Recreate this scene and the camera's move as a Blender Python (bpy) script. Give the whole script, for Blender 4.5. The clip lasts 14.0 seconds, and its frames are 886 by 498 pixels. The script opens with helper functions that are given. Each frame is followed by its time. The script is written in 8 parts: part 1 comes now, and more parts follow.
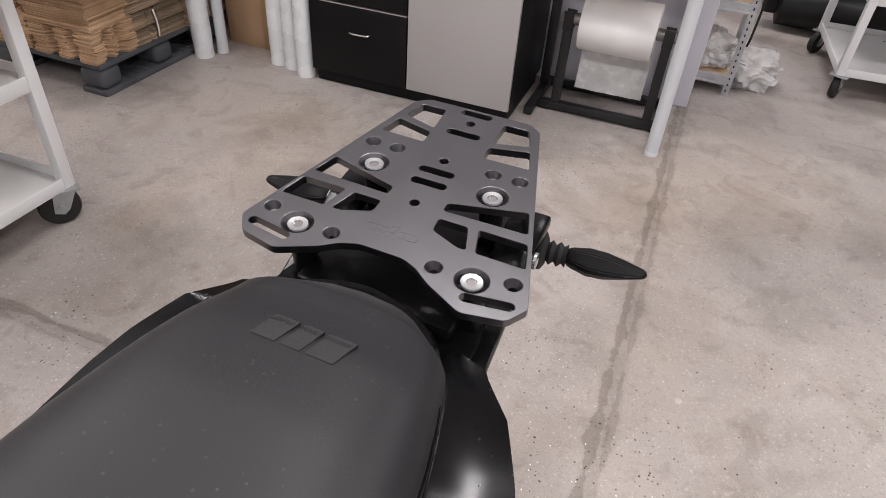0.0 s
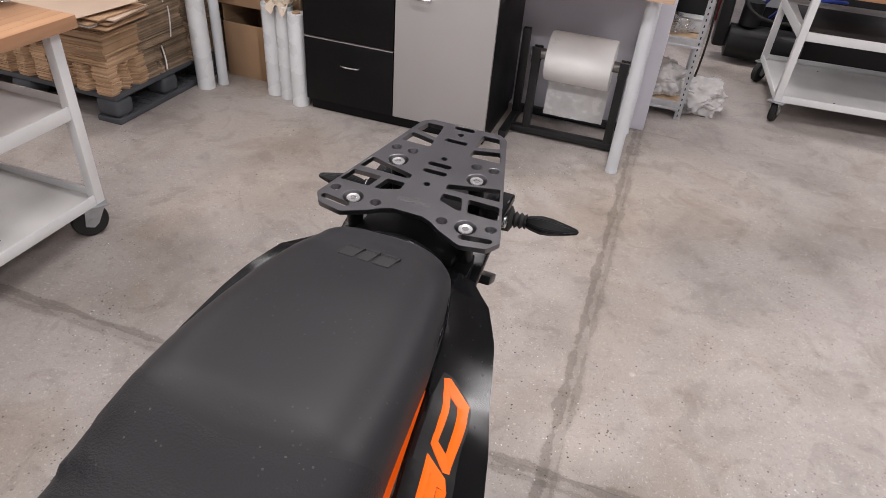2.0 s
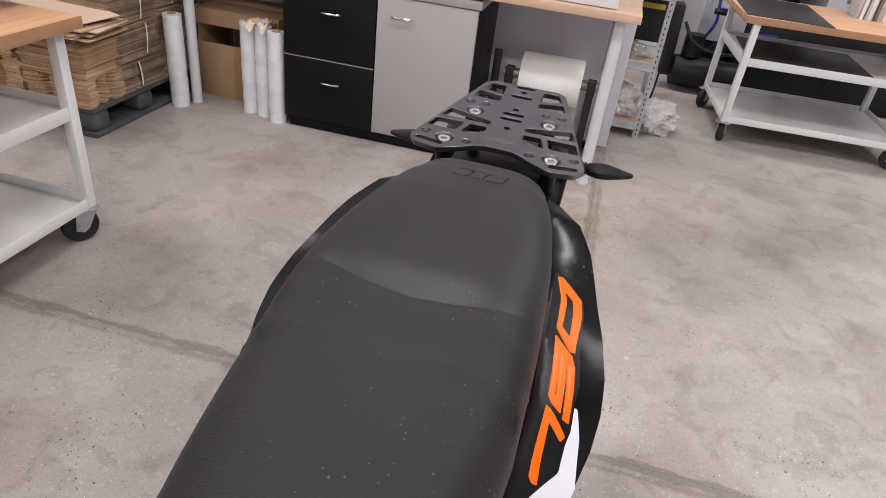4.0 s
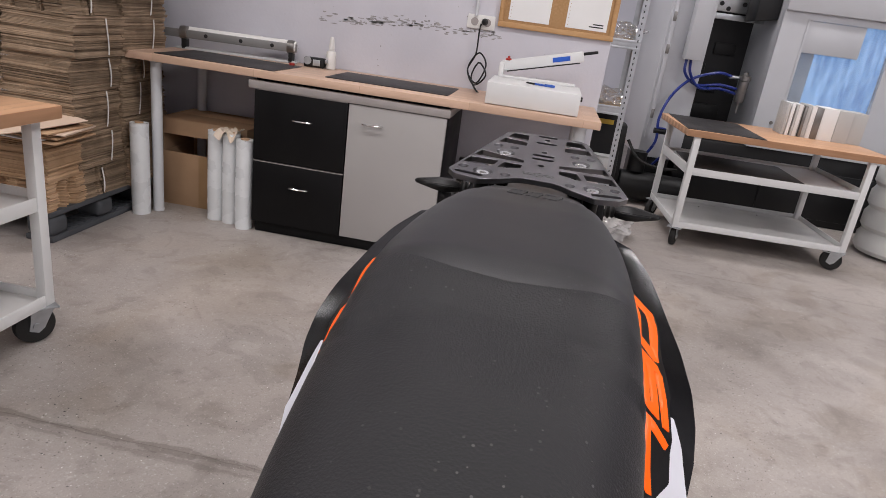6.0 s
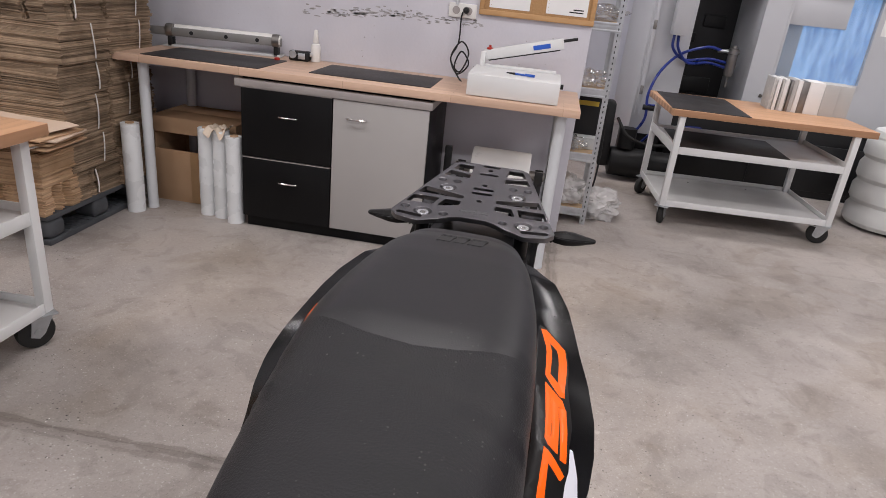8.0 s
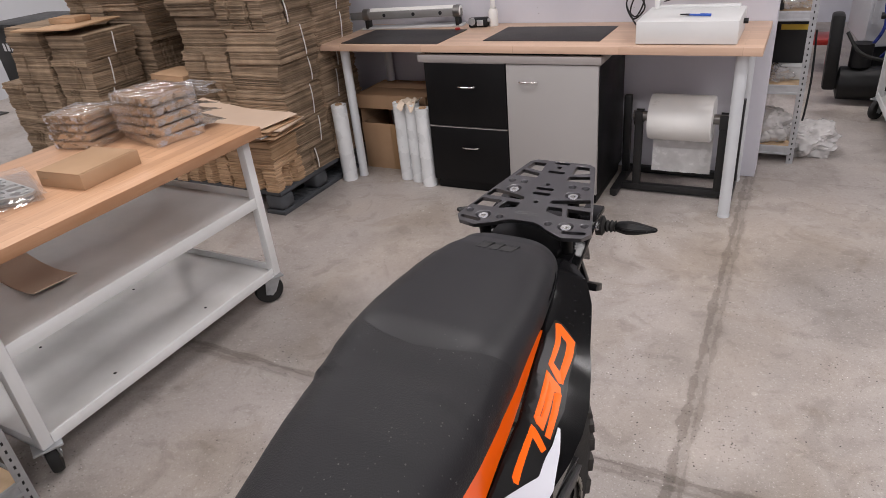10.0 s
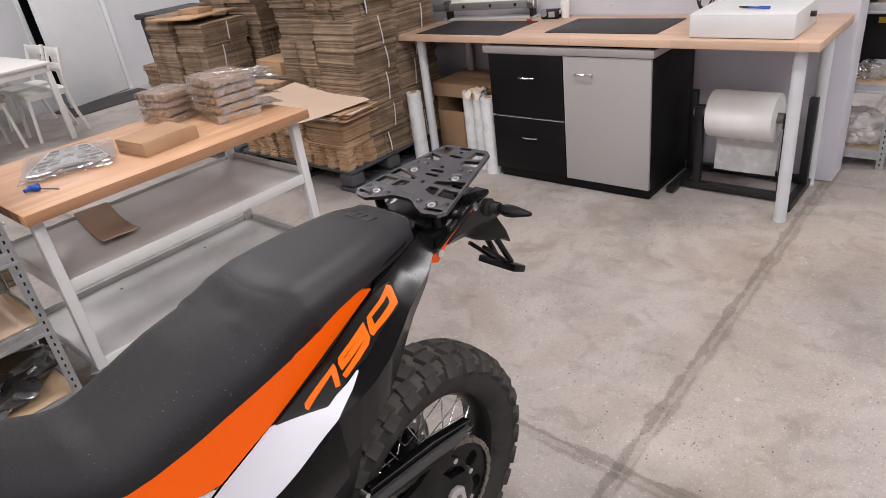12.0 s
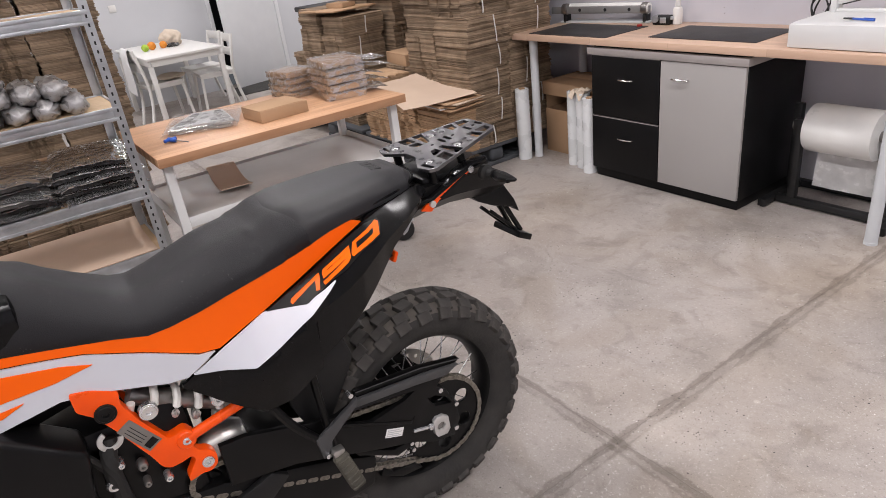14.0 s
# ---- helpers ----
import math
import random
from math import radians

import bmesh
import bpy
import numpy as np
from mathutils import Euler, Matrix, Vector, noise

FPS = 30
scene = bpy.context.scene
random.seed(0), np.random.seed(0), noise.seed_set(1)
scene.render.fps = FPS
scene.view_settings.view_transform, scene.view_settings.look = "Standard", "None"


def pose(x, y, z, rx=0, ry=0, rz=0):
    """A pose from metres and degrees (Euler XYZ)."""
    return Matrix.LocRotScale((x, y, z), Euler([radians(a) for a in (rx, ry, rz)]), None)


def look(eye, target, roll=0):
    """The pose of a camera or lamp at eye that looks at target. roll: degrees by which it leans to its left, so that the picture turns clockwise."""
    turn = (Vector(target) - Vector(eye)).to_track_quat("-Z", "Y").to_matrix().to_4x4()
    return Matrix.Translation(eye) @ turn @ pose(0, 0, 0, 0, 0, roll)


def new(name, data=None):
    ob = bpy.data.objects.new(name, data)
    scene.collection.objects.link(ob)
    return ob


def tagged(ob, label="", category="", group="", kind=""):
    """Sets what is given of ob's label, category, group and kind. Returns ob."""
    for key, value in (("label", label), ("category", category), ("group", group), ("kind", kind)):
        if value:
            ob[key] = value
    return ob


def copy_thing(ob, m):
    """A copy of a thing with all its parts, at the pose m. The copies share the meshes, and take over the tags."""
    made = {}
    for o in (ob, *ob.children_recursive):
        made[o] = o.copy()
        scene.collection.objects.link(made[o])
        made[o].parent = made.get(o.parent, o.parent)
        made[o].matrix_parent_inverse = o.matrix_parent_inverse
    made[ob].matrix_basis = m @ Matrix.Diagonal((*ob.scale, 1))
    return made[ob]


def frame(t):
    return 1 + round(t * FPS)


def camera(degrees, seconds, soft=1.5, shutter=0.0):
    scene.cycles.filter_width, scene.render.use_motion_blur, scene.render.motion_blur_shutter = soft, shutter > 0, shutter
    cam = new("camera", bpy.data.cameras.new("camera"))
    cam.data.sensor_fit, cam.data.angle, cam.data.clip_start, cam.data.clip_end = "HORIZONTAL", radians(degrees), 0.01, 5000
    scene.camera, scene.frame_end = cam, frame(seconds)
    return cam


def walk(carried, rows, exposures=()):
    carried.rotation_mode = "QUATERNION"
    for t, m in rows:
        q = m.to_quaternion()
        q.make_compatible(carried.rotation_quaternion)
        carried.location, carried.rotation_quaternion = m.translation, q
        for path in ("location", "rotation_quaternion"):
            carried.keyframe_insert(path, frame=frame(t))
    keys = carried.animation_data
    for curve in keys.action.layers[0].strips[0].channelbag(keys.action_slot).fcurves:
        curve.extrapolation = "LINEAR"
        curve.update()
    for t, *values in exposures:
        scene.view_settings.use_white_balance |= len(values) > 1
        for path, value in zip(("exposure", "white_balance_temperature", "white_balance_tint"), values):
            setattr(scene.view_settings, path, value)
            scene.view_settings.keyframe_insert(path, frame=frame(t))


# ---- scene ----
cam = camera(68.8, 14.0, 0.4)
PATH = [
    (0, (1.643, -2.604, 1.377), (1.133, -1.122, 0.134), 4.5),
    (0.5, (1.656, -2.665, 1.411), (1.153, -1.172, 0.179), 4.6),
    (1, (1.69, -2.737, 1.455), (1.184, -1.223, 0.249), 4.6),
    (1.5, (1.715, -2.829, 1.502), (1.207, -1.297, 0.322), 4.4),
    (2, (1.715, -2.9, 1.505), (1.247, -1.349, 0.332), 5.0),
    (2.2, (1.708, -2.939, 1.508), (1.25, -1.387, 0.332), 4.9),
    (4.3, (1.542, -3.128, 1.386), (1.251, -1.42, 0.388), 7.7),
    (4.5, (1.526, -3.139, 1.372), (1.251, -1.403, 0.419), 7.8),
    (5, (1.489, -3.169, 1.334), (1.241, -1.365, 0.506), 8.0),
    (5.5, (1.462, -3.169, 1.284), (1.228, -1.326, 0.542), 8.0),
    (6, (1.448, -3.167, 1.252), (1.224, -1.299, 0.571), 7.9),
    (6.5, (1.445, -3.174, 1.246), (1.231, -1.298, 0.586), 7.6),
    (7, (1.458, -3.174, 1.261), (1.251, -1.296, 0.606), 7.4),
    (7.5, (1.495, -3.18, 1.32), (1.288, -1.308, 0.648), 6.8),
    (8, (1.538, -3.195, 1.388), (1.31, -1.363, 0.618), 6.1),
    (8.5, (1.59, -3.211, 1.453), (1.271, -1.429, 0.604), 4.4),
    (9, (1.663, -3.227, 1.529), (1.151, -1.517, 0.627), 0.9),
    (9.2, (1.696, -3.226, 1.549), (1.079, -1.561, 0.628), -1.1),
    (11.3, (2.182, -3.201, 1.578), (1.159, -1.766, 0.633), -6.6),
    (11.5, (2.234, -3.166, 1.578), (1.179, -1.751, 0.636), -6.6),
    (12, (2.363, -3.075, 1.557), (1.139, -1.795, 0.626), -8.1),
    (12.5, (2.485, -3.061, 1.55), (1.123, -1.925, 0.625), -9.2),
    (13, (2.576, -3.09, 1.53), (1.178, -1.986, 0.621), -8.6),
    (13.5, (2.69, -3.096, 1.528), (1.243, -2.037, 0.642), -7.8),
    (14, (2.782, -3.02, 1.516), (1.266, -2.046, 0.65), -7.4),
]
walk(cam, [(t, look(eye, target, roll)) for t, eye, target, roll in PATH], [(0, 0.04), (2.2, 0.0), (4.4, 0.10), (4.6, 0.06), (5, -0.19), (8, -0.20), (9, -0.22), (11.5, 0.05), (14, 0.08)])

# ---- light ----
world = bpy.data.worlds.new("world")
scene.world = world
world.use_nodes = True
world.node_tree.nodes["Background"].inputs[0].default_value = (0.75, 0.80, 0.88, 1)
world.node_tree.nodes["Background"].inputs[1].default_value = 0.10
LAMP_WATTS = 53.5
CEILING = 4.2


def area_lamp(x, y, z, sx, sy, watts, colour):
    data = bpy.data.lights.new("tube_light", "AREA")
    data.shape, data.size, data.size_y, data.energy, data.color = "RECTANGLE", sx, sy, watts, colour
    ob = new("tube_light", data)
    ob.matrix_world = pose(x, y, z, 0, 0, 0)
    return ob


LAMP_SPOTS = [(x, y) for x in (-4.6, -1.6, 1.2, 4.2) for y in (-4.6, -1.5, 1.6)]
for lx, ly in LAMP_SPOTS:
    area_lamp(lx, ly, CEILING - 0.36, 1.5, 0.22, LAMP_WATTS * (1.42 if lx > 4 and ly < 1 else 1.25 if ly < -4 and lx > 0 else 1.0 if ly > 1 else 0.85), (1.0, 0.955, 0.965))


# ---- mesh helpers ----
def thing(name, label, category, loc=(0, 0, 0), rz=0.0, group="", kind=""):
    ob = new(name)
    ob.empty_display_size = 0.05
    ob.matrix_world = pose(*loc, 0, 0, rz)
    return tagged(ob, label, category, group, kind)


def part(name, bm, material, parent=None, label="", angle=32):
    me = bpy.data.meshes.new(name)
    bm.normal_update()
    bm.to_mesh(me)
    bm.free()
    me.shade_smooth()
    me.set_sharp_from_angle(angle=radians(angle))
    me.materials.append(material)
    ob = new(name, me)
    if parent is not None:
        ob.parent = parent
    if label:
        ob["label"] = label
    return ob


def single(name, bm, material, label, category, group="", kind="", angle=32):
    return tagged(part(name, bm, material, None, "", angle), label, category, group, kind)


def fresh():
    return bmesh.new()


def box(bm, lo, hi, r=0.003, seg=2):
    c = [(a + b) / 2 for a, b in zip(lo, hi)]
    s = [abs(b - a) for a, b in zip(lo, hi)]
    made = bmesh.ops.create_cube(bm, size=1.0, matrix=Matrix.LocRotScale(c, None, s))
    if r > 0:
        edges = list({e for v in made["verts"] for e in v.link_edges})
        bmesh.ops.bevel(bm, geom=edges, offset=min(r, min(s) * 0.45), segments=seg, affect="EDGES", profile=0.5)
    return bm


def to3(plane, u, v, w):
    return {"xy": (u, v, w), "xz": (u, w, v), "yz": (w, u, v)}[plane]


def prism(bm, pts, plane, a, b, r=0.0, seg=2):
    low = [bm.verts.new(to3(plane, u, v, a)) for u, v in pts]
    high = [bm.verts.new(to3(plane, u, v, b)) for u, v in pts]
    n = len(pts)
    faces = [bm.faces.new(low), bm.faces.new(list(reversed(high)))]
    for i in range(n):
        faces.append(bm.faces.new((low[i], high[i], high[(i + 1) % n], low[(i + 1) % n])))
    bmesh.ops.recalc_face_normals(bm, faces=faces)
    if r > 0:
        edges = list({e for v in low + high for e in v.link_edges})
        bmesh.ops.bevel(bm, geom=edges, offset=r, segments=seg, affect="EDGES", profile=0.5)
    return bm


def rod(bm, p, q, r, n=14, r2=None):
    p, q = Vector(p), Vector(q)
    m = Matrix.Translation((p + q) / 2) @ (q - p).to_track_quat("Z", "Y").to_matrix().to_4x4()
    bmesh.ops.create_cone(bm, cap_ends=True, segments=n, radius1=r, radius2=r if r2 is None else r2, depth=(q - p).length, matrix=m)
    return bm


def smooth_line(pts, per=6):
    pts = [Vector(p) for p in pts]
    ext = [2 * pts[0] - pts[1]] + pts + [2 * pts[-1] - pts[-2]]
    out = []
    for i in range(1, len(ext) - 2):
        a, b, c, d = ext[i - 1 : i + 3]
        for k in range(per):
            t = k / per
            out.append(0.5 * (2 * b + (c - a) * t + (2 * a - 5 * b + 4 * c - d) * t * t + (3 * b - a - 3 * c + d) * t**3))
    return out + [pts[-1]]


def pipe(bm, pts, r, n=8, per=6):
    line = smooth_line(pts, per) if per else [Vector(p) for p in pts]
    rings = []
    up = Vector((0.13, 0.31, 0.94))
    for i, p in enumerate(line):
        d = (line[min(i + 1, len(line) - 1)] - line[max(i - 1, 0)]).normalized()
        side = d.cross(up)
        if side.length < 0.1:
            side = d.cross(Vector((1, 0, 0)))
        side.normalize()
        top = side.cross(d)
        rings.append([p + r * (math.cos(a) * side + math.sin(a) * top) for a in (2 * math.pi * k / n for k in range(n))])
    return loft(bm, rings)


def loft(bm, rings, closed=True, caps=True):
    vs = [[bm.verts.new(p) for p in ring] for ring in rings]
    n = len(vs[0])
    faces = []
    for a, b in zip(vs, vs[1:]):
        for k in range(n if closed else n - 1):
            faces.append(bm.faces.new((a[k], a[(k + 1) % n], b[(k + 1) % n], b[k])))
    if caps and closed:
        faces += [bm.faces.new(vs[0]), bm.faces.new(vs[-1])]
    bmesh.ops.recalc_face_normals(bm, faces=faces)
    return bm


def lathe(bm, profile, centre=(0, 0, 0), axis="z", n=28, close=True):
    """profile: rows of radius, height; turned about an axis through centre."""
    rings = []
    for r, h in profile:
        ring = []
        for k in range(n):
            a = 2 * math.pi * k / n
            p = {"z": (r * math.cos(a), r * math.sin(a), h), "x": (h, r * math.cos(a), r * math.sin(a)), "y": (r * math.cos(a), h, r * math.sin(a))}[axis]
            ring.append(Vector(p) + Vector(centre))
        rings.append(ring)
    return loft(bm, rings, True, close)


def rounded(w, h, r, n=5, cx=0.0, cy=0.0):
    out = []
    for sx, sy, a0 in ((1, 1, 0), (-1, 1, 90), (-1, -1, 180), (1, -1, 270)):
        for k in range(n):
            a = radians(a0 + 90 * k / (n - 1))
            out.append((cx + sx * (w / 2 - r) + r * math.cos(a), cy + sy * (h / 2 - r) + r * math.sin(a)))
    return out


def ring_pts(cx, cy, r, n=18):
    return [(cx + r * math.cos(2 * math.pi * k / n), cy + r * math.sin(2 * math.pi * k / n)) for k in range(n)]


def soften(pts, r=0.004, n=3):
    """Rounds the corners of an outline."""
    out = []
    m = len(pts)
    for i in range(m):
        p, a, b = Vector(pts[i]), Vector(pts[i - 1]), Vector(pts[(i + 1) % m])
        ua, ub = (a - p), (b - p)
        d = min(r, ua.length * 0.45, ub.length * 0.45)
        p0, p1 = p + ua.normalized() * d, p + ub.normalized() * d
        for k in range(n + 1):
            t = k / n
            q = p0 * (1 - t) ** 2 + p * 2 * t * (1 - t) + p1 * t * t
            out.append((q.x, q.y))
    return out


def pierced_plate(outline, cuts, cones, thick, chamfer):
    bm = fresh()
    tapered = []
    edges = []
    for pts in [outline] + cuts + [ring_pts(x, y, r) for x, y, r, _ in cones]:
        vs = [bm.verts.new((x, y, 0)) for x, y in pts]
        tapered.append(vs)
        edges += [bm.edges.new((vs[i], vs[(i + 1) % len(vs)])) for i in range(len(vs))]
    bmesh.ops.triangle_fill(bm, use_beauty=True, use_dissolve=False, edges=edges)
    faces = bm.faces[:]
    bmesh.ops.recalc_face_normals(bm, faces=faces)
    if faces[0].normal.z < 0:
        bmesh.ops.reverse_faces(bm, faces=faces)
    made = bmesh.ops.extrude_face_region(bm, geom=faces)
    low = [g for g in made["geom"] if isinstance(g, bmesh.types.BMVert)]
    for v in low:
        v.co.z -= thick
        for x, y, r, r2 in cones:
            d = Vector((v.co.x - x, v.co.y - y))
            if d.length < r + 1e-4:
                v.co.x, v.co.y = x + d.x * r2 / r, y + d.y * r2 / r
                break
    bmesh.ops.recalc_face_normals(bm, faces=bm.faces[:])
    if chamfer:
        rim = [e for e in bm.edges if len(e.link_faces) == 2 and e.calc_face_angle(0) > 0.7 and max(v.co.z for v in e.verts) > -1e-5 and min(v.co.z for v in e.verts) > -1e-5]
        bmesh.ops.bevel(bm, geom=rim, offset=chamfer, segments=2, affect="EDGES", profile=0.5, clamp_overlap=True)
    return bm


# ---- materials ----
def material(name, c1, c2=None, rough=0.5, metal=0.0, scale=6.0, fine=150.0, bump=0.05, spec=0.5, coat=0.0, vary=0.0, island=0.0, stretch=(1, 1, 1), rough_var=0.12, glow=0.0):
    m = bpy.data.materials.new(name)
    m.use_nodes = True
    t = m.node_tree
    b = t.nodes["Principled BSDF"]
    c2 = c2 or tuple(v * 0.82 for v in c1)
    tc = t.nodes.new("ShaderNodeTexCoord")
    mp = t.nodes.new("ShaderNodeMapping")
    mp.inputs["Scale"].default_value = stretch
    t.links.new(tc.outputs["Object"], mp.inputs["Vector"])
    n1, n2 = t.nodes.new("ShaderNodeTexNoise"), t.nodes.new("ShaderNodeTexNoise")
    for n, s, d in ((n1, scale, 6.0), (n2, fine, 3.0)):
        n.inputs["Scale"].default_value, n.inputs["Detail"].default_value = s, d
        t.links.new(mp.outputs["Vector"], n.inputs["Vector"])
    ramp = t.nodes.new("ShaderNodeValToRGB")
    ramp.color_ramp.elements[0].position, ramp.color_ramp.elements[1].position = 0.32, 0.68
    ramp.color_ramp.elements[0].color, ramp.color_ramp.elements[1].color = (*c2, 1), (*c1, 1)
    t.links.new(n1.outputs["Fac"], ramp.inputs["Fac"])
    colour = ramp.outputs["Color"]
    for amount, node, socket in ((vary, "ShaderNodeObjectInfo", "Random"), (island, "ShaderNodeNewGeometry", "Random Per Island")):
        if amount > 0:
            info = t.nodes.new(node)
            rng = t.nodes.new("ShaderNodeMapRange")
            rng.inputs["To Min"].default_value, rng.inputs["To Max"].default_value = 1 - amount, 1 + amount
            t.links.new(info.outputs[socket], rng.inputs["Value"])
            hsv = t.nodes.new("ShaderNodeHueSaturation")
            t.links.new(rng.outputs["Result"], hsv.inputs["Value"])
            t.links.new(colour, hsv.inputs["Color"])
            colour = hsv.outputs["Color"]
    t.links.new(colour, b.inputs["Base Color"])
    rr = t.nodes.new("ShaderNodeMapRange")
    rr.inputs["To Min"].default_value, rr.inputs["To Max"].default_value = max(rough - rough_var, 0.02), min(rough + rough_var, 1)
    t.links.new(n1.outputs["Fac"], rr.inputs["Value"])
    t.links.new(rr.outputs["Result"], b.inputs["Roughness"])
    b.inputs["Metallic"].default_value = metal
    b.inputs["Specular IOR Level"].default_value = spec
    b.inputs["Coat Weight"].default_value = coat
    b.inputs["Coat Roughness"].default_value = 0.05
    if bump > 0:
        bp = t.nodes.new("ShaderNodeBump")
        bp.inputs["Strength"].default_value, bp.inputs["Distance"].default_value = bump, 0.004
        t.links.new(n2.outputs["Fac"], bp.inputs["Height"])
        t.links.new(bp.outputs["Normal"], b.inputs["Normal"])
    if glow > 0:
        t.links.new(colour, b.inputs["Emission Color"])
        b.inputs["Emission Strength"].default_value = glow
    return m


def floor_material(name="concrete_floor", shade=1.0):
    m = material(name, (0.432, 0.392, 0.366), (0.332, 0.300, 0.279), rough=0.44, scale=0.9, fine=300, bump=0.16, spec=0.35, rough_var=0.16)
    t = m.node_tree
    b = t.nodes["Principled BSDF"]
    tc = [n for n in t.nodes if n.type == "TEX_COORD"][0]
    colour = b.inputs["Base Color"].links[0].from_socket

    def layer(colour, fac, tint, amount, kind="MULTIPLY"):
        mx = t.nodes.new("ShaderNodeMix")
        mx.data_type, mx.blend_type = "RGBA", kind
        mul = t.nodes.new("ShaderNodeMath")
        mul.operation = "MULTIPLY"
        mul.inputs[1].default_value = amount
        t.links.new(fac, mul.inputs[0])
        t.links.new(mul.outputs[0], mx.inputs["Factor"])
        t.links.new(colour, mx.inputs["A"])
        mx.inputs["B"].default_value = (*tint, 1)
        return mx.outputs["Result"]

    def noise_mask(scale, lo, hi, detail=5.0, distort=0.6):
        n = t.nodes.new("ShaderNodeTexNoise")
        n.inputs["Scale"].default_value, n.inputs["Detail"].default_value, n.inputs["Distortion"].default_value = scale, detail, distort
        t.links.new(tc.outputs["Object"], n.inputs["Vector"])
        r = t.nodes.new("ShaderNodeMapRange")
        r.interpolation_type = "SMOOTHSTEP"
        r.inputs["From Min"].default_value, r.inputs["From Max"].default_value = lo, hi
        t.links.new(n.outputs["Fac"], r.inputs["Value"])
        return r.outputs["Result"]

    def dots(scale, size, rnd):
        v = t.nodes.new("ShaderNodeTexVoronoi")
        v.inputs["Scale"].default_value = scale
        t.links.new(tc.outputs["Object"], v.inputs["Vector"])
        near = t.nodes.new("ShaderNodeMath")
        near.operation = "LESS_THAN"
        near.inputs[1].default_value = size
        t.links.new(v.outputs["Distance"], near.inputs[0])
        sep = t.nodes.new("ShaderNodeSeparateColor")
        t.links.new(v.outputs["Color"], sep.inputs["Color"])
        some = t.nodes.new("ShaderNodeMath")
        some.operation = "LESS_THAN"
        some.inputs[1].default_value = rnd
        t.links.new(sep.outputs["Red"], some.inputs[0])
        both = t.nodes.new("ShaderNodeMath")
        both.operation = "MULTIPLY"
        t.links.new(near.outputs[0], both.inputs[0])
        t.links.new(some.outputs[0], both.inputs[1])
        return both.outputs[0]

    def times(a, c):
        mul = t.nodes.new("ShaderNodeMath")
        mul.operation = "MULTIPLY"
        t.links.new(a, mul.inputs[0])
        t.links.new(c, mul.inputs[1])
        return mul.outputs[0]

    def beside(axis, at, half):
        """Dirt trodden along a filled joint, uneven in width."""
        sep = t.nodes.new("ShaderNodeSeparateXYZ")
        t.links.new(tc.outputs["Object"], sep.inputs[0])
        wob = t.nodes.new("ShaderNodeTexNoise")
        wob.inputs["Scale"].default_value, wob.inputs["Detail"].default_value, wob.inputs["Roughness"].default_value = 7.0, 10.0, 0.68
        t.links.new(tc.outputs["Object"], wob.inputs["Vector"])
        a, d, w, r = (t.nodes.new("ShaderNodeMath") for _ in range(4))
        a.operation, a.inputs[1].default_value = "SUBTRACT", at
        d.operation = "ABSOLUTE"
        w.operation, w.inputs[1].default_value, w.inputs[2].default_value = "MULTIPLY_ADD", 0.085, -0.0425
        r.operation = "ADD"
        t.links.new(sep.outputs[axis], a.inputs[0])
        t.links.new(a.outputs[0], d.inputs[0])
        t.links.new(wob.outputs["Fac"], w.inputs[0])
        t.links.new(d.outputs[0], r.inputs[0])
        t.links.new(w.outputs[0], r.inputs[1])
        m_ = t.nodes.new("ShaderNodeMapRange")
        m_.interpolation_type = "SMOOTHSTEP"
        m_.inputs["From Min"].default_value, m_.inputs["From Max"].default_value = half, half * 0.62
        t.links.new(r.outputs[0], m_.inputs["Value"])
        return m_.outputs["Result"]

    clumps = noise_mask(2.3, 0.44, 0.66, 3.0, 0.3)
    colour = layer(colour, noise_mask(3.4, 0.50, 0.70, 8.0, 0.3), (0.74, 0.73, 0.72), 0.62)
    colour = layer(colour, noise_mask(1.3, 0.50, 0.72, 9.0, 0.4), (0.64, 0.63, 0.62), 0.68)
    colour = layer(colour, noise_mask(13.0, 0.55, 0.74, 8.0), (0.72, 0.70, 0.67), 0.5)
    colour = layer(colour, noise_mask(60.0, 0.50, 0.75, 6.0), (0.68, 0.67, 0.66), 0.42)
    colour = layer(colour, noise_mask(190.0, 0.46, 0.66, 3.0), (0.70, 0.685, 0.67), 0.28)
    colour = layer(colour, noise_mask(120.0, 0.58, 0.72, 3.0), (0.66, 0.64, 0.61), 0.30, "SCREEN")
    colour = layer(colour, noise_mask(5.5, 0.55, 0.64, 9.0, 1.2), (0.74, 0.73, 0.72), 0.52)
    colour = layer(colour, noise_mask(1.9, 0.54, 0.63, 10.0, 0.9), (0.80, 0.76, 0.70), 0.50)
    colour = layer(colour, noise_mask(0.55, 0.52, 0.66, 8.0, 0.8), (0.84, 0.83, 0.83), 0.55)
    colour = layer(colour, noise_mask(2.2, 0.48, 0.80, 8.0, 0.3), (0.62, 0.58, 0.54), 0.16, "SCREEN")
    colour = layer(colour, noise_mask(26.0, 0.64, 0.80, 5.0), (0.62, 0.58, 0.52), 0.28, "SCREEN")
    colour = layer(colour, beside(0, 1.727, 0.040), (0.74, 0.725, 0.71), 0.42)
    colour = layer(colour, beside(0, 1.710, 0.015), (0.60, 0.585, 0.57), 0.62)
    colour = layer(colour, beside(0, 1.746, 0.008), (0.62, 0.61, 0.60), 0.45)
    colour = layer(colour, beside(1, -1.783, 0.040), (0.74, 0.725, 0.71), 0.42)
    colour = layer(colour, beside(1, -1.766, 0.015), (0.60, 0.585, 0.57), 0.62)
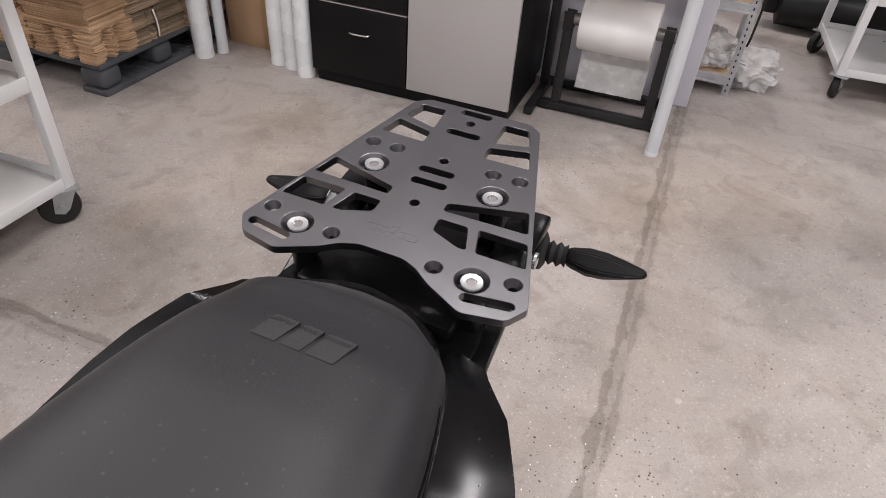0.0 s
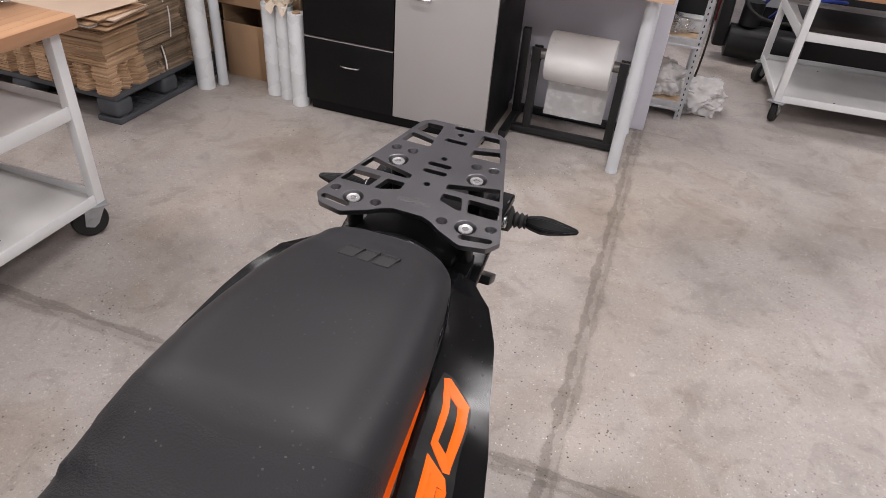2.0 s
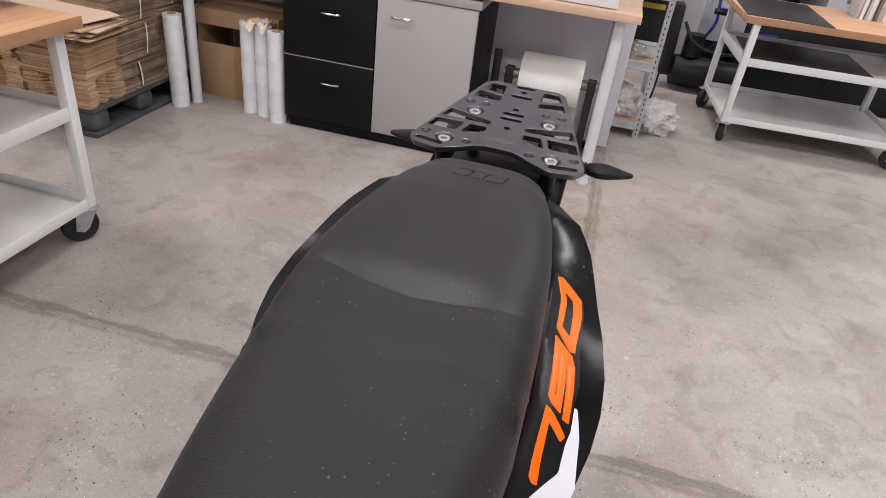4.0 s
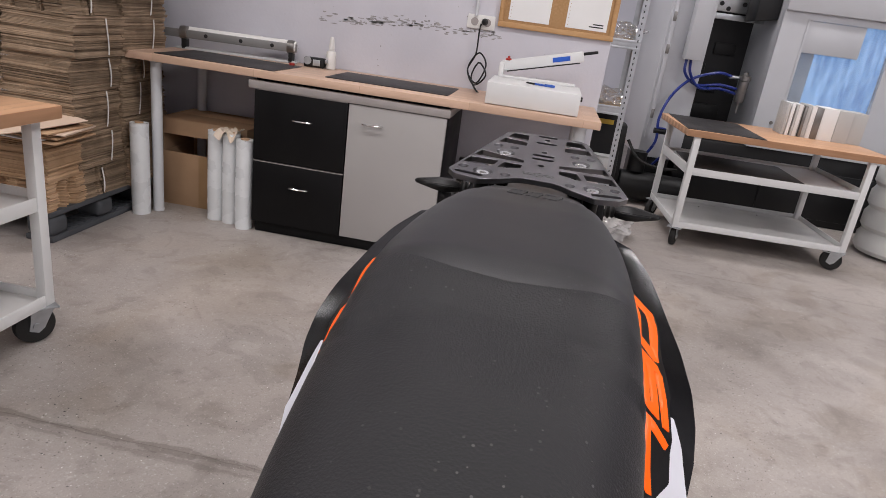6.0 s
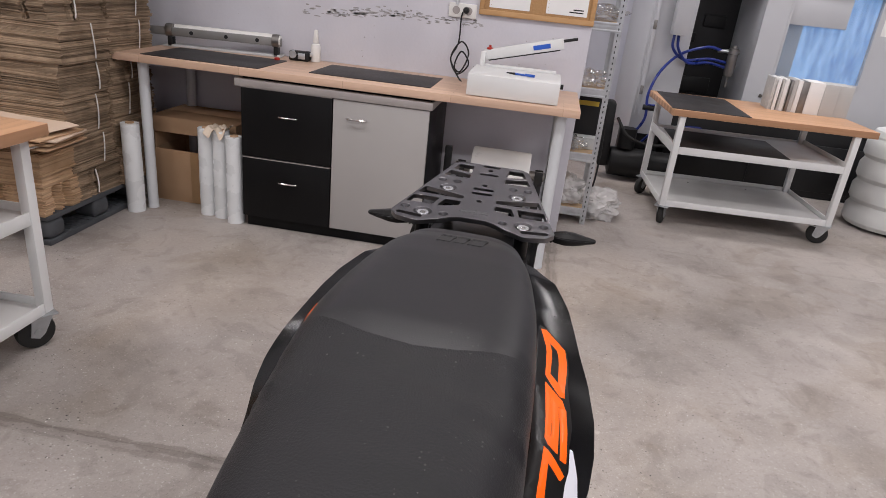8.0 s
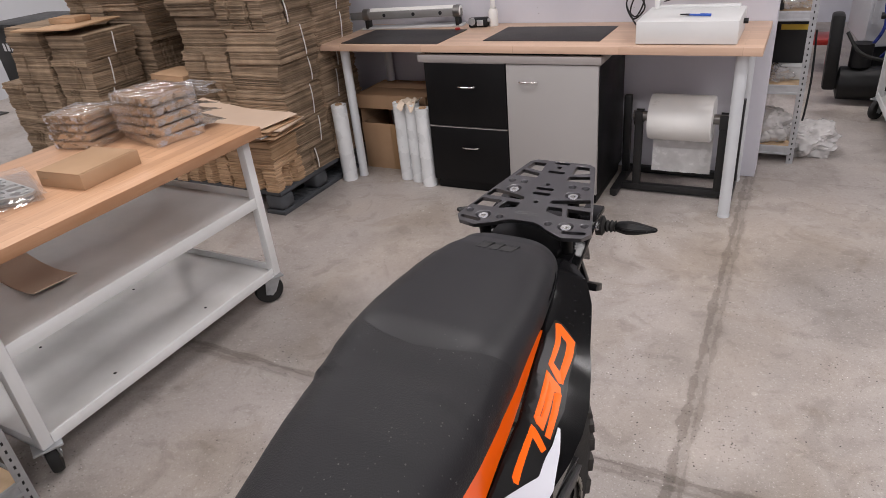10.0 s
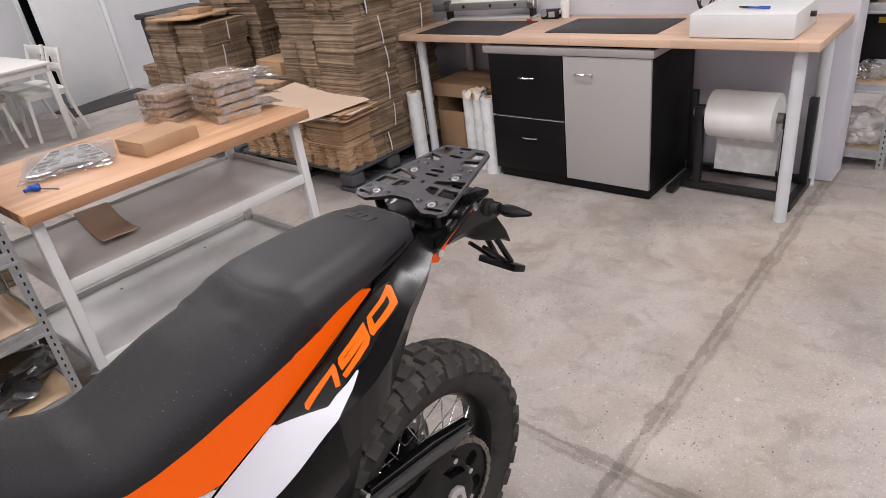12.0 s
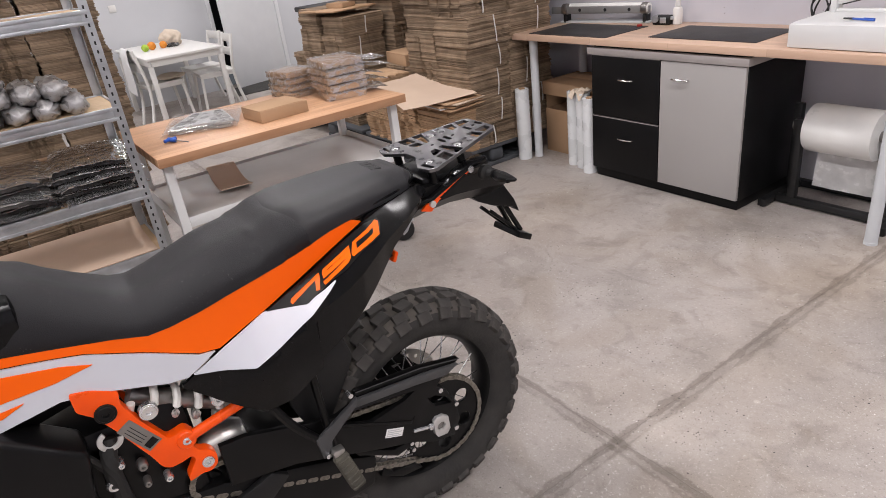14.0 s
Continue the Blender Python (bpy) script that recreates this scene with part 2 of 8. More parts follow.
    colour = layer(colour, beside(1, -1.802, 0.008), (0.62, 0.61, 0.60), 0.45)
    colour = layer(colour, noise_mask(0.8, 0.45, 0.70, 6.0, 0.2), (0.97, 0.90, 0.80), 0.55)
    colour = layer(colour, times(dots(75.0, 0.19, 0.30), clumps), (0.14, 0.125, 0.11), 0.8)
    colour = layer(colour, times(dots(42.0, 0.13, 0.26), clumps), (0.06, 0.055, 0.05), 0.95)
    colour = layer(colour, dots(140.0, 0.24, 0.12), (0.42, 0.39, 0.36), 0.45)
    colour = layer(colour, dots(33.0, 0.085, 0.08), (0.08, 0.07, 0.065), 0.95)
    colour = layer(colour, times(dots(62.0, 0.13, 0.16), clumps), (0.86, 0.85, 0.82), 0.85, "MIX")
    colour = layer(colour, dots(48.0, 0.08, 0.05), (0.86, 0.85, 0.82), 0.8, "MIX")
    if shade < 1:
        one = t.nodes.new("ShaderNodeMath")
        one.inputs[0].default_value = 1.0
        colour = layer(colour, one.outputs[0], (shade, shade, shade), 1.0)
    t.links.new(colour, b.inputs["Base Color"])
    return m


def wood_material(name, c1, c2, along="x", stave=0.045):
    """Glued staves that run along one axis."""
    m = material(name, c1, c2, rough=0.42, scale=3.0, fine=40.0, bump=0.03, spec=0.4, stretch=(1, 12, 12) if along == "x" else (12, 1, 12))
    t = m.node_tree
    b = t.nodes["Principled BSDF"]
    tc = [n for n in t.nodes if n.type == "TEX_COORD"][0]
    mp = t.nodes.new("ShaderNodeMapping")
    mp.inputs["Rotation"].default_value = (0, 0, 0 if along == "x" else radians(90))
    t.links.new(tc.outputs["Object"], mp.inputs["Vector"])
    br = t.nodes.new("ShaderNodeTexBrick")
    br.inputs["Scale"].default_value = 1.0
    br.inputs["Brick Width"].default_value, br.inputs["Row Height"].default_value = 0.55, stave
    br.inputs["Mortar Size"].default_value = 0.0008
    br.inputs["Color1"].default_value, br.inputs["Color2"].default_value, br.inputs["Mortar"].default_value = (1.0, 0.98, 0.95, 1), (0.80, 0.76, 0.72, 1), (0.55, 0.48, 0.42, 1)
    t.links.new(mp.outputs["Vector"], br.inputs["Vector"])
    mx = t.nodes.new("ShaderNodeMix")
    mx.data_type, mx.blend_type = "RGBA", "MULTIPLY"
    mx.inputs["Factor"].default_value = 0.75
    t.links.new(b.inputs["Base Color"].links[0].from_socket, mx.inputs["A"])
    t.links.new(br.outputs["Color"], mx.inputs["B"])
    t.links.new(mx.outputs["Result"], b.inputs["Base Color"])
    return m


def clear_material(name, colour, alpha_mix, rough):
    """Thin film: a mix of see-through and gloss."""
    m = material(name, colour, None, rough=rough, scale=20, fine=45, bump=0.6, spec=0.8)
    t = m.node_tree
    b = t.nodes["Principled BSDF"]
    out = [n for n in t.nodes if n.type == "OUTPUT_MATERIAL"][0]
    tr = t.nodes.new("ShaderNodeBsdfTransparent")
    mx = t.nodes.new("ShaderNodeMixShader")
    mx.inputs["Fac"].default_value = alpha_mix
    t.links.new(tr.outputs[0], mx.inputs[1])
    t.links.new(b.outputs[0], mx.inputs[2])
    t.links.new(mx.outputs[0], out.inputs["Surface"])
    return m


def film_material(name, gloss, rough, haze=0.0, crinkle=0.009):
    """Thin clear film: see-through with crinkled gloss."""
    m = bpy.data.materials.new(name)
    m.use_nodes = True
    t = m.node_tree
    out = [n for n in t.nodes if n.type == "OUTPUT_MATERIAL"][0]
    t.nodes.remove(t.nodes["Principled BSDF"])
    tc, n1, n2, add, bp = (t.nodes.new("ShaderNode" + k) for k in ("TexCoord", "TexNoise", "TexVoronoi", "Math", "Bump"))
    n1.inputs["Scale"].default_value, n1.inputs["Detail"].default_value = 26, 3
    n2.inputs["Scale"].default_value = 24
    for n in (n1, n2):
        t.links.new(tc.outputs["Object"], n.inputs["Vector"])
    t.links.new(n1.outputs["Fac"], add.inputs[0])
    t.links.new(n2.outputs["Distance"], add.inputs[1])
    bp.inputs["Strength"].default_value, bp.inputs["Distance"].default_value = 1.0, crinkle
    t.links.new(add.outputs[0], bp.inputs["Height"])
    tr, gl, df = (t.nodes.new("ShaderNodeBsdf" + k) for k in ("Transparent", "Glossy", "Diffuse"))
    tr.inputs["Color"].default_value = (0.95, 0.95, 0.95, 1)
    gl.inputs["Color"].default_value, gl.inputs["Roughness"].default_value = (1, 1, 1, 1), rough
    df.inputs["Color"].default_value = (0.7, 0.7, 0.7, 1)
    t.links.new(bp.outputs["Normal"], gl.inputs["Normal"])
    m1, m2 = t.nodes.new("ShaderNodeMixShader"), t.nodes.new("ShaderNodeMixShader")
    m1.inputs["Fac"].default_value, m2.inputs["Fac"].default_value = haze, gloss
    t.links.new(tr.outputs[0], m1.inputs[1])
    t.links.new(df.outputs[0], m1.inputs[2])
    t.links.new(m1.outputs[0], m2.inputs[1])
    t.links.new(gl.outputs[0], m2.inputs[2])
    t.links.new(m2.outputs[0], out.inputs["Surface"])
    return m


M = dict(
    floor=floor_material(),
    joint=floor_material("joint_filler", 0.95),
    plaster=material("white_plaster", (0.655, 0.65, 0.70), (0.585, 0.58, 0.63), rough=0.8, scale=2.2, fine=60, bump=0.22, spec=0.25),
    plaster_dark=material("exposed_render", (0.44, 0.43, 0.43), (0.26, 0.25, 0.25), rough=0.95, scale=30, fine=120, bump=0.5),
    grey_wall=material("grey_paint", (0.58, 0.59, 0.61), (0.54, 0.55, 0.57), rough=0.75, scale=1.5, fine=80, bump=0.08),
    ceiling=material("ceiling_paint", (0.78, 0.78, 0.77), None, rough=0.9, bump=0.05),
    beech=wood_material("beech_top", (0.66, 0.47, 0.36), (0.60, 0.42, 0.31), "x"),
    oak_y=wood_material("oak_block", (0.63, 0.385, 0.235), (0.53, 0.30, 0.170), "y"),
    oak_x=wood_material("oak_block_top", (0.63, 0.385, 0.235), (0.53, 0.30, 0.170), "x"),
    mat=material("dark_rubber_mat", (0.034, 0.031, 0.031), (0.024, 0.022, 0.022), rough=0.5, fine=400, bump=0.1, spec=0.35),
    black_melamine=material("black_melamine", (0.0055, 0.0055, 0.006), (0.004, 0.004, 0.0045), rough=0.42, fine=500, bump=0.03, spec=0.2),
    grey_melamine=material("grey_melamine", (0.38, 0.365, 0.355), (0.36, 0.345, 0.335), rough=0.42, scale=2, fine=300, bump=0.02),
    grey_edge=material("grey_laminate", (0.34, 0.312, 0.298), (0.31, 0.282, 0.272), rough=0.45, fine=300, bump=0.03),
    worn_sheet=material("worn_sheet_steel", (0.70, 0.695, 0.685), (0.53, 0.522, 0.508), rough=0.36, metal=0.1, scale=3.2, fine=140, bump=0.04, spec=0.5),
    chrome=material("chrome", (0.80, 0.80, 0.80), None, rough=0.16, metal=1, bump=0.0, rough_var=0.05),
    steel=material("galvanised_steel", (0.56, 0.58, 0.60), (0.42, 0.44, 0.46), rough=0.38, metal=0.85, scale=18, fine=200, bump=0.05),
    iron=material("bare_steel", (0.30, 0.29, 0.28), (0.20, 0.19, 0.18), rough=0.42, metal=0.9, scale=12, bump=0.08),
    white_steel=material("white_powder_coat", (0.70, 0.705, 0.70), (0.64, 0.645, 0.64), rough=0.42, scale=3, fine=260, bump=0.05),
    grey_steel=material("grey_powder_coat", (0.54, 0.55, 0.555), (0.49, 0.50, 0.505), rough=0.45, scale=3, fine=220, bump=0.05),
    tube=material("light_grey_tube", (0.60, 0.62, 0.64), (0.55, 0.57, 0.59), rough=0.5, fine=200, bump=0.03),
    black_paint=material("black_paint", (0.011, 0.011, 0.0115), (0.008, 0.008, 0.0085), rough=0.42, scale=9, fine=260, bump=0.06),
    rubber=material("black_rubber", (0.013, 0.0125, 0.012), (0.008, 0.0075, 0.007), rough=0.75, scale=10, fine=200, bump=0.12),
    plastic_black=material("black_plastic", (0.010, 0.010, 0.0105), (0.007, 0.007, 0.0075), spec=0.35, rough=0.5, fine=350, bump=0.08),
    pallet=material("dark_grey_plastic", (0.075, 0.08, 0.09), (0.05, 0.054, 0.06), rough=0.6, scale=7, fine=150, bump=0.12),
    card=material("cardboard", (0.455, 0.30, 0.185), (0.385, 0.245, 0.145), rough=0.85, scale=4, fine=120, bump=0.1, spec=0.15, vary=0.07),
    card_sheet=material("cardboard_sheets", (0.345, 0.256, 0.178), (0.185, 0.134, 0.091), rough=0.92, scale=7, fine=160, bump=0.3, spec=0.1, island=0.30, vary=0.12),
    card_fresh=material("fresh_cardboard_sheets", (0.56, 0.385, 0.245), (0.37, 0.24, 0.14), rough=0.88, scale=5, fine=110, bump=0.3, spec=0.12, island=0.20, vary=0.05),
    kraft=material("kraft_paper", (0.60, 0.465, 0.36), (0.54, 0.41, 0.315), rough=0.8, scale=3, fine=90, bump=0.06, spec=0.2),
    tape=material("brown_tape", (0.36, 0.22, 0.11), None, rough=0.3, bump=0.02),
    strap=material("white_strap", (0.80, 0.78, 0.74), None, rough=0.5, bump=0.03),
    film=material("stretch_film_roll", (0.74, 0.76, 0.77), (0.66, 0.68, 0.69), rough=0.28, scale=9, fine=40, bump=0.12, spec=0.7),
    foil=material("clouded_foil", (0.80, 0.80, 0.78), (0.72, 0.72, 0.70), rough=0.30, scale=5, fine=22, bump=0.18, spec=0.6),
    paper=material("white_paper", (0.80, 0.80, 0.79), (0.76, 0.76, 0.75), rough=0.8, fine=100, bump=0.05),
    paper_edge=material("paper_edges", (0.55, 0.55, 0.54), (0.40, 0.40, 0.39), rough=0.8, scale=60, fine=200, bump=0.2, stretch=(30, 1, 1)),
    bag=film_material("clear_bag", 0.42, 0.05, 0.04, 0.008),
    bag_flat=film_material("clear_flat_bag", 0.10, 0.08, 0.03, 0.002),
    bag_sheen=film_material("clear_sheen_bag", 0.55, 0.09, 0.09, 0.014),
    bag_tail=film_material("clear_bag_tail", 0.45, 0.08, 0.12),
    yellow_print=material("yellow_plastic", (0.62, 0.42, 0.04), None, rough=0.5, bump=0.02),
    bag_white=clear_material("milky_bag", (0.72, 0.705, 0.69), 0.62, 0.20),
    bag_dark=material("dark_bagged_parts", (0.045, 0.043, 0.044), (0.010, 0.010, 0.010), rough=0.22, metal=0.0, scale=13, fine=30, bump=0.55, spec=0.9, coat=0.7),
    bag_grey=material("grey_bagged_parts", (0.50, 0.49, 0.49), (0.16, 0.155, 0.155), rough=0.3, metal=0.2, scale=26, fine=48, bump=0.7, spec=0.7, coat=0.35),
    alu_plate=material("bagged_aluminium", (0.66, 0.66, 0.65), (0.54, 0.53, 0.52), rough=0.32, metal=0.6, scale=14, fine=200, bump=0.08),
    cork=material("cork_board", (0.48, 0.29, 0.14), (0.40, 0.23, 0.10), rough=0.9, scale=90, fine=300, bump=0.3),
    pine=material("pine_frame", (0.52, 0.31, 0.14), (0.46, 0.26, 0.11), rough=0.5, stretch=(2, 10, 10)),
    socket=material("white_switch_plastic", (0.80, 0.79, 0.76), None, rough=0.35, bump=0.02),
    red=material("red_plastic", (0.42, 0.03, 0.022), None, rough=0.35, bump=0.02),
    blue=material("blue_plastic", (0.02, 0.10, 0.50), None, rough=0.35, bump=0.02),
    blue_hose=material("blue_hose", (0.012, 0.03, 0.22), None, rough=0.3, bump=0.02),
    machine=material("machine_enamel", (0.52, 0.53, 0.555), (0.48, 0.49, 0.515), rough=0.38, scale=2, fine=220, bump=0.04),
    machine_dark=material("machine_dark_enamel", (0.015, 0.0155, 0.0165), (0.010, 0.010, 0.011), spec=0.35, rough=0.4, scale=3, bump=0.05),
    # The chamber's light is put into this glowing colour; no lamp is inside.
    chamber_glow=material("glowing_work_chamber", (0.34, 0.62, 1.0), (0.06, 0.24, 0.62), rough=0.5, scale=5, fine=14, bump=0.1, stretch=(5, 5, 1), glow=0.75),
    barrel=material("white_polythene", (0.66, 0.67, 0.66), (0.60, 0.61, 0.60), rough=0.45, scale=3, fine=120, bump=0.05),
    white_paint=material("white_lacquer", (0.80, 0.79, 0.76), (0.76, 0.75, 0.72), rough=0.38, fine=200, bump=0.02),
    door=material("white_door_paint", (0.72, 0.73, 0.74), (0.69, 0.70, 0.71), rough=0.4, bump=0.02),
    orange_fruit=material("orange_peel", (0.85, 0.30, 0.03), None, rough=0.5, fine=300, bump=0.2),
    green_fruit=material("apple_skin", (0.40, 0.58, 0.06), None, rough=0.35),
    kraft_pale=material("pale_kraft", (0.66, 0.56, 0.45), (0.60, 0.50, 0.40), rough=0.75, fine=120, bump=0.1),
    fabric=material("dark_doormat", (0.055, 0.053, 0.05), (0.04, 0.038, 0.036), rough=0.95, fine=500, bump=0.5),
    # Near-black; holes, slots and the doorway get their darkness from this colour.
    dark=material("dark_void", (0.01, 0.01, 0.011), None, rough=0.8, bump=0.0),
)

# ---- structure ----
X0, X1, Y0, Y1 = -6.2, 7.0, -6.5, 5.2
WALL_Y, WALL_END = 0.62, 1.75
JX, JY, JY2 = 1.727, -1.783, 0.600

bm = fresh()
box(bm, (X0 - 0.2, Y0 - 0.2, -0.25), (X1 + 0.2, Y1 + 0.2, -0.0008), 0)
floor = single("floor", bm, M["joint"], "pale grey concrete floor with filled saw-cut joints and stains", "floor", kind="structure")


def slab_outline(x0, x1, y0, y1, step=0.03):
    rnd = random.Random(int((x0 * 7 + y0 * 13) * 100))
    out = []
    for (ax, ay), (bx, by) in (((x0, y0), (x1, y0)), ((x1, y0), (x1, y1)), ((x1, y1), (x0, y1)), ((x0, y1), (x0, y0))):
        n = max(2, int(math.hypot(bx - ax, by - ay) / step))
        for i in range(n):
            f = i / n
            j = 0.0 if i == 0 else 0.003 * (rnd.random() - 0.5) + 0.010 * noise.noise(Vector((ax + (bx - ax) * f, ay + (by - ay) * f, 3.7 + x0)) * 3.0) + 0.006 * noise.noise(Vector((ax + (bx - ax) * f, ay + (by - ay) * f, 8.7)) * 14.0)
            nx, ny = (by - ay), -(bx - ax)
            ln = math.hypot(nx, ny)
            out.append((ax + (bx - ax) * f + j * nx / ln, ay + (by - ay) * f + j * ny / ln))
    return out


G = 0.017
for x0, x1, y0, y1 in (
    (X0 - 0.1, JX - G, Y0 - 0.1, JY - G), (X0 - 0.1, JX - G, JY + G, JY2 - 0.004), (X0 - 0.1, JX - G, JY2 + 0.004, Y1 + 0.1),
    (JX + G, X1 + 0.1, Y0 - 0.1, JY - G), (JX + G, X1 + 0.1, JY + G, JY2 - 0.010), (JX + G, X1 + 0.1, JY2 + 0.010, Y1 + 0.1)):
    part("slab", prism(fresh(), slab_outline(x0, x1, y0, y1), "xy", -0.1, 0.0), M["floor"], floor)

wall = single("wall_back", box(fresh(), (-3.1, WALL_Y, 0), (WALL_END, WALL_Y + 0.2, CEILING), 0.006), M["plaster"], "white plastered partition wall with scuffs and cracked plaster", "wall", kind="structure")
for n, lo, hi in (("wall_north", (X0 - 0.2, Y1, 0), (X1 + 0.2, Y1 + 0.2, CEILING)), ("wall_south", (X0 - 0.2, Y0 - 0.2, 0), (X1 + 0.2, Y0, CEILING)), ("wall_east", (X1, Y0, 0), (X1 + 0.2, Y1, CEILING))):
    single(n, box(fresh(), lo, hi, 0), M["plaster"], "plain white plastered hall wall", "wall", kind="structure")
single("ceiling", box(fresh(), (X0 - 0.2, Y0 - 0.2, CEILING), (X1 + 0.2, Y1 + 0.2, CEILING + 0.2), 0), M["ceiling"], "white hall ceiling", "ceiling", kind="structure")

# the wall with the door: opening y -0.36 .. 0.56, height 2.06
DY0, DY1, DH = -0.36, 0.60, 2.06
for n, lo, hi in (("wall_west", (X0 - 0.2, Y0, 0), (X0, DY0, CEILING)), ("wall_west", (X0 - 0.2, DY1, 0), (X0, Y1, CEILING)), ("wall_west", (X0 - 0.2, DY0, DH), (X0, DY1, CEILING))):
    single(n, box(fresh(), lo, hi, 0), M["grey_wall"], "pale grey painted wall beside the door", "wall", kind="structure")
# Added sheet: the doorway's darkness is put into its colour.
single("wall_corridor", box(fresh(), (X0 - 1.6, DY0 - 0.6, 0), (X0 - 1.5, DY1 + 0.6, 2.6), 0), M["dark"], "near-black sheet added as the darkness behind the open door", "wall", kind="structure")
door = thing("door_1", "white flush door standing ajar in a white frame", "door", (X0, 0, 0), kind="structure")
bm = fresh()
box(bm, (-0.21, DY0, 0), (0.02, DY0 + 0.05, DH), 0.003)
box(bm, (-0.21, DY1 - 0.05, 0), (0.02, DY1, DH), 0.003)
box(bm, (-0.21, DY0 + 0.05, DH - 0.05), (0.02, DY1 - 0.05, DH), 0.003)
part("door_frame", bm, M["door"], door)
leaf = part("leaf", box(fresh(), (-0.02, -0.86, 0.01), (0.02, 0, DH - 0.06), 0.003), M["door"], door)
leaf.matrix_local = pose(-0.02, DY1 - 0.055, 0, 0, 0, 17)
single("doormat", box(fresh(), (X0 + 0.15, DY0 - 0.1, 0.0), (X0 + 0.75, DY1, 0.012), 0.004), M["fabric"], "dark grey doormat on the concrete before the door", "doormat")

# ceiling tube lights
for k, (x, y) in enumerate(LAMP_SPOTS):
    if k == 0:
        first = thing("ceiling_light", "long white ceiling tube light", "ceiling light", (x, y, CEILING), group="ceiling tube lights")
        bm = fresh()
        box(bm, (-0.78, -0.06, -0.33), (0.78, 0.06, -0.25), 0.01)
        part("housing", bm, M["white_steel"], first)
        for hx in (-0.6, 0.6):
            part("hanger", rod(fresh(), (hx, 0, -0.25), (hx, 0, 0), 0.006), M["steel"], first)
    else:
        copy_thing(first, pose(x, y, CEILING))

# ---- the bench along the back wall ----
BENCH_Z = 0.865
bench = thing("workbench", "long beech-topped workbench on grey tube legs along the wall", "workbench", (0, 0, 0))
part("worktop", box(fresh(), (-0.700, -0.012, BENCH_Z - 0.038), (1.733, WALL_Y - 0.004, BENCH_Z), 0.003), M["beech"], bench, "pale beech laminate worktop")
for x, y in ((-0.582, 0.073), (1.648, 0.062), (-0.582, 0.55), (1.65, 0.55)):
    bm = fresh()
    lathe(bm, [(0.03, 0.0), (0.03, 0.012), (0.028, 0.014), (0.028, 0.815), (0.031, 0.816), (0.031, BENCH_Z - 0.038)], (x, y, 0), n=24)
    part("leg", bm, M["tube"], bench)

cab = thing("base_cabinet", "black and grey base cabinet with two drawers and a door", "cabinet", (0, 0, 0))
CW, CS, CH = 1.003, 0.498, 0.772
part("body", box(fresh(), (0, 0.022, 0.06), (CW, 0.56, CH), 0.002), M["black_melamine"], cab, "black melamine carcass")
# Added black filler, drawn as the dark line below the worktop.
part("top_batten", box(fresh(), (0.0, 0.03, 0.812), (CW, 0.54, BENCH_Z - 0.0385), 0.001), M["black_melamine"], cab)
part("plinth", box(fresh(), (0.012, 0.035, 0), (CW - 0.012, 0.54, 0.06), 0.002), M["black_melamine"], cab)
part("cabinet_top", box(fresh(), (-0.030, -0.006, CH), (CW + 0.012, 0.56, 0.812), 0.004), M["grey_edge"], cab, "grey laminate top slab")


def bow_handle(parent, x, y, z):
    bm = fresh()
    pipe(bm, [(x - 0.052, y, z), (x - 0.045, y - 0.014, z), (x - 0.02, y - 0.022, z), (x + 0.02, y - 0.022, z), (x + 0.045, y - 0.014, z), (x + 0.052, y, z)], 0.005, 8, 4)
    part("handle", bm, M["chrome"], parent, "chrome bow handle")


for z0, z1 in ((0.066, 0.398), (0.408, CH - 0.004)):
    d = part("drawer_front", box(fresh(), (0.003, 0.001, z0), (CS - 0.003, 0.021, z1), 0.0015), M["black_melamine"], cab, "black drawer front")
    part("edge_strip", box(fresh(), (0.003, -0.001, z1 + 0.0005), (CS - 0.003, 0.02, z1 + 0.0035), 0.0005), M["grey_edge"], d, "thin grey edging strip")
    bow_handle(d, 0.262, 0.001, z0 + (0.217 if z0 < 0.2 else 0.232))
d = part("door", box(fresh(), (CS + 0.004, 0.001, 0.066), (CW - 0.003, 0.021, CH - 0.004), 0.0015), M["grey_melamine"], cab, "light grey cabinet door")
bow_handle(d, 0.627, 0.001, 0.678)

for x0, x1, y0, y1 in ((-0.56, 0.09, 0.02, 0.415), (0.33, 0.975, 0.107, 0.485)):
    single("cutting_mat", box(fresh(), (x0, y0, BENCH_Z), (x1, y1, BENCH_Z + 0.004), 0.001), M["mat"], "thin black rubber mat lying on the workbench", "mat", "mats on the workbench")

# long grey bar with end rollers
ang = math.degrees(math.atan2(0.10, 0.70))
bar = thing("roller_cutter", "long grey metal roller bar with round end knobs on the bench", "cutter", (-0.35, 0.50, BENCH_Z), ang)
part("base_rail", box(fresh(), (-0.33, -0.03, 0.0), (0.36, 0.06, 0.012), 0.002), M["grey_steel"], bar)
bm = box(fresh(), (-0.40, -0.035, 0.062), (0.36, -0.010, 0.108), 0.004)
M["bar_grey"] = material("grey_bar_paint", (0.27, 0.265, 0.26), (0.22, 0.215, 0.21), rough=0.4, metal=0.3, fine=300, bump=0.04)
part("rail", bm, M["bar_grey"], bar, "drilled grey steel rail")
for x in (-0.16, 0.04, 0.22):
    part("rail_hole", rod(fresh(), (x, -0.0362, 0.086), (x, -0.030, 0.086), 0.011, 16), M["dark"], bar)
part("roller", rod(fresh(), (-0.28, 0.015, 0.098), (0.32, 0.015, 0.098), 0.026, 22), M["white_paint"], bar, "white roller")
